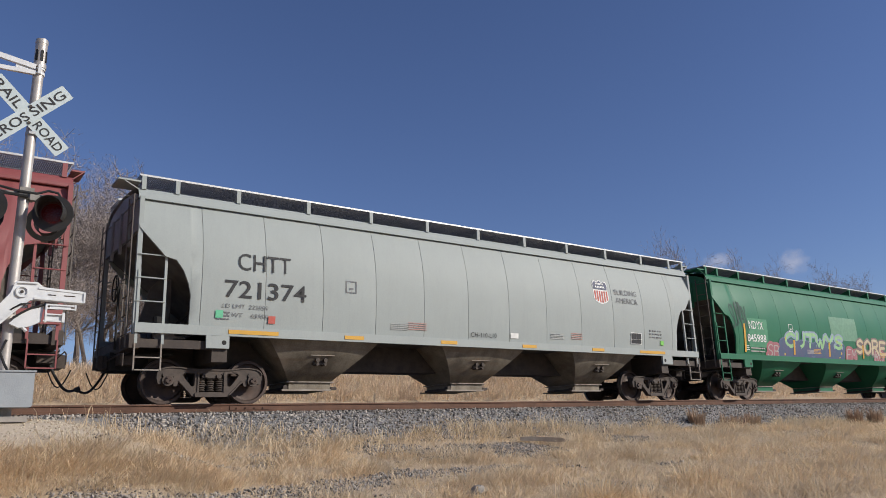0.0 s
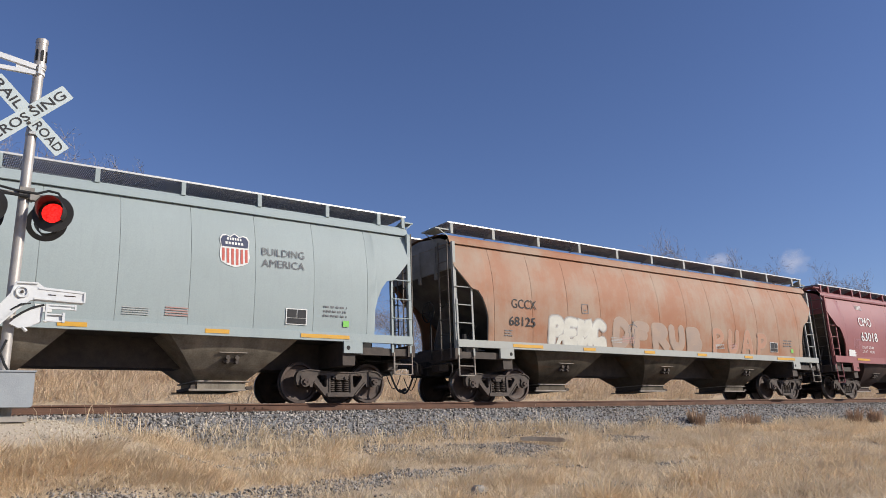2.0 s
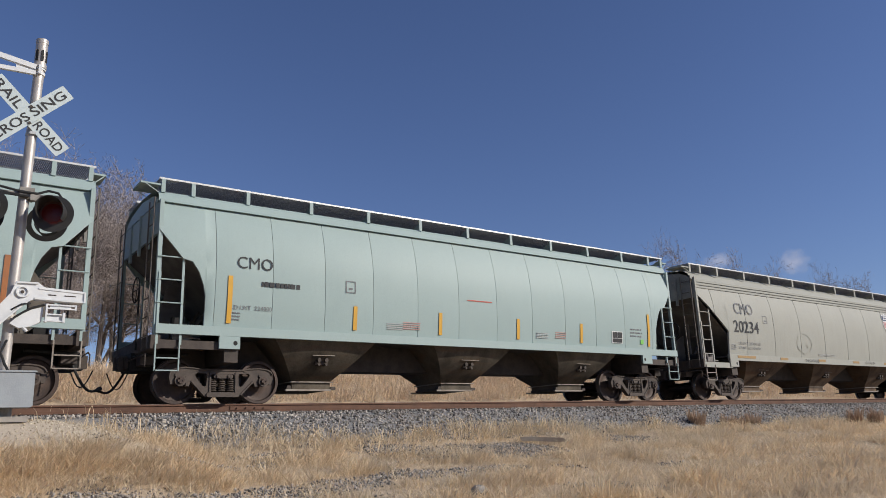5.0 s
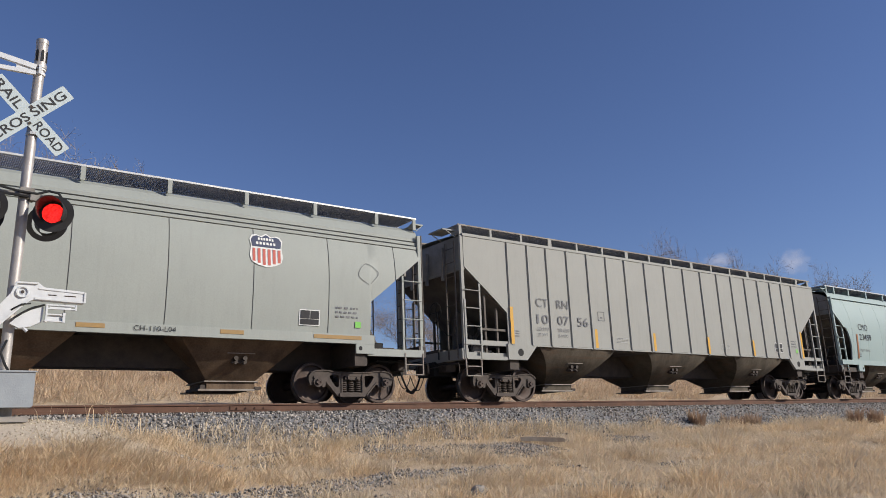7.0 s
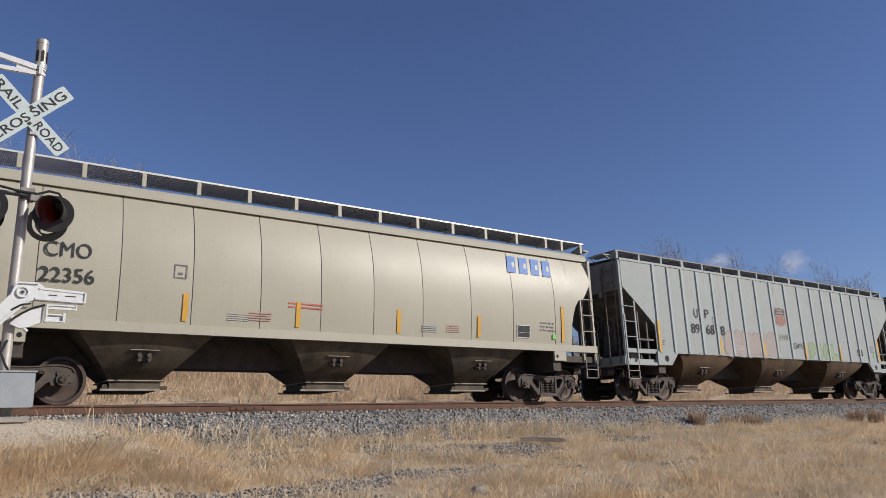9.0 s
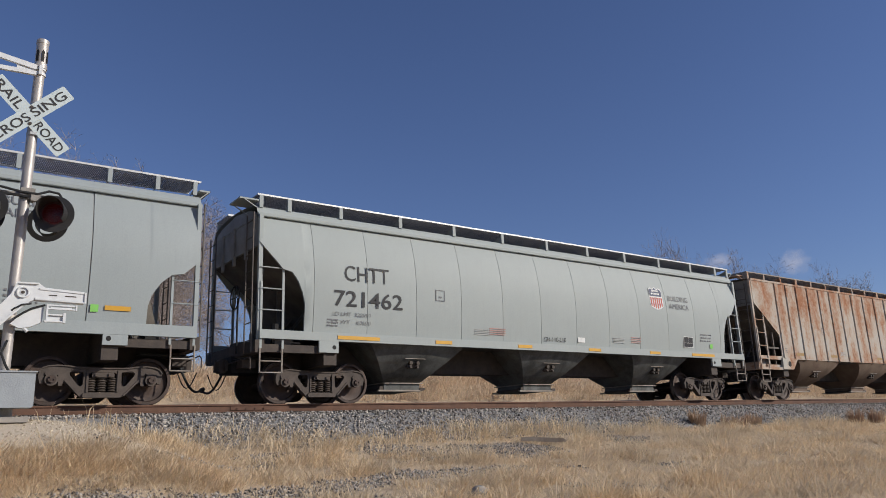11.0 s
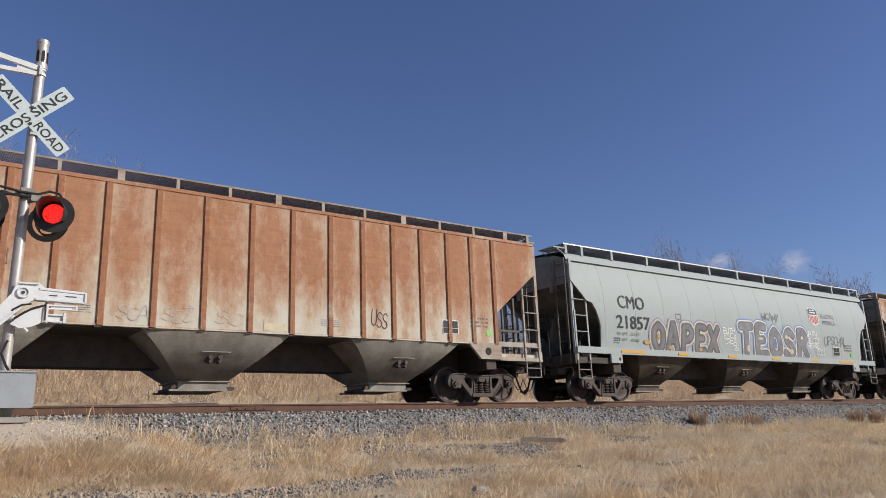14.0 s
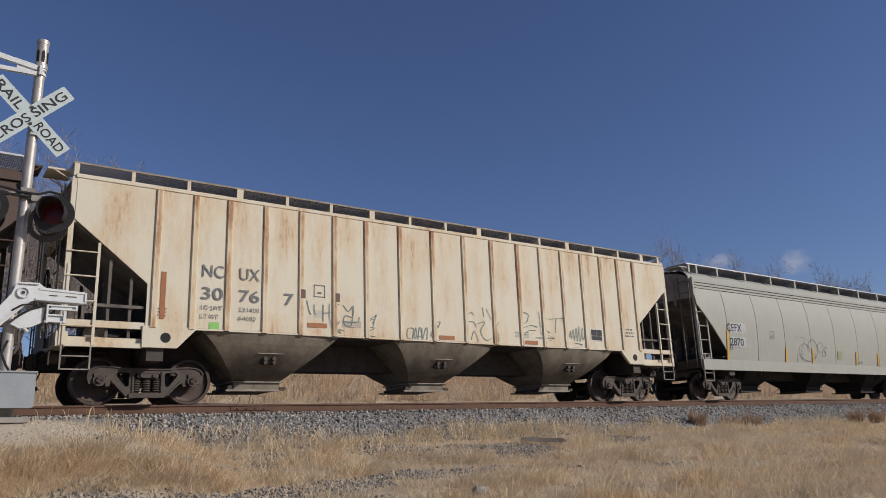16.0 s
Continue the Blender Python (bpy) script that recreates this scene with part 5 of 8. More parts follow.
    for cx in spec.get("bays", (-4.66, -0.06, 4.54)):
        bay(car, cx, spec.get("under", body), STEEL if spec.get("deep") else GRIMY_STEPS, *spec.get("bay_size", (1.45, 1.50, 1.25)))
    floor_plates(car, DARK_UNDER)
    running_gear(car)
    stripes(car, spec, face)
    small_print(car, spec, face)
    return car, face


def ribbed_car(spec):
    car = car_root(spec)
    body, trim, face = spec["body"], spec.get("trim", spec["body"]), flat_face
    ribs = [-7.30, -6.55, -5.82, -5.00, -4.15, -3.31, -2.46, -1.50, -0.52, 0.48, 1.43, 2.37, 3.22, 4.06, 4.89, 5.71, 6.48, 7.22]
    edges = [-8.78] + ribs + [8.78]
    for a, b in zip(edges, edges[1:]):
        xs = [a + 0.004 + (b - a - 0.008) * i / 2 for i in range(3)]
        if abs(a) > 7 and abs(b) > 7:
            xs = sorted(set(xs + [math.copysign(v, a + b) for v in (7.37, 7.373, 8.0)]))
        part("side_panel", sheet(xs, cut_straight, 4.31, face, 0.03, spec.get("pillow", 0.006), rows=4), body, car)
    for x in ribs:
        part("rib", Geo().add([(x, -1.58, 1.44), (x + 0.018, -1.622, 1.44), (x + 0.12, -1.622, 1.44), (x + 0.14, -1.58, 1.44),
                               (x, -1.58, 4.27), (x + 0.018, -1.622, 4.25), (x + 0.12, -1.622, 4.25), (x + 0.14, -1.58, 4.27)],
                              [(0, 1, 5, 4), (1, 2, 6, 5), (2, 3, 7, 6), (4, 5, 6, 7), (3, 2, 1, 0)]), spec.get("rib", body), car)
        part("rib_foot", Geo().box(x - 0.02, x + 0.10, -1.60, -1.56, 1.40, 1.44), STEEL, car)
    xs = [-8.78, -7.373, -7.37, 0, 7.37, 7.373, 8.78]
    part("side_sheet", sheet(xs, cut_straight, 4.31, face, 0.04, side=1, rows=3), body, car)
    part("top_chord", Geo().box(-8.80, 8.80, -1.60, -1.52, 4.27, 4.345), body, car)
    part("bottom_flange", Geo().box(-7.36, 7.36, -1.60, -1.50, 1.43, 1.465), body, car)
    g = Geo()
    prof = [(-1.59, 4.30), (-1.2, 4.37), (0, 4.43), (1.2, 4.37), (1.59, 4.30)]
    g.v = [(x, y, z) for x in (-8.80, 8.80) for y, z in prof]
    g.f = [(i, i + 5, i + 6, i + 1) for i in range(4)] + [(0, 4, 9, 5)]
    part("roof", g, body, car)
    part("hatch_trough", Geo().box(-8.2, 8.2, -0.3, 0.3, 4.40, 4.52), body, car, "long roof hatch cover")
    posts = [(-8.80, 0.09)] + [(-7.75 + 1.115 * i, 0.14 if i % 3 == 2 else 0.07) for i in range(15)] + [(8.69, 0.09)]
    running_boards(car, 4.61, posts, trim, 1.50, GRIMY_STEPS)
    part("center_sill", Geo().box(-8.8, 8.8, -0.30, 0.30, 0.77, 1.40), STEEL, car)
    for s in (-1, 1):
        for y in (-1, 1):
            p = Geo()
            q = [(s * 7.42, 1.47), (s * 6.35, 1.47), (s * 6.75, 1.05), (s * 7.42, 1.05)]
            p.prism(q[::s], min(y * 1.605, y * 1.52), max(y * 1.605, y * 1.52))
            j = part("bolster_plate", p, trim, car)
            part("bolster_hole", Geo().tube((s * 6.98, y * 1.609, 1.25), (s * 6.98, y * 1.595, 1.25), 0.10, 16), BLACK, j)
            c = Geo()
            bx(c, s, 7.30, 8.78, y * 1.52 - 0.04, y * 1.52 + 0.04, 1.40, 1.53)
            bx(c, s, 7.42, 8.78, y * 1.54 - 0.04, y * 1.54 + 0.04, 1.03, 1.12)
            part("end_channel", c, trim, car)
        part("bolster", bx(Geo(), s, 6.98, 7.30, -1.5, 1.5, 0.80, 1.40), STEEL, car)
        car_end(car, s, body, trim, spec)
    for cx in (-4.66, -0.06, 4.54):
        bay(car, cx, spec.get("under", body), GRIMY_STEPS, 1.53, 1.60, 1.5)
    floor_plates(car, DARK_UNDER)
    running_gear(car)
    stripes(car, spec, face)
    small_print(car, spec, face)
    return car, face


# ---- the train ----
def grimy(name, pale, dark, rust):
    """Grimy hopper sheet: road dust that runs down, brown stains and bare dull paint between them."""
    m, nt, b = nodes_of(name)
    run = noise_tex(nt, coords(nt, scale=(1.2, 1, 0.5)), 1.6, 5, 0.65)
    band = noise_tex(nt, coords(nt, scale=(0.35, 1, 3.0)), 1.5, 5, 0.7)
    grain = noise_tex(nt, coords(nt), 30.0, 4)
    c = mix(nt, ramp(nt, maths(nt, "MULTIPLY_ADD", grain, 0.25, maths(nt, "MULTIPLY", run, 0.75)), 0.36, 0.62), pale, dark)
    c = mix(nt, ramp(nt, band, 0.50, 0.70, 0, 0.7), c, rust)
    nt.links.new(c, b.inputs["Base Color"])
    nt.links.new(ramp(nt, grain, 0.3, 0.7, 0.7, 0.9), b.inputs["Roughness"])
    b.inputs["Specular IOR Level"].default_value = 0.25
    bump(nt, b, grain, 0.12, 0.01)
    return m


# grime, with the shade under the body worked into the tones
UNDER = grimy("grimy_shaded_underside", (0.13, 0.108, 0.08), (0.055, 0.045, 0.034), (0.12, 0.068, 0.04))
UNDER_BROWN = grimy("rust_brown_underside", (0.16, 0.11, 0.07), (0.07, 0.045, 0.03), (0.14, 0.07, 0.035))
# grey kept dark to carry the shade that covers these bays
UNDER_GREY = grimy("shaded_grey_underside", (0.15, 0.155, 0.15), (0.06, 0.06, 0.057), (0.085, 0.07, 0.055))
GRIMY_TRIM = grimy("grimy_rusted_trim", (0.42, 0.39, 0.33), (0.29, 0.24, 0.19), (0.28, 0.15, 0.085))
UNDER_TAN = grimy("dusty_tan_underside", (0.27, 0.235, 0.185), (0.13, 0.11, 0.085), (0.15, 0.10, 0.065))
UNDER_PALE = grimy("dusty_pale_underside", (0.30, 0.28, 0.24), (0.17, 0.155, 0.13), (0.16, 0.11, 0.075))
UNDER_RUST = plain("rusty_underside", (0.20, 0.15, 0.11), (0.12, 0.08, 0.06), 2.0, 0.8)
GREY1 = car_paint("pale_grey_paint", (0.54, 0.59, 0.567), 0.02, 0, 0.2, 0.22, seed=1)
GREY4 = car_paint("cool_grey_paint", (0.515, 0.60, 0.60), 0.02, 0, 0.2, 0.22, seed=4)
GREY5 = car_paint("warm_grey_paint", (0.585, 0.60, 0.555), 0.02, 0, 0.2, 0.26, seed=5)
GREY6 = car_paint("buff_grey_paint", (0.545, 0.545, 0.475), 0.05, 0, 0.2, 0.30, seed=6)
GREY10 = car_paint("sage_grey_paint", (0.53, 0.56, 0.51), 0.05, 0, 0.2, 0.28, seed=10)
GREY14 = car_paint("clean_grey_paint", (0.55, 0.60, 0.58), 0.02, 0, 0.15, 0.18, seed=14)
GREY15 = car_paint("steel_grey_paint", (0.50, 0.555, 0.555), 0.02, 0, 0.15, 0.22, 0.52, seed=15, sheen=0.3)
GREY17 = car_paint("ice_grey_paint", (0.56, 0.62, 0.60), 0.02, 0, 0.15, 0.2, seed=17)
GREY19 = car_paint("dull_grey_paint", (0.60, 0.595, 0.52), 0.03, 0, 0.2, 0.36, seed=19)
MINT = car_paint("mint_paint", (0.495, 0.63, 0.605), 0.0, 0, 0.15, 0.12, 0.55, seed=8, sheen=0.3)
CREAM = car_paint("cream_paint", (0.61, 0.57, 0.445), 0.0, 0, 0.15, 0.2, 0.46, seed=12, sheen=0.42)
GREEN = car_paint("green_paint", (0.03, 0.24, 0.115), 0.02, 0, 0.15, 0.25, 0.4, seed=20)
MAROON = car_paint("maroon_paint", (0.39, 0.098, 0.095), 0.02, 0, 0.4, 0.2, 0.5, seed=2, sheen=0.5)
ORANGE = car_paint("faded_orange_paint", (0.54, 0.235, 0.12), 0.08, 0, 0.3, 0.25, 0.6, seed=3, pale=(0.36, 0.29, 0.22), bloom=0.6)
STONEGREY = car_paint("stone_grey_paint", (0.515, 0.515, 0.468), 0.06, 0, 0.2, 0.3, 0.6, seed=9)
BLUEGREY = car_paint("chalky_blue_grey_paint", (0.515, 0.56, 0.545), 0.19, 0.02, 0.2, 0.28, 0.6, seed=11)
RUSTY13 = car_paint("rust_blotched_paint", (0.70, 0.67, 0.60), 0.06, 0.08, 0.2, 0.25, 0.7, seed=13, panels=True, blur=0.02)
RUSTY16 = car_paint("heavy_rust_paint", (0.98, 0.94, 0.80), -0.045, 0.13, 0.2, 0.15, 0.7, seed=16, band=(1.9, 4.3), panels=True, blur=0.05, streaks=0.14, spread=0.17, tones=((0.42, 0.175, 0.065), (0.25, 0.09, 0.037)))
RUSTY18 = car_paint("orange_rust_paint", (0.86, 0.82, 0.68), -0.05, 0.25, 0.2, 0.18, 0.7, seed=18, band=(1.75, 3.1), panels=True, blur=0.10, streaks=0.06, stain=(0.43, 0.27, 0.155), tones=((0.41, 0.195, 0.10), (0.28, 0.115, 0.06)), foot_rust=0.0, grain_z=3.0, spread=0.19)
IVORY = car_paint("rust_streaked_ivory_paint", (1.05, 0.95, 0.75), -0.105, 0.07, 0.2, 0.10, 0.65, seed=21, band=(2.6, 4.3), panels=True, blur=0.06, streaks=0.12, stain=(0.56, 0.36, 0.18), grain_z=1.0)
RIB16 = car_paint("rusty_rib_paint", (0.98, 0.92, 0.76), 0.15, 0.08, 0.2, 0.15, 0.7, seed=26, panels=True, blur=0.05)
RIB18 = car_paint("rust_red_rib_paint", (0.72, 0.72, 0.64), 0.16, 0.10, 0.2, 0.18, 0.7, seed=28, band=(1.8, 3.0), panels=True)
IVORY_RIB = car_paint("rust_run_ivory_paint", (1.12, 1.0, 0.76), -0.005, 0.08, 0.2, 0.10, 0.65, seed=31, band=(2.2, 4.2), panels=True, blur=0.05, streaks=0.10, stain=(0.54, 0.33, 0.16), grain_z=1.2)
BLUEGREY_RIB = car_paint("chalky_rib_paint", (0.60, 0.66, 0.66), 0.06, 0.0, 0.2, 0.16, 0.6, seed=29)
SOOT = car_paint("sooty_brown_paint", (0.14, 0.09, 0.07), 0.1, 0, 0.2, 0.3, 0.7, seed=22)

TAPE5 = ((-6.5, 0.9), (-3.95, 0.45), (-1.27, 0.47), (1.4, 0.47), (4.1, 0.47), (6.6, 0.7))
CARS = [
    dict(kind="curved", body=GREEN, ink2=INKWHITE, label="bright green covered hopper car with colourful graffiti", steps=GREEN, under=GREEN, tape="vertical"),
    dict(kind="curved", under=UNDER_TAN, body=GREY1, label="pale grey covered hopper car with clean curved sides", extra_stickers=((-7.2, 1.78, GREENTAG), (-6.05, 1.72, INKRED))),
    dict(kind="curved", posts=[-8.71, -8.07, -7.03, -5.97, -5.24] + [-4.25 + 1.19 * i for i in range(9)] + [5.97, 7.03, 8.07, 8.71], body=MAROON, lipped=True, pillow=0.0, seam=0.002, sill=(1.40, 1.66), tape_z=1.55, plain_print=True, lines_at=(3.35, 4.05), lines_z=1.85, panel_at=(4.66, 1.83), print_at=(5.6, 2.02), sticker_at=(5.28, 1.93), sq=(-2.25, 2.70), ink2=INKWHITE, label="dark red covered hopper car with white lettering", steps=MAROON, under=plain("dark_maroon_underside", (0.075, 0.045, 0.04), (0.035, 0.027, 0.025), 1.6, 0.8)),
    dict(kind="curved", posts=POSTS_FAR, board_z=4.68, body=ORANGE, trim=GREY5, label="faded orange covered hopper car with white graffiti"),
    dict(kind="curved", seam=0.0035, pillow=0.008, under=UNDER_TAN, body=GREY4, label="cool grey covered hopper car with black outline graffiti", extra_stickers=((-6.0, 1.72, INKRED),)),
    dict(kind="curved", body=GREY5, short_sill=True, under=UNDER_TAN, bay_size=(1.53, 1.76, 1.35), panel_at=(4.53, 1.96), print_at=(5.13, 1.88), sticker_at=(6.37, 1.86), plain_print=True, lines_at=(-2.5, 1.9), lines_z=1.96, sill=(1.50, 1.67), tape_z=1.76, tape_at=TAPE5, sq=(-3.98, 2.62), label="warm grey covered hopper car with shield emblem"),
    dict(kind="curved", seams=[-8.05 + 1.79 * i for i in range(10)], posts=POSTS_RIDGED, bays=(-4.78, -0.18, 4.43), bay_size=(1.46, 1.50), under=UNDER_BROWN, seam=0.011, body=GREY6, sq=(-5.05, 2.66), cut="straight", label="buff grey covered hopper car with ridged top edge"),
    dict(kind="curved", body=MINT, label="pale mint covered hopper car, freshly painted", steps=MINT, tape="vertical"),
    dict(kind="curved", body=MINT, label="pale mint covered hopper car with small black lettering", tape="vertical", tape_mat=BROWNTAG),
    dict(kind="ribbed", body=STONEGREY, sq=(-3.68, 2.28), label="stone grey ribbed hopper car with yellow tape", tape="vertical", plain_print=True),
    dict(kind="curved", seams=[-8.05 + 1.79 * i for i in range(10)], posts=POSTS_RIDGED, bays=(-4.78, -0.18, 4.43), bay_size=(1.46, 1.50), under=UNDER_BROWN, seam=0.011, body=GREY10, sq=(-5.05, 2.66), cut="straight", label="sage grey covered hopper car with ridged top edge"),
    dict(kind="ribbed", under=UNDER_BROWN, body=BLUEGREY, rib=BLUEGREY_RIB, label="chalky blue-grey ribbed hopper car with rust stains", tape="vertical", plain_print=True),
    dict(kind="curved", posts=POSTS_EVEN, board_z=4.67, body=CREAM, label="glossy cream covered hopper car with yellow tape", tape="vertical", pillow=0.016, seam=0.010, seams=[-6.90, -5.36, -3.85, -2.28, -0.74, 0.74, 2.25, 3.87, 5.42, 7.10]),
    dict(kind="ribbed", body=RUSTY13, label="rust-blotched grey ribbed hopper car", tape="low", plain_print=True),
    dict(kind="curved", body=GREY14, lipped=True, under=UNDER_GREY, label="clean light grey covered hopper car with black lettering"),
    dict(kind="curved", seams=[-6.80 + 1.92 * i for i in range(8)], posts=POSTS_CLOSE, board_z=4.66, cut="low", lipped=True, bays=(-4.73, -0.39, 3.95), bay_size=(1.40, 1.62), plain_print=True, panel=False, lines_at=(-2.97, -0.39), lines_z=1.71, placard=(-0.25, 1.89), print_at=(5.18, 1.74), sticker_at=(6.70, 1.68), extra_stickers=((7.12, 1.40, INKWHITE),), under=UNDER_GREY, body=GREY15, sq=(-4.10, 3.11), seam=0.012, sill=(1.27, 1.50), tape_z=1.77, tape_at=((-6.88, 0.27), (-4.65, 0.46), (-1.37, 0.46), (1.10, 0.46), (4.39, 0.48), (7.22, 0.5)), label="steel grey covered hopper car with black numbers"),
    dict(kind="ribbed", under=UNDER_PALE, body=RUSTY16, rib=RIB16, trim=GRIMY_TRIM, label="heavily rusted white ribbed hopper car with dark panel", tape="vertical", plain_print=True),
    dict(kind="curved", seam=0.0035, pillow=0.010, body=GREY17, label="light grey covered hopper car with large graffiti"),
    dict(kind="ribbed", under=UNDER_PALE, body=RUSTY18, rib=RIB18, trim=GRIMY_TRIM, label="orange rusted ribbed hopper car with bleached lower panels", plain_print=True, tape="none"),
    dict(kind="curved", seams=[-7.25, -5.39, -3.55, -1.68, 0.20, 2.10, 3.98, 5.85, 7.35], posts=[-8.74, -8.3] + [-7.07 + 1.755 * i for i in range(9)] + [8.3, 8.74], seam=0.013, body=GREY19, cut="straight", sill=(0.96, 1.31), deep=True, tape_low=1.32, sq=(-4.44, 2.14), panel_at=(6.62, 1.45), print_at=(6.60, 2.02), sticker_at=(6.30, 1.40), extra_stickers=((6.45, 1.87, FADEDPRINT), (6.76, 1.88, GREENTAG), (7.16, 1.95, FADEDRED)), tape_x=(-7.30, -3.54, -1.61, 1.91, 3.82, 7.37), label="dull grey covered hopper car with deep side sill", under=plain("near_black_underside", (0.035, 0.032, 0.03), (0.02, 0.018, 0.017), 2.0, 0.8), tape="vertical"),
    dict(kind="ribbed", under=UNDER_TAN, body=IVORY, rib=IVORY_RIB, sq=(-3.63, 2.31), tape_low_at=((-3.68, 1.62), (-0.09, 1.50), (2.77, 1.49)), panel_at=(5.13, 1.69), stickers=False, label="ivory ribbed hopper car with rust streaks and scrawls", tape="low", tape_mat=BROWNTAG, plain_print=True),
    dict(kind="curved", body=SOOT, label="sooty brown covered hopper car at the end", stickers=False),
]
CAR_OBJECTS = []


def split_letters(car, rows, face, ink, x0=-6.27, pitch=0.79):
    """Letters in pairs between the ribs: rows of (z, height, texts)."""
    for z, h, texts in rows:
        for i, t in enumerate(texts):
            if t:
                lead = 0.225 * (len(t) - len(t.lstrip()))
                t = t.strip()
                letters(car, t, x0 + pitch * i + lead, z, min(0.57, (0.225 if h > 0.15 else 0.075) * len(t)), h, face, ink)


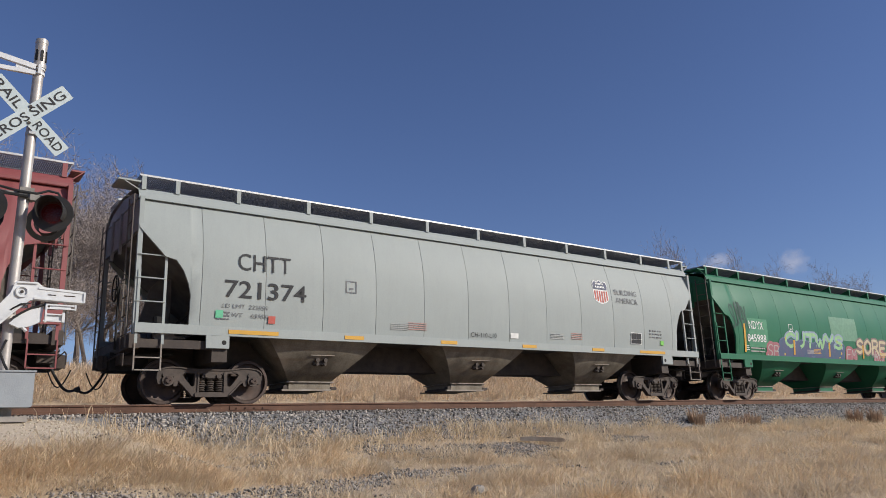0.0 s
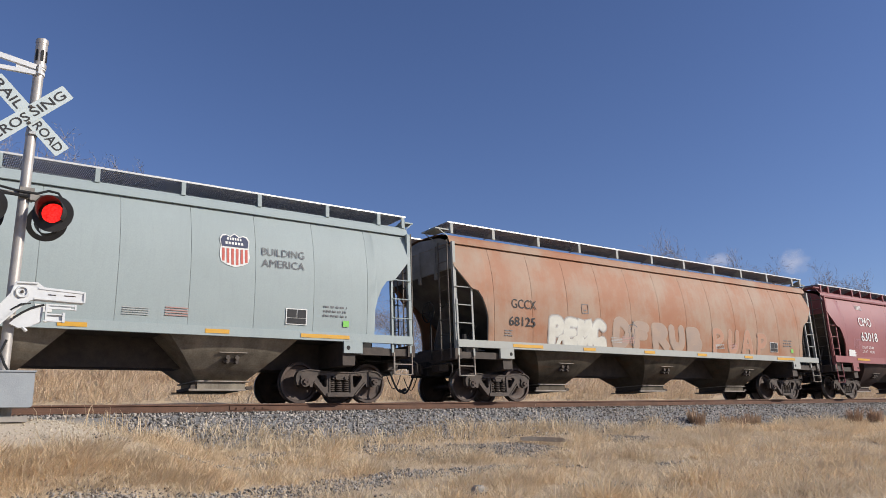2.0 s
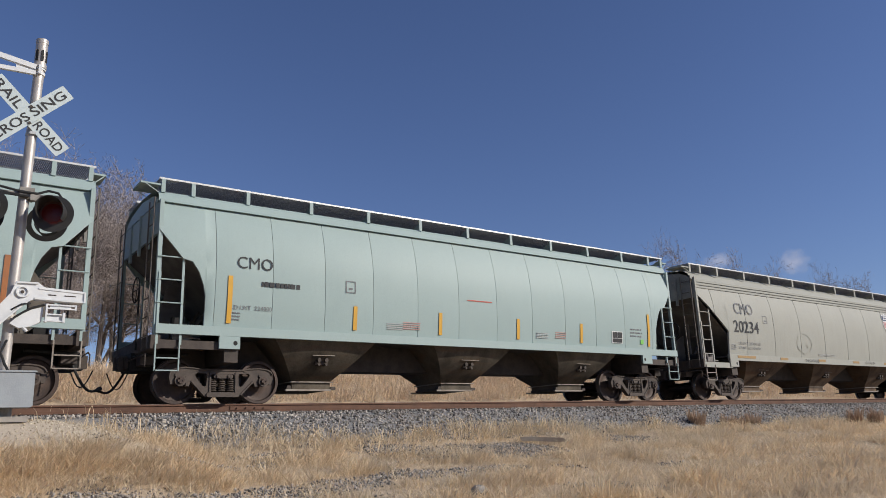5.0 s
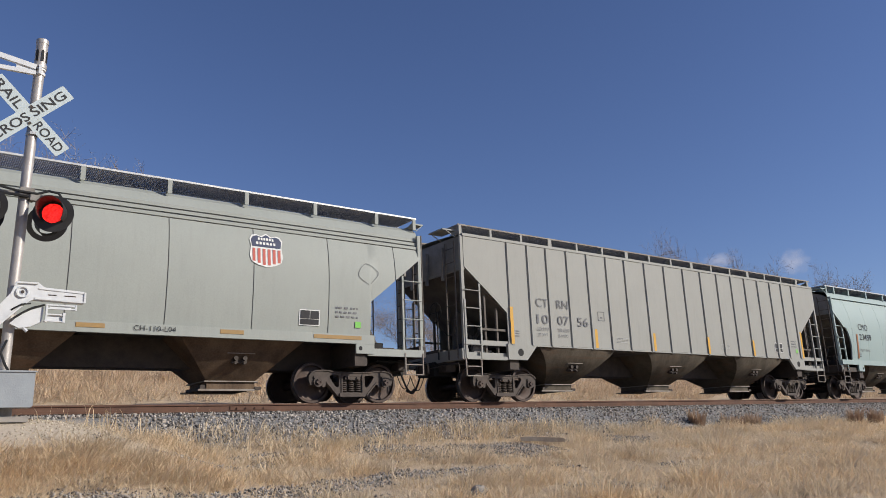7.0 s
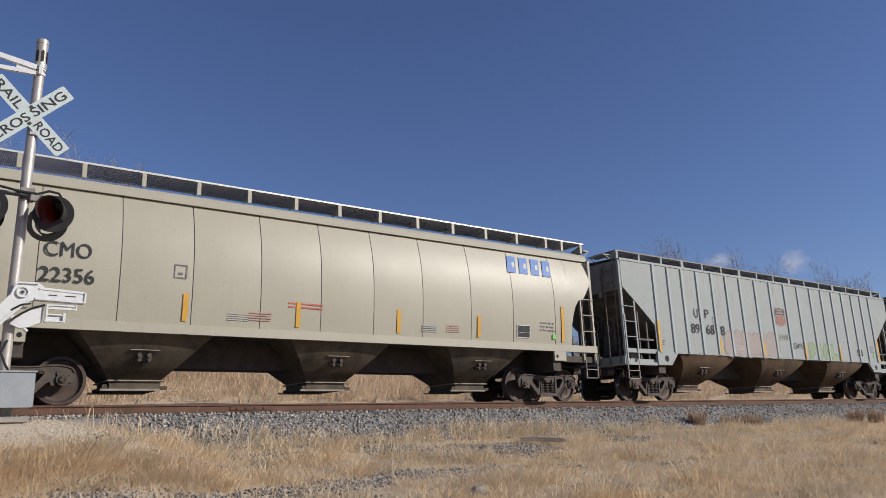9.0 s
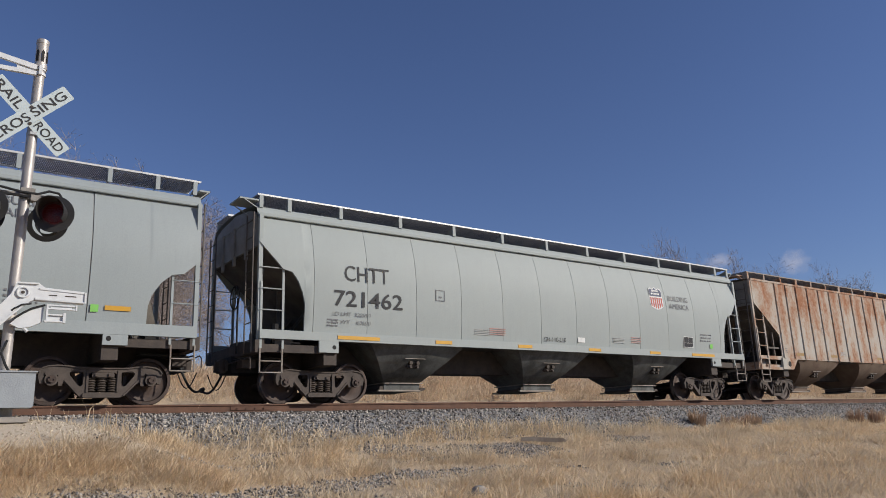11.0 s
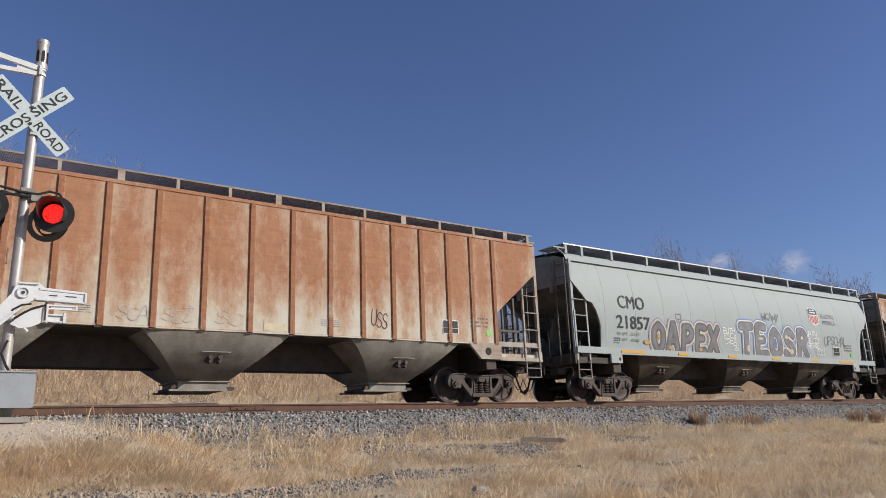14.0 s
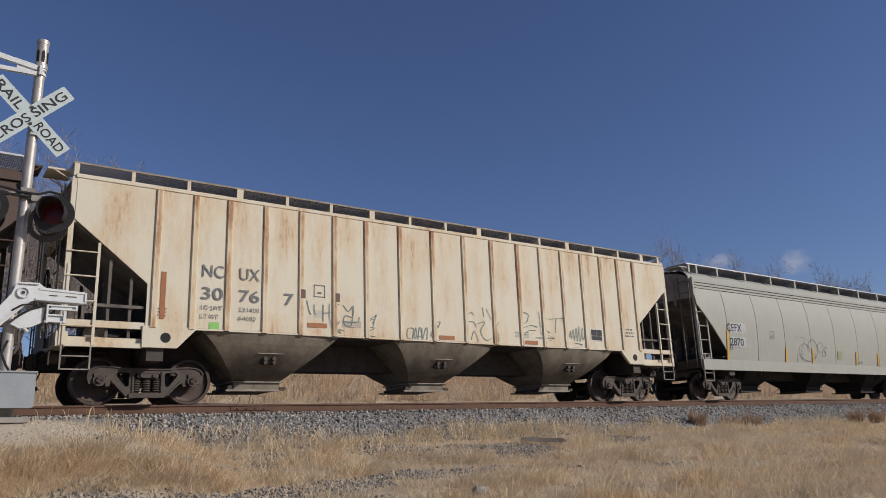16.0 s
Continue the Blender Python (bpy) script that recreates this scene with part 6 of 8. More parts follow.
def build_train():
    for k, spec in enumerate(CARS):
        spec["seed"] = 40 + k
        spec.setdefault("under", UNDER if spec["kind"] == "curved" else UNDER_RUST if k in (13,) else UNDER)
        STRETCH[0] = HALF[k] / 8.85
        car, face = (ribbed_car if spec["kind"] == "ribbed" else curved_car)(spec)
        CAR_OBJECTS.append(car)
        car.location = (CENTRES[k], YC, 0)
        rng = random.Random(100 + k)
        if k == 0:
            part("paint_patch", plate_on(Geo(), -7.0, -5.75, 1.80, 2.82, face, 0.004), plain("faded_green_patch", (0.08, 0.27, 0.15)), car, "faded green patch")
            letters(car, "NDYX", -6.80, 2.44, 0.90, 0.28, face, INKWHITE)
            letters(car, "845988", -6.95, 1.98, 1.18, 0.27, face, INKWHITE)
            part("small_print", bars(Geo(), -6.9, 1.60, 0.9, 0.22, 2, lambda z: face(z) + 0.012, rng, 0.8), INKDULL, car, "tiny stencilled lines")
            murk = plain("dark_blue_spray", (0.05, 0.10, 0.16), (0.10, 0.09, 0.17), 3.0)
            sprayed(car, "SUEMZES", -5.0, -0.2, 1.58, 2.0, 0.34, ((0.10, plain("dull_violet_spray", (0.12, 0.15, 0.24)), "graffiti", "dark blue sprayed shadow"), (0.0, murk, "graffiti_fill", "sprayed fill")), face, 2, "dark blue sprayed shadow")
            sprayed(car, "CUTWYS", -4.6, -0.2, 1.92, 2.40, 0.13, ((0.13, plain("lilac_spray", (0.28, 0.34, 0.44)), "graffiti", "pale mint graffiti with lilac edge"), (0.0, plain("mint_spray", (0.30, 0.52, 0.26)), "graffiti_fill", "mint sprayed fill")), face, 3, "pale mint graffiti")
            rose, straw = plain("rose_spray", (0.38, 0.15, 0.17)), plain("straw_mark_spray", (0.55, 0.40, 0.08))
            for x, a in ((-5.45, "SB"), (0.45, "EM"), (2.9, "RO")):
                sprayed(car, a, x - 0.42, x + 0.42, 1.50, 1.92, 0.16, ((0.10, rose, "graffiti", "rose sprayed tag"), (-0.12, INKDULL, "graffiti_line", "white sprayed line")), face, 5, "rose sprayed tag")
            drawn(car, [([(0.05, 0.0), (0.07, 1.0)], 0), ([(0.93, 0.0), (0.90, 1.0)], 0), ([(0.96, 0.2), (0.97, 0.8)], 0)], -4.9, -0.2, 1.6, 2.2, straw, face, 0.09, "straw yellow sprayed bars")
            sprayed(car, "SORE", 0.9, 3.6, 1.85, 2.38, 0.12, ((0.13, plain("brick_spray", (0.22, 0.17, 0.16)), "graffiti", "sand and brick graffiti"), (0.0, plain("sand_spray", (0.55, 0.46, 0.30)), "graffiti_fill", "sand sprayed fill")), face, 7, "sand and brick graffiti")
            pen(car, "SUNAX", -8.0, -7.0, 2.5, 3.3, plain("dark_green_spray", (0.03, 0.08, 0.06)), face, 8, 0.05, lean=-0.6)
            part("paint_patch", plate_on(Geo(), -1.07, 1.12, 2.28, 3.22, face, 0.004), plain("pale_green_patch", (0.15, 0.30, 0.20)), car, "pale green patch")
        elif k in (1, 4, 14):
            num = {1: "721374", 4: "720881", 14: "721462"}[k]
            letters(car, "CHTT", -6.85, 2.74, 1.20, 0.37, face, INK)
            letters(car, num, -7.12, 2.14, 1.85, 0.37, face, INK)
            letters(car, "LD LMT  222900", -7.15, 1.92, 1.0, 0.085, face, INKGREY, "small stencilled weight")
            letters(car, "LT WT    63100", -7.15, 1.74, 1.0, 0.085, face, INKGREY, "small stencilled weight")
            letters(car, "CH-110-L10", -0.62, 1.60, 0.85, 0.12, face, INK, "small stencilled code")
            part("white_placard", plate_on(Geo(), 0.72, 1.0, 1.62, 1.76, face, 0.006), INKWHITE, car, "small white metal placard")
            emblem(car, 4.36, 3.17, 0.66, 0.76, face)
            letters(car, "BUILDING", 4.98, 3.13, 1.0, 0.17, face, INKGREY, "stencilled slogan")
            letters(car, "AMERICA", 4.98, 2.87, 1.0, 0.17, face, INKGREY, "stencilled slogan")
            if k == 4:
                box4 = lambda x0, x1, a, b: ([(x0, a), (x0, b), (x1, b), (x1, a), (x0, a)], 0)
                drawn(car, [([(0.0, 0.55), (0.04, 1.0), (0.14, 1.0), (0.14, 0.58), (0.25, 0.58)], 0), box4(0.16, 0.26, 0.60, 0.92), ([(0.24, 0.58), (0.23, 1.03), (0.41, 1.03), (0.41, 0.9)], 0), ([(0.33, 0.08), (0.33, 0.75)], 0),
                            ([(0.0, 0.30), (0.06, 0.45), (0.16, 0.50), (0.23, 0.46)], 1), ([(0.02, 0.2), (0.0, 0.32), (0.03, 0.05), (0.12, -0.02), (0.24, 0.12), (0.24, 0.46)], 1), ([(0.10, 0.28), (0.16, 0.32), (0.22, 0.22)], 1),
                            box4(0.38, 0.48, 0.55, 0.90), ([(0.42, 0.98), (0.58, 0.98), (0.58, 0.52)], 0), box4(0.58, 0.68, 0.50, 0.88), ([(0.33, 0.1), (0.40, 0.0), (0.46, 0.0), (0.50, 0.25), (0.46, 0.48), (0.40, 0.50)], 1),
                            ([(0.52, 0.05), (0.62, 0.0), (0.70, 0.10), (0.70, 0.40), (0.62, 0.50)], 1), ([(0.50, 0.28), (0.56, 0.32), (0.64, 0.26)], 1), ([(0.66, 1.0), (0.80, 1.0), (0.80, 0.9)], 0), box4(0.79, 0.90, 0.52, 0.90), ([(0.84, 0.62), (0.84, 0.78)], 0),
                            ([(0.74, 0.5), (0.90, 0.5), (0.95, 0.36), (0.88, 0.24), (0.80, 0.24)], 1), ([(0.84, 0.24), (1.0, 0.08), (0.99, -0.05)], 0), ([(0.76, 0.0), (0.84, 0.08), (0.86, 0.2)], 1)],
                      -5.30, -2.42, 1.44, 2.44, INK, face, 0.024, "black outline graffiti of blocks and loops")
                drawn(car, [([(0.0, 1.0), (0.02, 0.6), (0.0, 0.3), (0.04, 0.0)], 0), ([(0.03, 0.7), (0.05, 0.2)], 0)], -5.42, -4.4, 1.45, 2.4, INK, face, 0.07, "thick black sprayed strokes")
                blots(car, [(-2.98, 1.80, 0.10, 0.10)], INK, face, "black sprayed dot")
                drawn(car, [([(0.0, 0.5), (0.5, 1.0), (1.0, 0.6), (0.6, 0.0), (0.2, 0.1)], 1)], -2.45, -2.1, 1.75, 2.1, INK, face, 0.03, "black looped scrawl")
                pen(car, "SSA", -6.16, -5.65, 1.85, 2.05, INK, face, 4, 0.02)
                pen(car, "PNSR", -1.95, -1.3, 1.86, 2.24, INK, face, 6, 0.02)
                drawn(car, [([(0.0, 0.0), (0.0, 1.0)], 0), ([(1.0, 0.0), (1.0, 1.0)], 0)], -0.5, -0.25, 1.9, 2.12, INK, face, 0.03, "two short black bars")
        elif k == 2:
            letters(car, "CMO", -6.14, 2.96, 1.10, 0.38, face, INKWHITE)
            letters(car, "63018", -6.13, 2.33, 1.42, 0.38, face, INKWHITE)
            letters(car, "LD LMT  226400", -6.14, 2.02, 1.0, 0.10, face, INKWHITE, "small stencilled weight")
            letters(car, "LT WT    61600", -6.14, 1.84, 1.0, 0.10, face, INKWHITE, "small stencilled weight")
            part("small_print", bars(Geo(), -6.2, 3.67, 0.52, 0.22, 4, face, rng, 0.95), INKWHITE, car)
            part("white_placard", plate_on(Geo(), -7.62, -7.1, 1.67, 1.93, face, 0.02), INKWHITE, car, "white metal placard")
            scrawl = [([(0.02, 0.85), (0.05, 0.72), (0.08, 0.85)], 0), ([(0.05, 0.92), (0.1, 0.72), (0.2, 0.80)], 0), ([(0.0, 0.28), (0.22, 0.82), (0.24, 0.30), (0.27, 0.62), (0.30, 0.34)], 0), ([(0.30, 1.0), (0.26, 0.55), (0.30, 0.30), (0.38, 0.45), (0.33, 0.62)], 1), ([(0.25, 0.92), (0.36, 0.88)], 0),
                      ([(0.38, 0.62), (0.48, 0.70), (0.42, 0.36), (0.40, 0.30), (0.50, 0.40), (0.51, 0.70)], 1), ([(0.55, 0.88), (0.62, 0.78), (0.57, 0.34)], 0), ([(0.60, 0.84), (0.72, 0.92)], 0), ([(0.70, 1.0), (0.66, 0.35), (0.76, 0.40)], 0), ([(0.74, 0.5), (0.82, 0.66), (0.80, 0.36), (0.74, 0.42)], 1), ([(0.82, 0.80), (0.92, 0.72), (0.84, 0.52), (0.99, 0.36), (0.80, 0.30)], 1),
                      ([(0.0, 0.28), (0.3, 0.38), (0.6, 0.30), (1.0, 0.48)], 1), ([(0.78, 0.14), (1.0, 0.2), (0.80, 0.0), (0.98, 0.10)], 0), ([(0.21, 0.26), (0.24, 0.10)], 0), ([(0.55, 0.30), (0.68, 0.12)], 0)]
            drawn(car, [([(x + 0.012, z + 0.03) for x, z in c], f) for c, f in scrawl], -1.1, 0.88, 1.80, 2.37, plain("dim_violet_spray", (0.30, 0.20, 0.36)), face, 0.034, "violet shadow of a sprayed tag")
            drawn(car, scrawl, -1.1, 0.88, 1.80, 2.37, plain("washed_white_spray", (0.50, 0.42, 0.46), (0.40, 0.31, 0.36), 7.0), lambda z: face(z) + 0.010, 0.022, "washed white sprayed tag", "graffiti_line")
            drawn(car, [([(0.16, 0.95), (0.08, 0.80), (0.18, 0.55), (0.10, 0.30), (0.0, 0.25)], 1), ([(0.02, 0.35), (0.18, 0.3), (0.30, 0.55), (0.24, 0.75), (0.22, 0.2)], 1), ([(0.34, 0.7), (0.30, 0.45), (0.40, 0.4), (0.42, 0.7), (0.44, 0.38)], 1), ([(0.50, 0.65), (0.50, 0.35), (0.56, 0.62), (0.60, 0.36), (0.66, 0.62)], 1), ([(0.70, 0.6), (0.68, 0.4), (0.78, 0.4), (0.80, 0.62), (0.72, 0.62)], 1), ([(0.84, 0.7), (1.0, 0.62), (0.9, 0.4)], 1)],
                  2.52, 5.0, 1.80, 2.26, plain("pale_violet_spray", (0.31, 0.17, 0.30), (0.36, 0.14, 0.19), 5.0), face, 0.045, "faint violet sprayed tag")
            pen(car, "NSUX", 5.42, 6.05, 1.77, 2.02, INKDULL, face, 16, 0.016, "thin white pen scrawl")
            part("repair_plate", plate_on(Geo(), 7.11, 7.45, 1.70, 1.93, face, 0.012), GREY15, car, "pale blue-grey repair patch")
            part("small_print", bars(Geo(), -0.55, 1.80, 1.05, 0.07, 1, face, rng, 0.9), INKWHITE, car)
            pen(car, "ASKE", -7.1, -6.5, 1.95, 2.35, plain("faint_rose_pen", (0.40, 0.20, 0.22)), face, 15, 0.018)
            for x in (-2.46, 1.54):
                letters(car, "WARNING", x + 0.2, 2.19, 0.52, 0.075, face, YELLOW, "yellow stencilled warning")
                part("yellow_print", bars(Geo(), x, 1.80, 0.9, 0.34, 5, face, rng, 0.95), YELLOW, car, "yellow stencilled lines")
        elif k == 3:
            letters(car, "GCCX", -6.92, 2.44, 0.90, 0.25, face, INK)
            letters(car, "68125", -7.02, 1.96, 0.95, 0.25, face, INK)
            chalk = plain("chalk_white_spray", (0.60, 0.59, 0.52), (0.48, 0.46, 0.40), 2.5)
            sprayed(car, "PEMC", -5.62, -3.30, 1.60, 2.20, 0.22, ((0.13, plain("dull_grey_spray", (0.25, 0.23, 0.21), (0.36, 0.30, 0.26)), "graffiti", "bulky white graffiti"), (0.06, plain("cool_white_spray", (0.50, 0.49, 0.46)), "graffiti_rim", "pale rim"), (0.0, chalk, "graffiti_fill", "white sprayed fill")), face, 21, "bulky white graffiti", 0.05, 0.04, 0.72)
            drawn(car, [([(0.0, 0.0), (0.06, 0.9), (0.2, 1.0), (0.28, 0.1)], 1), ([(0.26, 0.0), (0.36, 0.9), (0.5, 1.0), (0.56, 0.1)], 1), ([(0.52, 0.0), (0.6, 0.9), (0.74, 1.0), (0.8, 0.1)], 1), ([(0.78, 0.0), (0.84, 0.9), (0.96, 1.0), (1.0, 0.0)], 1)],
                  -5.3, -3.3, 1.40, 1.72, chalk, face, 0.15, "white sprayed feet of the letters")
            washed = plain("washed_spray", (0.30, 0.235, 0.195), (0.38, 0.27, 0.20), 2.0)
            faint = plain("washed_pale_spray", (0.40, 0.30, 0.225))
            sprayed(car, "DFRUB", -3.0, 1.45, 1.62, 2.22, 0.26, ((0.05, faint, "graffiti", "washed-out grey graffiti"), (0.0, washed, "graffiti_fill", "washed-out grey fill")), face, 23, "washed-out grey graffiti", 0.0, 0.04, 0.70)
            drawn(car, [([(0.0, 0.6), (0.15, 1.0), (0.8, 1.0), (1.0, 0.9)], 1), ([(0.3, 0.9), (0.1, 0.5), (0.2, 0.1), (0.5, 0.0), (0.7, 0.3), (0.7, 0.8)], 1), ([(0.35, 0.3), (0.5, 0.6), (0.5, 0.3)], 1), ([(0.5, 1.0), (0.6, 1.2), (0.7, 1.0)], 1)],
                  -2.25, -1.85, 1.62, 2.22, INKGREY, face, 0.022, "thin black sketched loops")
            sprayed(car, "PUAP", 1.9, 5.45, 1.55, 2.22, 0.20, ((0.03, faint, "graffiti", "washed-out pink graffiti"), (-0.015, plain("washed_pink_spray", (0.42, 0.23, 0.155), (0.36, 0.20, 0.13), 2.0), "graffiti_fill", "washed-out pink fill")), face, 24, "washed-out pink graffiti", 0.1, 0.05, 0.6)
        elif k in (5, 15):
            up = 0.0 if k == 5 else 0.42
            letters(car, "UP", -5.72 if k == 5 else -5.55, 3.02 if k == 5 else 3.38, 0.62, 0.34 if k == 5 else 0.40, face, INK)
            letters(car, {5: "92856", 15: "99216"}[k], -5.78 if k == 5 else -5.91, 2.32 + up, 1.42 if k == 5 else 1.66, 0.37, face, INK)
            letters(car, "LD LMT  226000" if k == 5 else "LD LMT  226100", -5.75 if k == 5 else -6.32, 2.06 if k == 5 else 1.85, 0.95, 0.085, face, INKGREY, "small stencilled weight")
            letters(car, "LT WT   60000" if k == 5 else "LT WT    59900", -5.75 if k == 5 else -6.32, 1.86 if k == 5 else 1.69, 0.95, 0.085, face, INKGREY, "small stencilled weight")
            if k == 5:
                letters(car, "CH-110-06", -0.85, 1.91, 0.72, 0.12, face, INK, "small stencilled code")
                for x, w in ((-2.56, 0.58), (1.86, 0.6)):
                    part("paint_patch", plate_on(Geo(), x, x + w, 1.93, 2.19, face, 0.003), plain("tan_print_ground", (0.44, 0.38, 0.29), (0.37, 0.31, 0.23), 5.0), car, "tan patch under fine print")
                g = Geo()
                bars(g, 0.0, 1.89, 0.75, 0.29, 3, face, random.Random(5), 0.85)
                tagged(part("small_print", g, INKGREY, car, "three stencilled lines"), kind="stuff")
                part("sticker", plate_on(Geo(), 4.68, 4.94, 2.33, 2.45, face, 0.014), GREENTAG, car, "green service sticker")
            ex, ez = (5.48, 3.06) if k == 5 else (4.30, 3.36)
            emblem(car, ex, ez, 0.74, 0.74, face)
            letters(car, "BUILDING", ex + 0.45 if k == 5 else 4.70, ez + (0.10 if k == 5 else 0.22), 1.03, 0.17, face, INKGREY, "stencilled slogan")
            letters(car, "AMERICA", ex + 0.45 if k == 5 else 4.72, ez - (0.16 if k == 5 else 0.03), 1.03, 0.17, face, INKGREY, "stencilled slogan")
        elif k in (6, 10):
            letters(car, "CMO", -6.87, 2.93, 1.14, 0.40, face, INKGREY)
            letters(car, {6: "20234", 10: "20249"}[k], -7.03, 2.27, 1.54, 0.42, face, INK)
            letters(car, "LD LMT  223900 LD", -6.8, 1.86, 1.35, 0.085, face, INKGREY, "small stencilled weight")
            letters(car, "LT WT   62100 NEW", -6.8, 1.70, 1.35, 0.085, face, INKGREY, "small stencilled weight")
            letters(car, "CH-110-L04", 2.12, 1.36, 0.8, 0.10, lambda z: 1.59, INK, "small stencilled code")
            letters(car, "THROUGH SILL", -2.6, 1.34, 1.0, 0.10, lambda z: 1.59, INK, "small stencilled words")
            emblem(car, 4.76, 3.25, 0.76, 0.78, face)
            if k == 6:
                drawn(car, [([(0.5, 0.0), (0.05, 0.3), (0.1, 0.85), (0.6, 1.0), (0.95, 0.6), (0.8, 0.15), (0.4, 0.02)], 1), ([(0.3, 0.35), (0.55, 0.5), (0.7, 0.35)], 1)], -3.0, -1.9, 1.65, 2.4, plain("chalk_grey", (0.36, 0.36, 0.31)), face, 0.03, "chalky round scrawl")
                part("small_print", bars(Geo(), -1.5, 1.60, 1.3, 0.10, 2, face, rng, 0.9), FADEDPRINT, car)
            else:
                dim = plain("chalk_pen", (0.52, 0.53, 0.50))
                for words, x0, x1, z0, z1 in (("BUSTER", -7.3, -6.75, 2.06, 2.16), ("BEEFER", -7.3, -6.75, 1.93, 2.03), ("BIMBO", -6.45, -6.0, 2.08, 2.18), ("ONLY", -4.35, -3.85, 2.0, 2.12), ("BOOST", -4.4, -3.8, 1.84, 1.95), ("EWE", -4.2, -3.8, 1.68, 1.80)):
                    pen(car, words, x0, x1, z0, z1, dim, face, 7, 0.012, "faint chalk writing", 0.05)
                pen(car, "SKNT", -2.9, -2.2, 1.62, 1.76, INKGREY, face, 8, 0.014)
                drawn(car, [([(0.5, 0.0), (0.05, 0.4), (0.4, 1.0), (0.95, 0.6), (0.6, 0.05)], 1)], 7.0, 7.6, 2.7, 3.2, INKGREY, face, 0.014, "thin round pen mark", "graffiti_tag")
        elif k in (7, 8):
            letters(car, "CMO", -6.5, 2.78, 0.8, 0.26, face, INK)
            letters(car, "23459" if k == 8 else "23460", -6.5, 2.36, 1.0, 0.26, face, INK) if k == 8 else part("number_bars", bars(Geo(), -6.5, 2.36, 1.0, 0.26, 1, face, rng), INK, car)
            letters(car, "LD LMT  224000", -6.6, 1.90, 0.9, 0.09, face, INKGREY, "small stencilled weight")
            part("red_print", bars(Geo(), -0.4, 2.5, 0.9, 0.07, 1, face, rng, 0.95), INKRED, car, "red stencilled line")
        elif k == 9:
            split_letters(car, [(2.54, 0.24, ["CT", "RN"]), (2.07, 0.26, ["10", "07", "56"])], face, INKGREY)
            split_letters(car, [(1.88, 0.09, ["LD LMT", "221600"]), (1.72, 0.09, ["LT WT", "64400"])], face, INKGREY)
        elif k == 11:
            split_letters(car, [(2.67, 0.30, [" U", "P"]), (2.13, 0.33, ["89", "68", "8"])], face, INK, x0=-5.48, pitch=0.815)
            worn_dark, worn_red, worn_rose = plain("worn_dark_print", (0.07, 0.06, 0.055), (0.12, 0.10, 0.09)), plain("worn_brick_print", (0.26, 0.10, 0.085), (0.32, 0.16, 0.13)), plain("worn_rose_print", (0.36, 0.23, 0.20), (0.30, 0.17, 0.15))
            emblem(car, 0.02, 3.0, 0.72, 0.74, face, worn_rose, worn_dark, worn_red)
            peach = plain("peach_spray", (0.335, 0.285, 0.262), (0.29, 0.255, 0.24), 1.6)
            sprayed(car, "SUNOD", -3.7, -0.35, 1.62, 2.14, 0.36, ((0.10, plain("faint_rose_spray", (0.27, 0.205, 0.195), (0.30, 0.265, 0.25), 2.0), "graffiti", "faded rose and orange graffiti"), (0.0, peach, "graffiti_fill", "peach sprayed fill")), face, 41, "faded rose graffiti", 0.0, 0.05, 0.75)
            sprayed(car, "UO", -3.6, -2.2, 1.86, 2.16, 0.16, ((0.0, plain("orange_spray", (0.40, 0.22, 0.12), (0.36, 0.25, 0.17), 2.0), "graffiti", "faded orange sprayed patch"),), face, 40, "faded orange sprayed patch")
            olive = plain("olive_spray", (0.16, 0.22, 0.12))
            sprayed(car, "PIOL", 1.75, 3.95, 1.58, 1.99, 0.23, ((0.05, olive, "graffiti", "faded green graffiti with dark edge"), (0.0, plain("pale_olive_spray", (0.27, 0.33, 0.20), (0.22, 0.28, 0.17), 3.0), "graffiti_fill", "green sprayed fill")), face, 43, "faded green graffiti", 0.0, 0.05, 0.66)
            pen(car, "KEWPIE", 0.62, 1.40, 1.86, 2.04, INK, face, 44, 0.026, "black pen tag", 0.05)
            pen(car, "HEMAN", -0.25, 0.36, 2.12, 2.32, plain("dull_olive_pen", (0.25, 0.26, 0.20)), face, 45, 0.024, "faint olive tag", 0.1)
        elif k == 12:
            letters(car, "CMO", -6.31, 2.66, 0.80, 0.29, lambda z: face(z) + 0.012, INK)
            letters(car, "22356", -6.37, 2.18, 0.94, 0.28, lambda z: face(z) + 0.012, INK)
            for i, x in enumerate((5.32, 5.79, 6.26, 6.73)):
                w = 0.42
                g = Geo().add([(x, -face(3.44) - 0.022, 3.44), (x + w * 0.8, -face(3.44) - 0.022, 3.44), (x + w * 0.9, -face(3.70) - 0.024, 3.70), (x + w, -face(3.93) - 0.024, 3.93), (x + 0.1, -face(3.93) - 0.024, 3.93), (x + 0.05, -face(3.70) - 0.024, 3.70)], [(0, 1, 2, 5), (5, 2, 3, 4)])
                m = part("brand_block", g, LOGOBLUE, car, "bright blue logo block")
                part("brand_notch", Geo().add([(x + 0.2, -face(3.60) - 0.028, 3.60), (x + 0.3, -face(3.60) - 0.028, 3.60), (x + 0.33, -face(3.76) - 0.028, 3.76), (x + 0.23, -face(3.76) - 0.028, 3.76)], [(0, 1, 2, 3)]), CREAM, m)
            part("red_print", bars(Geo(), -1.6, 2.0, 0.9, 0.16, 2, face, rng, 0.95), INKRED, car, "red stencilled lines")
        elif k == 16:
            for i in range(2):
                part("dark_panel", plate_on(Geo(), -6.345 + 0.785 * i, -5.735 + 0.785 * i, 2.05, 2.88, face, 0.008), plain("dark_slate_paint", (0.10, 0.115, 0.12), (0.16, 0.16, 0.16)), car, "faded black panel")
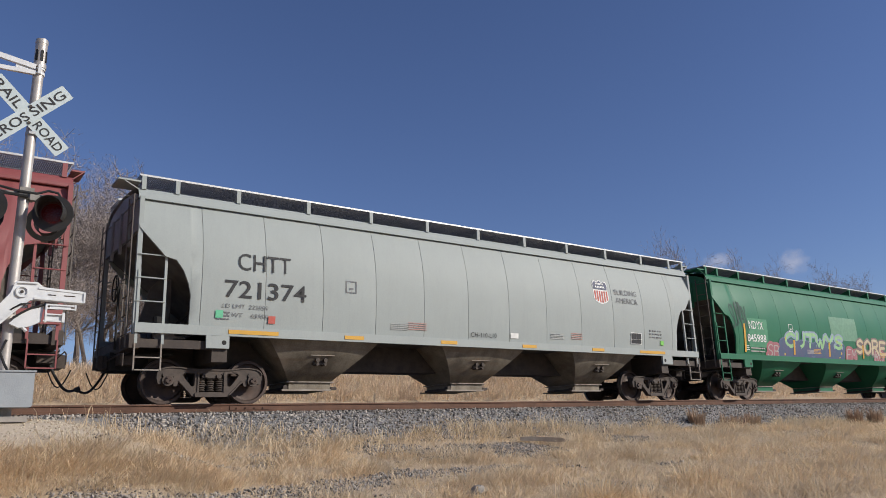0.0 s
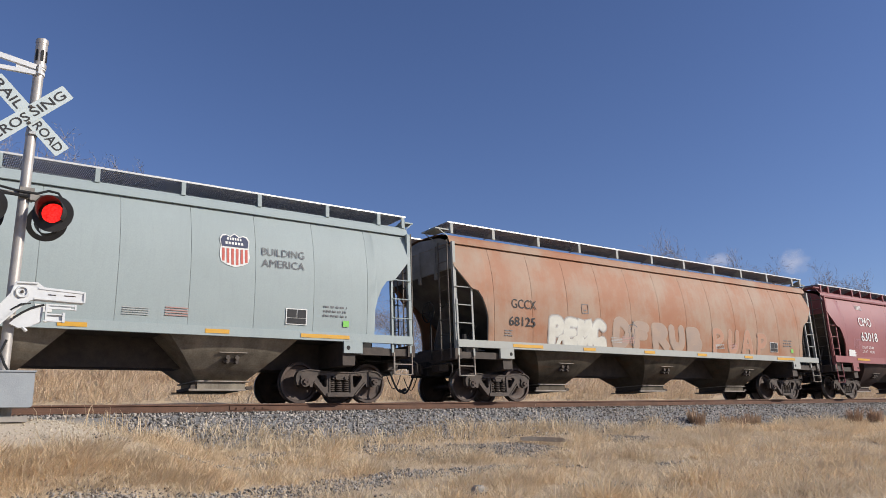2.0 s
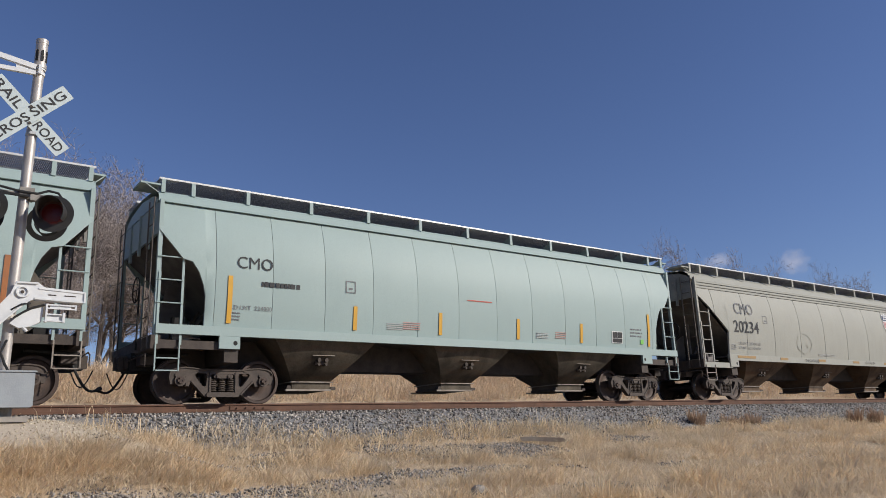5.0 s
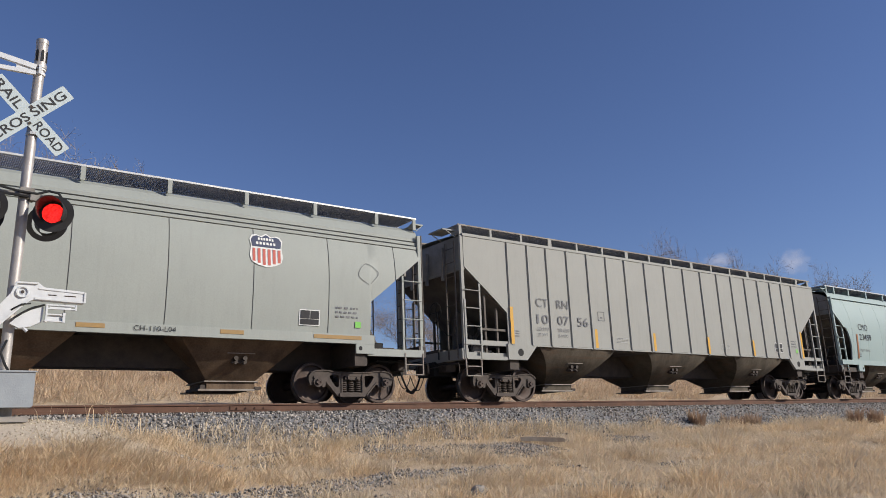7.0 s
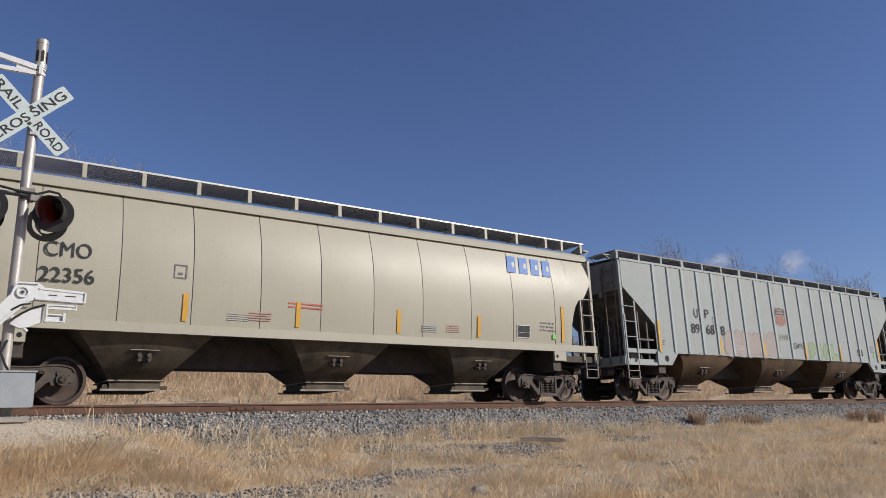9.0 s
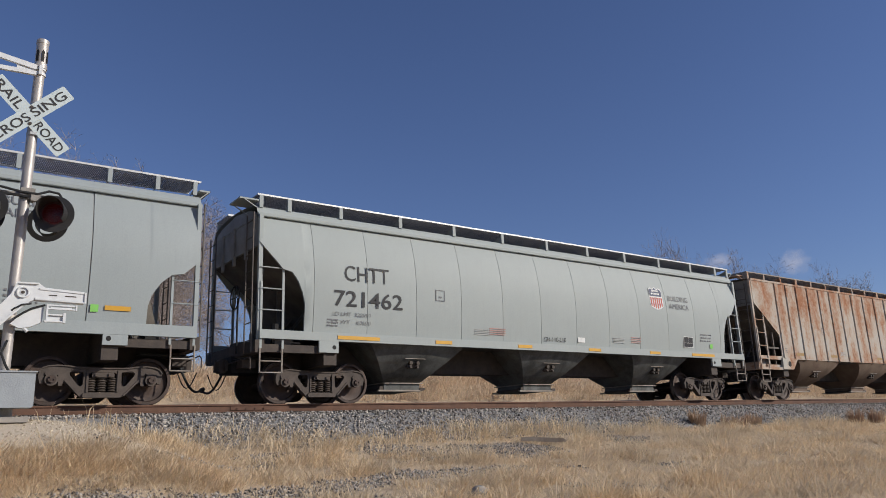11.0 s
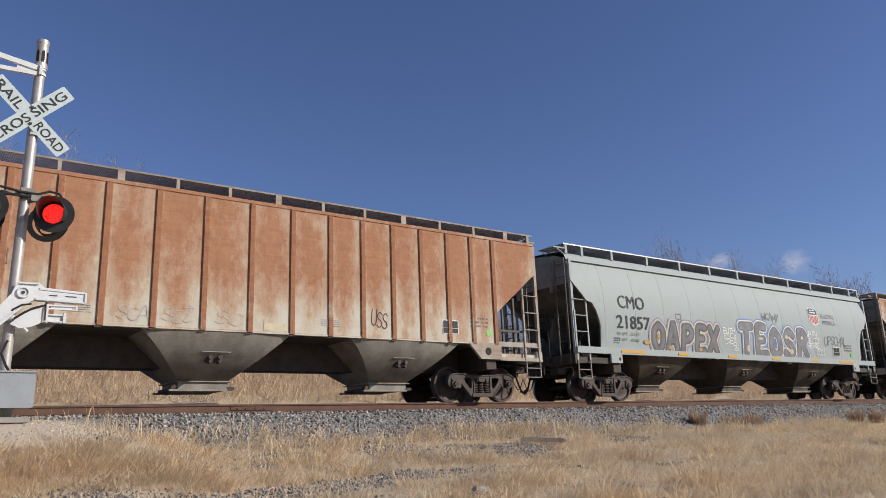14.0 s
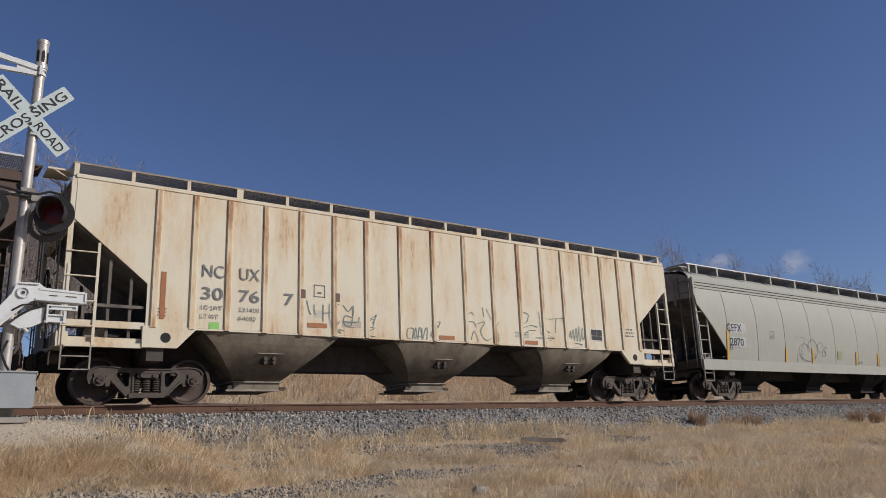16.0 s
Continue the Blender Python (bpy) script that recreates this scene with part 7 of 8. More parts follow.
            split_letters(car, [(2.50, 0.28, ["NA", "HX"]), (2.10, 0.28, ["100", "766"])], face, INKDULL, x0=-6.32, pitch=0.785)
            slate = plain("slate_logo_paint", (0.09, 0.11, 0.13), (0.14, 0.15, 0.16))
            for x0, x1 in ((-1.26, -0.50), (-0.33, 0.47), (0.64, 1.36)):
                part("brand_panel", plate_on(Geo(), x0, x1, 2.28, 3.22, face, 0.008), slate, car, "dark logo panel")
                part("brand_stripe", plate_on(Geo(), x0, x1, 2.15, 2.20, face, 0.010), INKRED, car, "red line under the logo")
            for x, w in ((-1.0, 0.42), (-0.25, 0.30), (0.12, 0.26), (0.72, 0.42)):
                part("brand_block", Geo().add([(x, -1.59, 2.46), (x + w * 0.7, -1.59, 2.46), (x + w, -1.59, 2.98), (x + w * 0.3, -1.59, 2.98)], [(0, 1, 2, 3)]), INKWHITE, car, "white logo block")
        elif k == 17:
            letters(car, "CMO", -7.01, 2.74, 1.22, 0.40, face, INK)
            letters(car, "21857", -7.13, 2.12, 1.54, 0.40, face, INK)
            letters(car, "LD LMT  223100", -7.13, 1.92, 1.0, 0.085, face, INKGREY, "small stencilled weight")
            letters(car, "LT WT    62900", -7.13, 1.74, 1.0, 0.085, face, INKGREY, "small stencilled weight")
            straw, violet = plain("straw_spray", (0.58, 0.52, 0.36)), plain("violet_spray", (0.22, 0.19, 0.33), (0.30, 0.28, 0.38), 3.0)
            char = plain("charcoal_spray", (0.075, 0.075, 0.085), (0.14, 0.14, 0.15), 4.0)
            tan = plain("amber_spray", (0.50, 0.31, 0.12))
            left = sprayed(car, "OAPEX", -5.55, -1.95, 1.56, 2.34, 0.27, ((0.22, violet, "graffiti", "large charcoal graffiti with violet edge"), (0.12, straw, "graffiti_rim", "straw sprayed rim"), (0.02, char, "graffiti_fill", "charcoal sprayed fill"), (-0.12, plain("ash_spray", (0.12, 0.12, 0.125), (0.21, 0.205, 0.20), 4.0), "graffiti_fill", "ash grey sprayed core")), face, 51, "large charcoal graffiti with violet edge", 0.05, 0.04, 0.66)
            blots(car, [(-5.2, 1.95, 0.07, 0.10), (-4.6, 1.62, 0.10, 0.06), (-3.05, 1.62, 0.10, 0.06), (-5.75, 1.75, 0.15, 0.08)], tan, face, "amber sprayed dot", left)
            grey = plain("grey_spray", (0.13, 0.13, 0.14), (0.25, 0.25, 0.26), 3.0)
            right = sprayed(car, "TEOSR", -0.85, 3.75, 1.56, 2.50, 0.29, ((0.24, plain("blue_spray", (0.12, 0.22, 0.42), (0.20, 0.30, 0.46), 3.0), "graffiti", "large grey graffiti with blue edge"), (0.13, INKWHITE, "graffiti_rim", "white sprayed rim"), (0.08, plain("cream_spray", (0.55, 0.47, 0.31)), "graffiti_rim", "cream sprayed rim"), (0.03, char, "graffiti_rim", "charcoal outline"), (-0.03, grey, "graffiti_fill", "grey sprayed fill")), face, 53, "large grey graffiti with blue edge", 0.0, 0.04, 0.68)
            blots(car, [(1.43, 1.98, 0.07, 0.20)], plain("bright_blue_spray", (0.09, 0.21, 0.46)), face, "blue sprayed dot", right)
            blots(car, [(0.5, 2.12, 0.16, 0.05), (0.55, 1.76, 0.17, 0.05), (2.2, 2.25, 0.12, 0.07), (2.5, 1.72, 0.13, 0.10), (-0.3, 1.75, 0.10, 0.12)], plain("cream_patch", (0.55, 0.47, 0.31)), face, "cream sprayed patch", right)
            for words, x0, x1, z0, z1 in (("PUTH", -1.75, -1.05, 2.22, 2.42), ("ESCX", -1.7, -1.0, 2.04, 2.22), ("CREA", -1.7, -1.0, 1.86, 2.04), ("SS", -1.2, -0.9, 1.66, 1.84),
                                          ("OPUTH", 3.65, 4.4, 2.32, 2.55), ("CENTER", 3.65, 4.5, 2.12, 2.30), ("RESSE", 3.7, 4.5, 1.92, 2.10), ("KESE", 4.3, 4.9, 1.66, 1.88)):
                pen(car, words, x0, x1, z0, z1, INKWHITE, face, 13, 0.028, "white pen writing", 0.05)
            pen(car, "UPSCHAL", 4.95, 6.7, 2.08, 2.42, INKGREY, face, 14, 0.03, "thin grey tag", 0.05)
            pen(car, "WKAMY", 0.75, 1.85, 2.78, 3.05, INKGREY, face, 15, 0.026, "thin grey tag", 0.1)
            emblem(car, 4.40, 3.17, 0.70, 0.74, face)
            letters(car, "BUILDING", 4.98, 3.13, 1.02, 0.17, face, INKGREY, "stencilled slogan")
            letters(car, "AMERICA", 4.98, 2.87, 1.02, 0.17, face, INKGREY, "stencilled slogan")
        elif k == 18:
            split_letters(car, [(2.52, 0.24, ["CT", "RN"]), (2.03, 0.27, ["10", "00", "12"])], face, INKGREY)
            for words, x0, x1 in (("SCA", -2.1, -1.5), ("SEZ", -1.25, -0.65), ("SC", -0.2, 0.4)):
                pen(car, words, x0, x1, 1.58, 1.84, INKDULL, face, 19, 0.018, "pale chalk scrawl")
            bay_face = lambda z: 0.62 + 0.97 * (1 - ((1.47 - z) / 0.97) ** 1.5) + 0.05
            drawn(car, [([(0.16, 0.85), (0.05, 0.9), (0.0, 0.5), (0.06, 0.2), (0.18, 0.3)], 1), ([(0.24, 1.0), (0.22, 0.2), (0.28, 0.6), (0.34, 0.25), (0.40, 0.6), (0.46, 0.3), (0.55, 0.45)], 1), ([(0.62, 0.6), (0.70, 0.2), (0.80, 0.4)], 1), ([(0.92, 0.5), (0.86, 0.2), (0.96, 0.0), (1.0, 0.4), (0.90, 0.55)], 1)], -5.75, -4.2, 1.08, 1.32, INK, bay_face, 0.022, "black looping scrawl on the bay")
            pen(car, "USS", 3.5, 3.95, 1.70, 2.08, INK, face, 20, 0.022)
            part("paint_patch", plate_on(Geo(), 0.85, 1.39, 1.50, 1.66, face, 0.008), plain("cream_touch_up", (0.6, 0.52, 0.36)), car, "cream touch-up patch")
            split_letters(car, [(1.86, 0.09, ["LD LMT", "221700"]), (1.70, 0.09, ["LT WT", "64400"])], face, INKGREY)
        elif k == 19:
            for z in (2.25, 1.76):
                part("number_patch", plate_on(Geo(), -7.14, -6.14, z, z + 0.36, face, 0.005), plain("number_patch_white", (0.46, 0.47, 0.46)), car, "pale painted number patch")
            letters(car, "CEFX", -7.10, 2.30, 0.87, 0.27, face, INK)
            letters(car, "12870", -7.08, 1.81, 0.92, 0.27, face, INK)
            sketch = Geo()
            ribbon(sketch, [(-2.74, 1.35), (-2.72, 2.30), (-2.1, 2.27), (-2.4, 1.85), (-2.55, 1.6)], 0.022, face, 0.016)
            for cx, cz, rx, rz, a0, a1 in ((-2.2, 1.75, 0.42, 0.30, 0.2, 4.4), (-1.6, 1.85, 0.36, 0.38, -1.2, 3.4), (-1.9, 1.62, 0.5, 0.22, 2.8, 6.6), (-1.0, 1.95, 0.22, 0.2, -0.6, 4.6), (-0.75, 1.72, 0.14, 0.12, 0, 6.28), (-0.6, 1.86, 0.12, 0.12, 0.5, 5.0)):
                ribbon(sketch, [(cx + rx * math.cos(a0 + (a1 - a0) * t / 12), cz + rz * math.sin(a0 + (a1 - a0) * t / 12)) for t in range(13)], 0.022, face, 0.016)
            part("graffiti_tag", sketch, INKGREY, car, "thin grey outline scrawl")
            part("paint_patch", plate_on(Geo(), 0.35, 0.72, 1.52, 1.86, face, 0.006), plain("olive_stain", (0.33, 0.35, 0.20)), car, "olive stain")
            letters(car, "CAUTION", 1.99, 1.40, 0.36, 0.07, face, INK, "small stencilled word")
        elif k == 20:
            split_letters(car, [(2.54, 0.26, ["NC", "UX"]), (2.07, 0.26, ["30", "76", " 7"])], face, INKGREY)
            split_letters(car, [(1.86, 0.09, ["LD LMT", "221400"]), (1.68, 0.09, ["LT WT", "64600"])], face, INKGREY)
            teal = plain("dark_teal_spray", (0.10, 0.16, 0.15), (0.16, 0.22, 0.2))
            part("paint_smear", plate_on(Geo(), -3.78, -3.55, 1.84, 2.02, face, 0.004), plain("grey_smear", (0.40, 0.39, 0.36), (0.50, 0.46, 0.38), 6.0), car, "thin grey paint smear")
            tags = (
                (-3.94, -3.27, 1.53, 2.21, [([(0, 1), (0.06, 0.75), (0.14, 0.55)], 1), ([(0.27, 0.88), (0.27, 0.7), (0.32, 0.56)], 1), ([(0.60, 0.9), (0.60, 0.35)], 0), ([(0.60, 0.62), (0.86, 0.66)], 0), ([(0.84, 0.95), (0.84, 0.5), (0.95, 0.12), (1.0, 0.2)], 1)]),
                (-3.25, -2.60, 1.52, 2.18, [([(0.2, 1.0), (0.02, 0.9), (0.0, 0.5), (0.1, 0.28), (0.2, 0.42)], 1), ([(0.35, 0.98), (0.55, 0.78), (0.74, 0.98), (0.72, 0.6), (0.42, 0.62), (0.36, 0.35), (0.62, 0.25), (0.72, 0.55), (0.72, 0.9)], 1), ([(0.4, 0.4), (0.9, 0.42), (1.0, 0.6)], 1), ([(0.05, 0.1), (0.25, 0.0), (0.15, 0.12), (0.35, 0.1)], 1)]),
                (-2.44, -2.12, 1.48, 2.0, [([(0.1, 0.72), (0.6, 0.86), (0.95, 1.0), (0.75, 0.72), (0.7, 0.5)], 1), ([(0.4, 0.74), (0.8, 0.8), (0.62, 0.62)], 1), ([(0.15, 0.45), (0.75, 0.38), (0.2, 0.22), (0.1, 0.08), (0.8, 0.0)], 1)]),
                (-1.28, -0.67, 1.45, 1.79, [([(0.3, 0.85), (0.05, 0.8), (0.0, 0.2), (0.25, 0.1), (0.32, 0.8), (0.38, 0.1)], 1), ([(0.42, 0.9), (0.5, 0.1), (0.6, 0.95), (0.72, 0.4), (0.58, 0.3)], 1), ([(0.72, 0.9), (0.72, 0.05), (0.88, 0.8), (0.98, 0.9), (0.95, 0.1)], 1)]),
                (-0.58, -0.28, 1.55, 1.95, [([(0.1, 0.7), (0.6, 0.9), (1.0, 0.95), (0.7, 0.55)], 1), ([(0.3, 0.75), (0.75, 0.7), (0.5, 0.5)], 1), ([(0.2, 0.4), (0.0, 0.1), (0.3, 0.0)], 1)]),
                (0.58, 1.64, 1.49, 2.40, [([(0.02, 0.78), (0.14, 0.82), (0.2, 0.76)], 1), ([(0.0, 0.55), (0.2, 0.55), (0.26, 0.42)], 1), ([(0.3, 0.5), (0.55, 0.58), (0.4, 0.3), (0.55, 0.06), (0.75, 0.12)], 1), ([(0.1, 0.05), (0.2, 0.3), (0.32, 0.02)], 1), ([(0.5, 1.0), (0.52, 0.72)], 0), ([(0.62, 0.95), (0.75, 0.66)], 0), ([(1.0, 0.6), (0.85, 0.3), (0.88, 0.02), (0.98, 0.1), (0.92, 0.36)], 1)]),
                (2.44, 4.14, 1.62, 2.40, [([(0.05, 0.95), (0.16, 0.88), (0.12, 0.62), (0.02, 0.55)], 1), ([(0.0, 0.38), (0.2, 0.5), (0.34, 0.46)], 1), ([(0.04, 0.1), (0.14, 0.3), (0.3, 0.34)], 1), ([(0.40, 1.0), (0.42, 0.2)], 0), ([(0.56, 0.8), (0.45, 0.5), (0.62, 0.28)], 1), ([(0.62, 0.78), (0.95, 0.84)], 0), ([(0.78, 0.8), (0.74, 0.3)], 0), ([(0.3, 0.08), (0.72, 0.1), (0.55, 0.2), (0.72, 0.1), (0.6, 0.0)], 0), ([(0.93, 0.9), (0.93, 0.72)], 0), ([(0.99, 0.9), (0.99, 0.72)], 0)]),
                (4.24, 4.96, 1.52, 2.10, [([(0.0, 0.4), (0.1, 0.7), (0.12, 0.3), (0.25, 0.8), (0.28, 0.25), (0.42, 0.9), (0.45, 0.2), (0.58, 1.0), (0.6, 0.2), (0.78, 0.9), (0.78, 0.3), (0.95, 0.7)], 1), ([(0.3, 0.12), (0.7, 0.08), (0.6, 0.0)], 1)]))
            for x0, x1, z0, z1, curves in tags:
                drawn(car, curves, x0, x1, z0, z1, teal, face, 0.017, "thin dark teal pen tag", "graffiti_tag")
            for x, z in ((-4.10, 2.25), (-3.24, 2.23)):
                part("stencil_mark", plate_on(Geo(), x, x + 0.11, z, z + 0.2, face, 0.046), plain("dark_red_stencil", (0.11, 0.055, 0.045), (0.16, 0.10, 0.08), 9.0), car, "small dark stencilled mark")
            part("reflector", plate_on(Geo(), -7.12, -7.02, 1.62, 2.57, face, 0.014), BROWNTAG, car, "upright brown-orange tape")
            part("sticker", plate_on(Geo(), -6.12, -5.91, 1.46, 1.61, face, 0.012), LIME, car, "green sticker")
    STRETCH[0] = 1.0


# ---- the crossing signal ----
def signal():
    root = tagged(new("crossing_signal"), "aluminium railroad crossing mast with crossbuck, red flashers and gate arm", "crossing signal")
    X0, Y0, Z0 = 1.12, 11.3, -0.42
    root.matrix_basis = pose(X0, Y0, Z0)

    def L(z):
        return z - Z0
    part("mast", Geo().tube((-0.062, 0, 0), (0, 0, L(4.62)), 0.070, 24), ALU, root, "aluminium-painted steel post", smooth=True)
    cap = Geo().tube((0, 0, L(4.58)), (0.005, 0, L(5.04)), 0.080, 24)
    cap.tube((0, 0, L(4.58)), (0, 0, L(4.64)), 0.092, 24).tube((0.004, 0, L(4.975)), (0.004, 0, L(5.03)), 0.085, 24)
    c = part("mast_cap", cap, ALU, root, "slotted metal cap", smooth=True)
    for a in (-70, -20, 30):
        x, y = 0.0775 * math.cos(radians(a - 60)), 0.0775 * math.sin(radians(a - 60))
        arch = [(-0.018, 0.0), (0.018, 0.0), (0.018, 0.15), (0.012, 0.17), (0.0, 0.18), (-0.012, 0.17), (-0.018, 0.15)]
        part("cap_slot", Geo().prism(arch, -0.006, 0.004), BLACK, c, at=pose(x * 1.06, y * 1.06, L(4.68), 0, 0, a + 30))
    arm = Geo().beam((-0.05, L(4.56)), (-1.7, L(4.80)), 0.075, -0.10, -0.05).beam((-0.05, L(4.47)), (-1.7, L(4.40)), 0.060, -0.10, -0.05)
    arm.prism([(-0.08, L(4.49)), (-0.30, L(4.49)), (-0.30, L(4.62)), (-0.08, L(4.57))], -0.075, -0.045)
    for x in (-0.7, -1.2):
        arm.tube((x, -0.06, L(4.46) + x * 0.04), (x - 0.1, -0.06, L(4.56) - x * 0.18), 0.016, 8)
    for z in (4.47, 4.55):
        arm.tube((0, 0, L(z)), (0, 0, L(z) + 0.04), 0.082, 18)
    arm.box(-0.02, 0.02, -0.12, -0.06, L(4.46), L(4.60))
    part("bracket_arm", arm, WHITE, root, "white tubular bracket arm")
    # crossbuck
    for turn, y, words in ((45, -0.115, ("CROS", "SING")), (-45, -0.090, ("RAIL", "ROAD"))):
        m = Matrix.Translation((-0.078, y, L(3.80))) @ Matrix.Rotation(radians(-turn), 4, "Y")
        g = Geo().bevel_box(-0.66, 0.66, -0.003, 0.003, -0.114, 0.114, 0.012)
        b = part("crossbuck_board", g, SIGNWHITE, root, "white reflective sign board", at=m)
        spans = ((-0.60, 0.58), (0.04, 0.55)) if words[0] == "CROS" else ((-0.61, 0.46), (0.14, 0.48))
        for (x0, w), t in zip(spans, words):
            part("sign_lettering", text_mesh(t, x0, -0.066, w, 0.132, lambda z: 0.008, "sign_lettering", INK, 0.008), None, b, "black painted letters")
    for dz in (-0.125, 0.125):
        part("sign_bolt", Geo().tube((-0.066, -0.115, L(3.80) + dz), (-0.066, -0.135, L(3.80) + dz), 0.022, 8), STEEL, root)
    br = Geo()
    for z in (3.55, 3.97):
        br.tube((-0.012, 0, L(z) - 0.022), (-0.012, 0, L(z) + 0.022), 0.078, 20).box(-0.05, 0.03, -0.10, -0.06, L(z) - 0.02, L(z) + 0.02)
    part("sign_clamp", br, GALV, root)
    # flashers
    cross = Geo().pipe([(-0.48, 0, L(2.66)), (0.36, 0, L(2.66))], 0.028, 10)
    cross.box(-0.09, 0.09, -0.09, 0.09, L(2.58), L(2.74)).box(0.04, 0.16, -0.11, -0.03, L(2.56), L(2.68))
    for s in (-1, 1):
        hx = 0.36 if s > 0 else -0.48
        cross.pipe([(hx, 0, L(2.66)), (hx, -0.08, L(2.64)), (hx, -0.12, L(2.40))], 0.03, 10)
    part("flasher_crossarm", cross, plain("dull_pipe_metal", (0.30, 0.28, 0.25), (0.16, 0.14, 0.12), 8, 0.6, 0.3), root, "dull metal pipe crossarm")
    loom = Geo().pipe([(-0.7, -0.05, L(2.78)), (-0.3, -0.07, L(2.71)), (-0.1, -0.10, L(2.67)), (0.12, -0.11, L(2.66)), (0.26, -0.12, L(2.72)), (0.38, -0.14, L(2.70)), (0.42, -0.14, L(2.64))], 0.017, 6)
    loom.pipe([(-0.6, -0.07, L(2.60)), (-0.2, -0.09, L(2.62)), (0.02, -0.12, L(2.60))], 0.02, 6)
    part("flasher_cable", loom, RUBBER, root, "black cable over the crossarm")
    discs = []
    for s in (-1, 1):
        hx = 0.34 if s > 0 else -0.46
        head = pose(hx - 0.02, -0.26, L(2.36), 0, 0, -20)
        back = Geo().lathe([(0.10, -0.006), (0.262, -0.006), (0.262, 0.006), (0.10, 0.006)], pose(0, 0, 0, 90), 40)
        h = part("flasher_head", back, FADED_BLACK, root, "black round flasher background", at=head)
        can = Geo().lathe([(0.0, -0.20), (0.14, -0.19), (0.165, -0.12), (0.17, 0.0), (0.155, 0.0), (0.15, -0.12), (0.0, -0.17)], pose(0, 0, 0, 90), 28)
        part("lamp_housing", can, BLACK, h, smooth=True)
        hood = Geo()
        n = 28
        for i in range(n + 1):
            a = radians(-40 + 260 * i / n)
            d = 0.30 if 20 < math.degrees(a) < 160 else 0.30 * max(0.12, 1 - abs(math.degrees(a) - 90) / 150 + 0.45)
            d = min(d, 0.30)
            for r in (0.168, 0.176):
                hood.v += [(r * math.cos(a), -0.006, r * math.sin(a)), (r * math.cos(a), -d, r * math.sin(a))]
        for i in range(n):
            k = 4 * i
            hood.f += [(k, k + 1, k + 5, k + 4), (k + 2, k + 6, k + 7, k + 3), (k + 1, k + 3, k + 7, k + 5), (k, k + 4, k + 6, k + 2)]
        part("hood", hood, FADED_BLACK, h, "black sun hood", smooth=True)
        lens = Geo().lathe([(0.0, 0.014), (0.08, 0.010), (0.138, 0.002), (0.138, -0.002), (0.08, -0.010), (0.0, -0.014)], pose(0, 0, 0, 90), 32)
        me = lens.mesh("lens", LENS_OFF, True)
        me.materials.append(LENS_ON)
        for poly in me.polygons:
            poly.material_index = 1 if poly.center.y < -0.003 else 0
        discs.append(part("lens", me, None, h, "red flasher lens", at=pose(0, -0.02, 0, 0, 0, 180)))
        rear = Geo().lathe([(0.20, -0.006), (0.275, -0.006), (0.275, 0.006), (0.20, 0.006), (0.20, -0.006)], pose(0, 0, 0, 90), 40)
        rear.lathe([(0.165, 0.0), (0.165, -0.28), (0.157, -0.28), (0.157, 0.0)], pose(0, 0, 0, 90), 28)
        part("rear_flasher", rear, BLACK, root, "black rear-facing flasher", at=pose(hx - 0.02, 0.26, L(2.36), 0, 0, -20))
    # gate arm support, seen as white castings beside the mast
    gate = Geo()
    gate.prism([(-0.24, L(0.78)), (-0.17, L(0.80)), (0.13, L(1.13)), (0.19, L(1.155)), (0.80, L(1.14)), (0.83, L(1.17)), (0.83, L(1.28)), (0.80, L(1.31)), (0.31, L(1.335)),
                (0.23, L(1.395)), (-0.03, L(1.39)), (-0.09, L(1.20)), (-0.30, L(0.92))], -0.20, -0.12)
    gt = part("gate_bracket", gate, WHITE, root, "white cast gate bracket")
    for i, (p, q, wide) in enumerate((((0.24, 1.315), (0.815, 1.29), 0.024), ((0.20, 1.175), (0.815, 1.16), 0.024), ((0.815, 1.15), (0.815, 1.30), 0.024), ((-0.20, 0.80), (0.14, 1.145), 0.022), ((-0.28, 0.93), (-0.08, 1.21), 0.022),
                       ((-0.08, 1.20), (-0.025, 1.375), 0.022), ((-0.03, 1.375), (0.225, 1.38), 0.022))):
        part("casting_rim", Geo().beam((p[0], L(p[1])), (q[0], L(q[1])), wide, -0.212 - 0.003 * i, -0.199), WHITE, gt)
    cap = part("pivot_cap", Geo().lathe([(0.0, 0.012), (0.035, 0.012), (0.04, 0.004), (0.055, 0.004), (0.06, 0.03), (0.075, 0.03), (0.082, 0.0)], pose(0.05, -0.20, L(1.25), 90), 24), WHITE, gt, smooth=True)
    part("pivot_pin", Geo().tube((0.05, -0.205, L(1.25)), (0.05, -0.222, L(1.25)), 0.022, 10), STEEL, cap)
    for x0, x1 in ((0.36, 0.46), (0.56, 0.70)):
        part("slot", Geo().box(x0, x1, -0.204, -0.199, L(1.228), L(1.242)), STEEL, gt)
    part("counterweight", Geo().prism([(-0.06, L(0.83)), (0.05, L(0.775)), (0.18, L(0.80)), (0.31, L(0.87)), (0.325, L(1.075)), (0.18, L(1.03)), (0.02, L(0.92))], -0.165, -0.08), WHITE, gt, "white rounded casting")
    part("guard_strip", Geo().pipe([(-0.02, -0.178, L(0.90)), (0.08, -0.178, L(0.98)), (0.18, -0.178, L(1.045)), (0.33, -0.178, L(1.10))], 0.016, 6), RUBBER, gt)
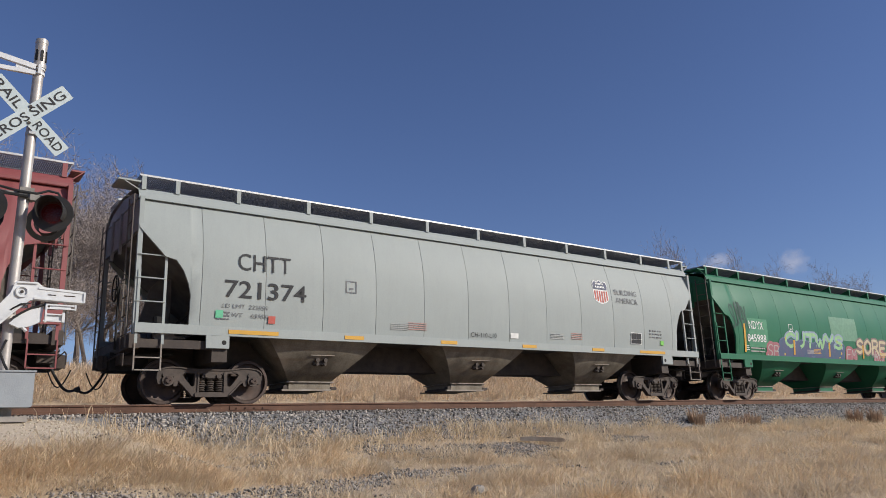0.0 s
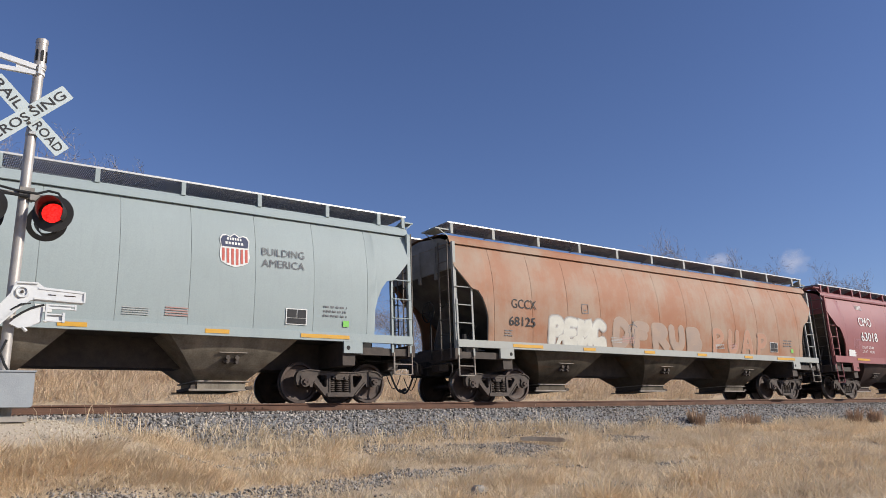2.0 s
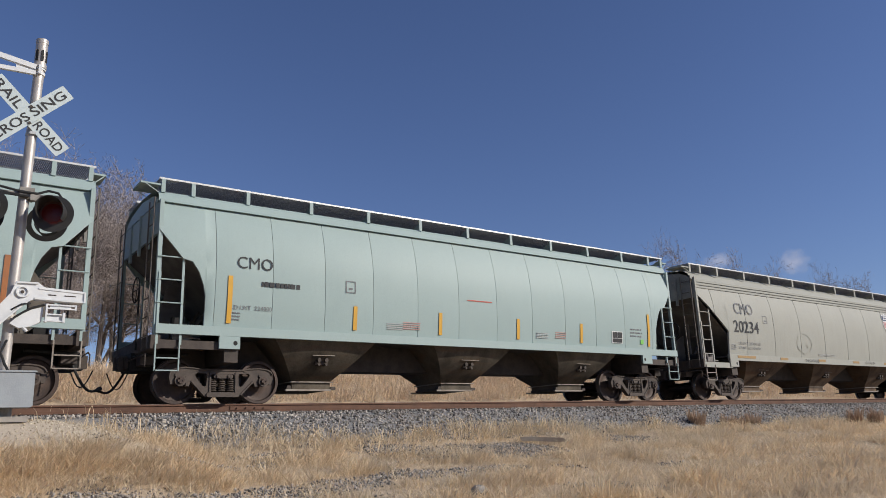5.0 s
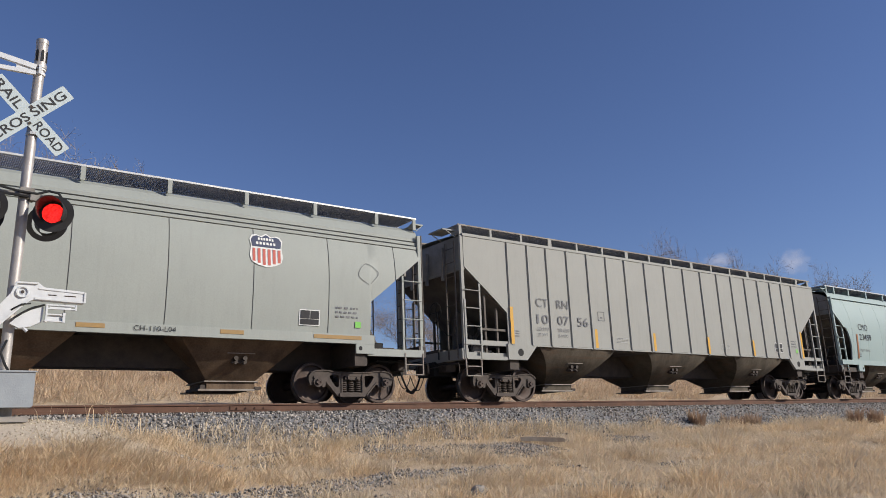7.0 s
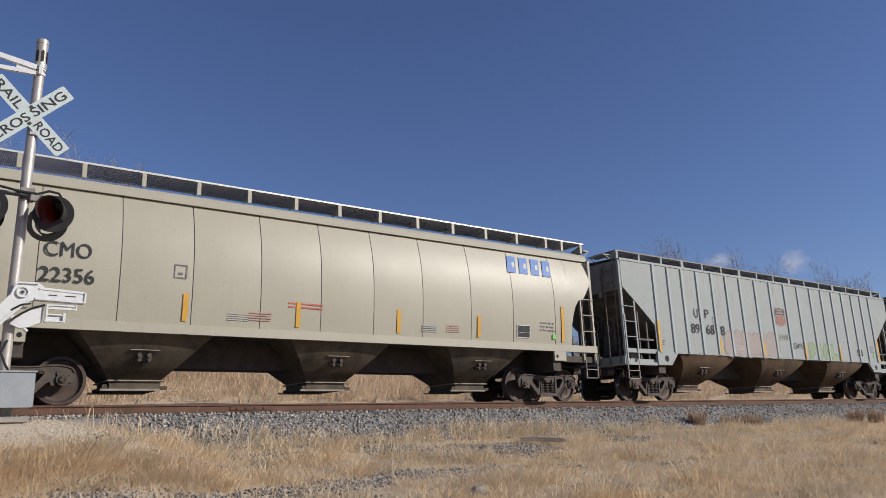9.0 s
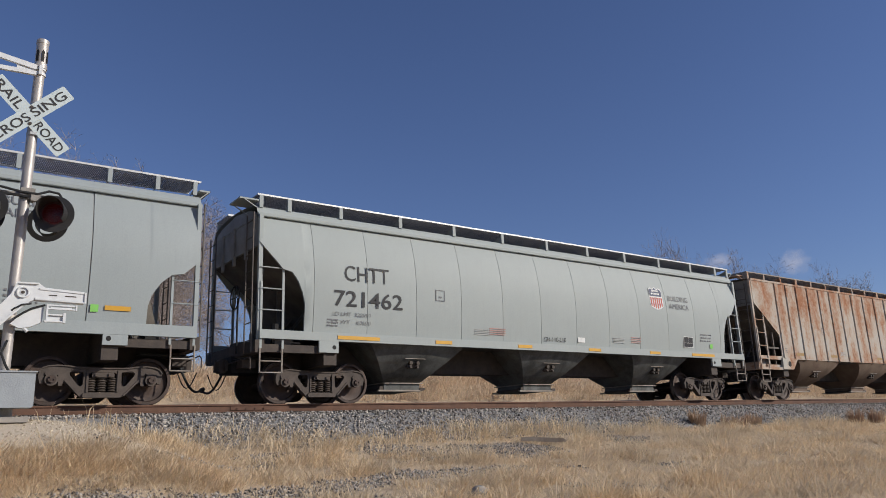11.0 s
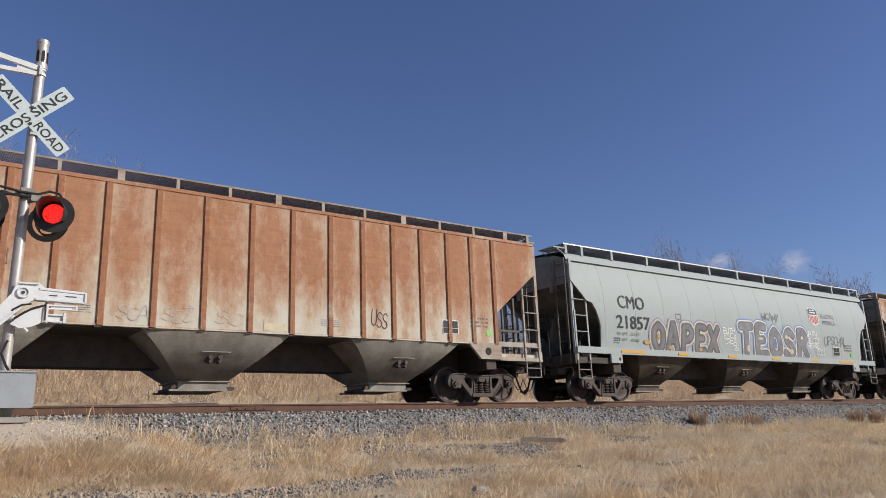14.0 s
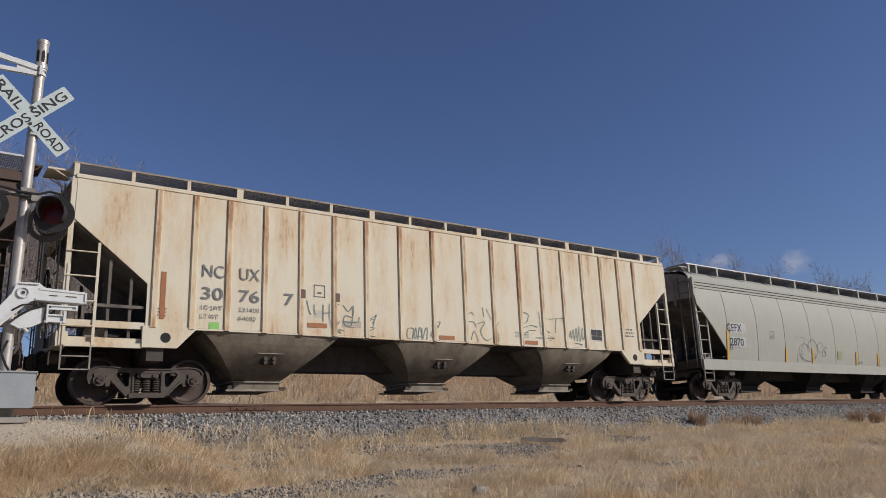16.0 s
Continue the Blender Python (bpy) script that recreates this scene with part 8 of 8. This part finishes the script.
    for i, (x0, x1, z0, z1) in enumerate(((0.34, 0.72, 1.092, 1.112), (0.34, 0.72, 1.045, 1.062), (0.703, 0.724, 1.040, 1.116), (0.36, 0.58, 0.962, 0.98), (0.33, 0.585, 0.872, 0.89), (0.345, 0.368, 0.86, 1.11), (0.555, 0.588, 0.866, 1.0))):
        part("guard_bar", Geo().box(x0, x1, -0.206 - 0.003 * i, -0.178 + 0.002 * i, L(z0), L(z1)), WHITE, gt)
    part("guard_plate", Geo().box(0.37, 0.56, -0.185, -0.175, L(0.888), L(0.962)).box(0.40, 0.66, -0.185, -0.175, L(1.062), L(1.09)), WHITE, gt)
    part("drain_bolt", Geo().tube((0.10, -0.14, L(0.79)), (0.15, -0.15, L(0.735)), 0.022, 8), WHITE, gt)
    part("gate_arm", Geo().box(-5.2, -0.25, -0.17, -0.13, L(0.98), L(1.10)), WHITE, root, "lowered gate arm")
    cable = Geo().pipe([(-0.10, -0.12, L(0.95)), (-0.04, -0.22, L(1.02)), (0.05, -0.24, L(1.08)), (0.16, -0.23, L(1.10))], 0.012, 6)
    cable.pipe([(-0.06, -0.09, L(0.62)), (-0.12, -0.12, L(0.45)), (-0.06, -0.13, L(0.3)), (0.02, -0.12, L(0.16)), (0.05, -0.12, L(0.10))], 0.016, 6)
    part("cable", cable, RUBBER, root, "black cable")
    part("junction_box", Geo().bevel_box(-0.34, 0.28, -0.34, -0.07, L(-0.26), L(0.19), 0.02).bevel_box(-0.36, 0.30, -0.36, -0.05, L(0.185), L(0.205), 0.008), BOX_GREY, root, "grey steel gate mechanism cabinet")
    part("base_plate", Geo().box(-0.25, 0.25, -0.25, 0.25, -0.02, 0.05).tube((0, 0, 0.05), (0, 0, 0.35), 0.09, 16), plain("dusty_base_metal", (0.34, 0.31, 0.27), (0.22, 0.2, 0.18)), root)
    return discs


LENS_OFF = plain("dark_red_lens", (0.09, 0.006, 0.005), (0.05, 0.004, 0.004), 30, 0.25)
LENS_ON = plain("lit_red_lens", (0.5, 0.02, 0.02), (0.4, 0.02, 0.02), 30, 0.3, glow=(1.0, 0.02, 0.015), power=1.6)


def cluster(m):
    """Points of light behind the ribbed lens."""
    nt = m.node_tree
    cells = node(nt, "ShaderNodeTexVoronoi", Scale=42.0)
    nt.links.new(coords(nt), cells.inputs["Vector"])
    nt.links.new(ramp(nt, cells.outputs["Distance"], 0.2, 0.75, 2.1, 0.5), nt.nodes["Principled BSDF"].inputs["Emission Strength"])


cluster(LENS_ON)


# ---- trees ----
def branch(g, twigs, a, way, length, r, depth, rng):
    steps = 4 if depth < 3 else 2
    p, d = Vector(a), Vector(way)
    for i in range(steps):
        d = (d + Vector((rng.gauss(0, 0.15), rng.gauss(0, 0.15), rng.gauss(0.05, 0.10)))).normalized()
        q = p + d * length / steps
        r1 = r * (1 - 0.18)
        if depth < 3:
            (g if depth < 2 else twigs).tube(p, q, r, 7 if depth == 0 else 5 if depth < 2 else 3, r1)
        else:
            # fine twigs are slivers
            w = d.orthogonal().normalized() * r
            w.rotate(Matrix.Rotation(rng.uniform(0, 6.28), 3, d))
            twigs.add([p - w, p + w, q + w * 0.7, q - w * 0.7] if depth < 5 else [p - w, p + w, q], [(0, 1, 2, 3) if depth < 5 else (0, 1, 2)])
        kids = 0 if i == 0 and depth == 0 else (2 if depth < 3 else 2)
        if depth < 5:
            for _ in range(kids):
                side = d.orthogonal().normalized()
                side.rotate(Matrix.Rotation(rng.uniform(0, 6.283), 3, d))
                nd = (d * rng.uniform(0.5, 1.0) + side * rng.uniform(0.55, 0.95)).normalized()
                branch(g, twigs, q, nd, length * rng.uniform(0.45, 0.66), max(0.011, r1 * 0.52), depth + 1, rng)
        p, r = q, r1


def bare_tree(seed, height):
    rng = random.Random(seed)
    trunk, twigs = Geo(), Geo()
    branch(trunk, twigs, (0, 0, -0.1), (0, 0, 1), height * 0.62, height * 0.016, 0, rng)
    root = tagged(new("tree"), "leafless grey-brown tree with fine twigs", "tree", "bare trees behind the track")
    part("trunk", trunk, BARK, root, smooth=True)
    part("crown", twigs, TWIG, root, "bare twigs and branches")
    return root


def woods():
    kinds = [bare_tree(s, 10.0) for s in (3, 8, 15)]
    rng = random.Random(77)
    thicket = [(8.9, 46.0, 1.12), (11.3, 46.0, 1.12), (6.2, 47.0, 1.12), (2.5, 45.0, 1.1), (9.6, 51.0, 1.2), (10.9, 41.0, 0.78), (7.3, 40.0, 0.78), (12.7, 50.0, 1.1), (10.2, 48.5, 1.12), (12.4, 44.0, 0.9), (7.6, 44.0, 1.0),
               (8.3, 42.5, 1.02), (9.5, 43.5, 1.05), (5.0, 43.0, 1.0), (6.6, 50.0, 1.2), (4.0, 40.5, 0.8), (9.2, 39.0, 0.55), (5.8, 38.5, 0.5), (2.2, 39.0, 0.6), (0.5, 43.0, 1.0), (7.0, 41.0, 0.9)]
    scrub = [(14.5 + 2.3 * i + rng.uniform(-0.8, 0.8), rng.uniform(37.5, 45.0), rng.uniform(0.38, 0.56)) for i in range(17)]
    # far trees over the train's roofs stand apart, narrow and upright
    apart = [(54.1, 42.0, 1.06), (57.6, 42.0, 1.15), (59.2, 42.5, 1.08), (63.3, 44.0, 1.02), (67.5, 42.0, 1.16), (74.1, 42.0, 1.2), (76.2, 43.0, 1.05), (84.5, 42.0, 1.18), (89.4, 42.0, 1.28), (91.5, 43.0, 1.1), (94.0, 42.0, 1.16), (97.0, 42.0, 1.1)]
    for i, (x, y, s) in enumerate(thicket + scrub + apart):
        z = ground_z(x, y)
        t = kinds[i] if i < 3 else copy_thing(kinds[i % 3], Matrix())
        wide = 1.0 if i < len(thicket + scrub) else 0.62
        t.matrix_basis = pose(x, y, z, 0, 0, rng.uniform(0, 360)) @ Matrix.Diagonal((s * wide, s * wide, s, 1))


def clouds():
    """Two small far puffs of cloud, soft at the edge."""
    for (x, y, z), wide, tall, seed in (((411.1, 266.4, 98.6), 13, 6.5, 1.0), ((433.5, 230.7, 92.6), 12, 10.5, 5.0)):
        m, nt, b = nodes_of("cloud_vapour")
        v = coords(nt, shift=(seed, seed, 0))
        far = nt.nodes.new("ShaderNodeVectorMath")
        far.operation = "LENGTH"
        nt.links.new(coords(nt), far.inputs[0])
        body = ramp(nt, maths(nt, "ADD", far.outputs["Value"], maths(nt, "MULTIPLY", noise_tex(nt, v, 2.2, 6), 0.9)), 0.60, 1.25, 0.55, 0.0)
        nt.links.new(body, b.inputs["Alpha"])
        b.inputs["Base Color"].default_value, b.inputs["Roughness"].default_value = (0.1, 0.1, 0.1, 1), 1.0
        # the sunlit white of the cloud is put in as emission
        b.inputs["Emission Color"].default_value, b.inputs["Emission Strength"].default_value = (0.62, 0.64, 0.78, 1), 0.75
        n = 32
        g = Geo().add([(math.cos(i * 2 * math.pi / n), math.sin(i * 2 * math.pi / n), 0) for i in range(n)], [tuple(range(n))])
        ob = part("cloud", g, m, at=look((x, y, z), EYE) @ Matrix.Rotation(math.pi, 4, "Y") @ Matrix.Diagonal((wide, tall, 1, 1)))
        tagged(ob, "small soft white cloud low in the sky", "cloud", kind="structure")


def debris():
    old = plain("weathered_timber", (0.56, 0.48, 0.37), (0.34, 0.27, 0.20), 4, 0.9)
    log = Geo().prism([(-0.45, 0.0), (0.42, 0.0), (0.47, 0.04), (0.38, 0.085), (-0.25, 0.09), (-0.47, 0.075)], -0.10, 0.10)
    tagged(part("timber_offcut", log, old, at=pose(10.70, 11.42, ground_z(10.70, 11.42) + 0.085, 0, 4, -44)), "weathered broken railway tie on the gravel", "timber")
    rng = random.Random(3)
    rock = Geo().lathe([(0.0, -0.04), (0.07, -0.03), (0.10, 0.02), (0.085, 0.07), (0.04, 0.10), (0.0, 0.105)], Matrix.Scale(1.25, 4, (1, 0, 0)), 11)
    rock.v = [(x + rng.uniform(-0.012, 0.012), y + rng.uniform(-0.012, 0.012), z + rng.uniform(-0.01, 0.01)) for x, y, z in rock.v]
    tagged(part("rock", rock, plain("grey_field_stone", (0.34, 0.31, 0.27), (0.24, 0.22, 0.19), 9, 0.9), smooth=True, at=pose(5.98, 7.6, ground_z(5.98, 7.6) + 0.02)), "rounded grey stone in the dry grass", "rock")


def motions():
    times = [0.0, 0.1, 0.2] + [0.5 * i for i in range(1, 32)] + [15.8, 15.9, 16.0]
    for car, c in zip(CAR_OBJECTS, CENTRES):
        walk(car, [(t, pose(c + SPEED * t + SLOWING * t * t / 2, YC, 0)) for t in times])
    # wheels: one row for each thirtieth of a second
    for w, x in WHEELSETS:
        walk(w, [(i / 30, pose(x, 0, 0.457, 0, 88.0 * i, 0)) for i in range(481)])
    # the lenses turn their lit face out and in again, one after the other
    for disc, first in ((LENSES[1], 0.65), (LENSES[0], 0.65 + 0.593)):
        rows, angle, t = [(0.0, pose(0, -0.02, 0, 0, 0, 180))], 180, first
        while t < 15.8:
            for begin in (t, t + 0.49):
                for j in range(4):
                    rows.append((begin + j / 30, pose(0, -0.02, 0, 0, 0, angle + 60 * j)))
                angle += 180
            t += 1.187
        rows = [r for r in rows if r[0] < 15.95]
        rows.append((16.0, rows[-1][1]))
        walk(disc, rows)


ground()
track()
build_train()
LENSES = signal()
woods()
verge()
clouds()
debris()
motions()
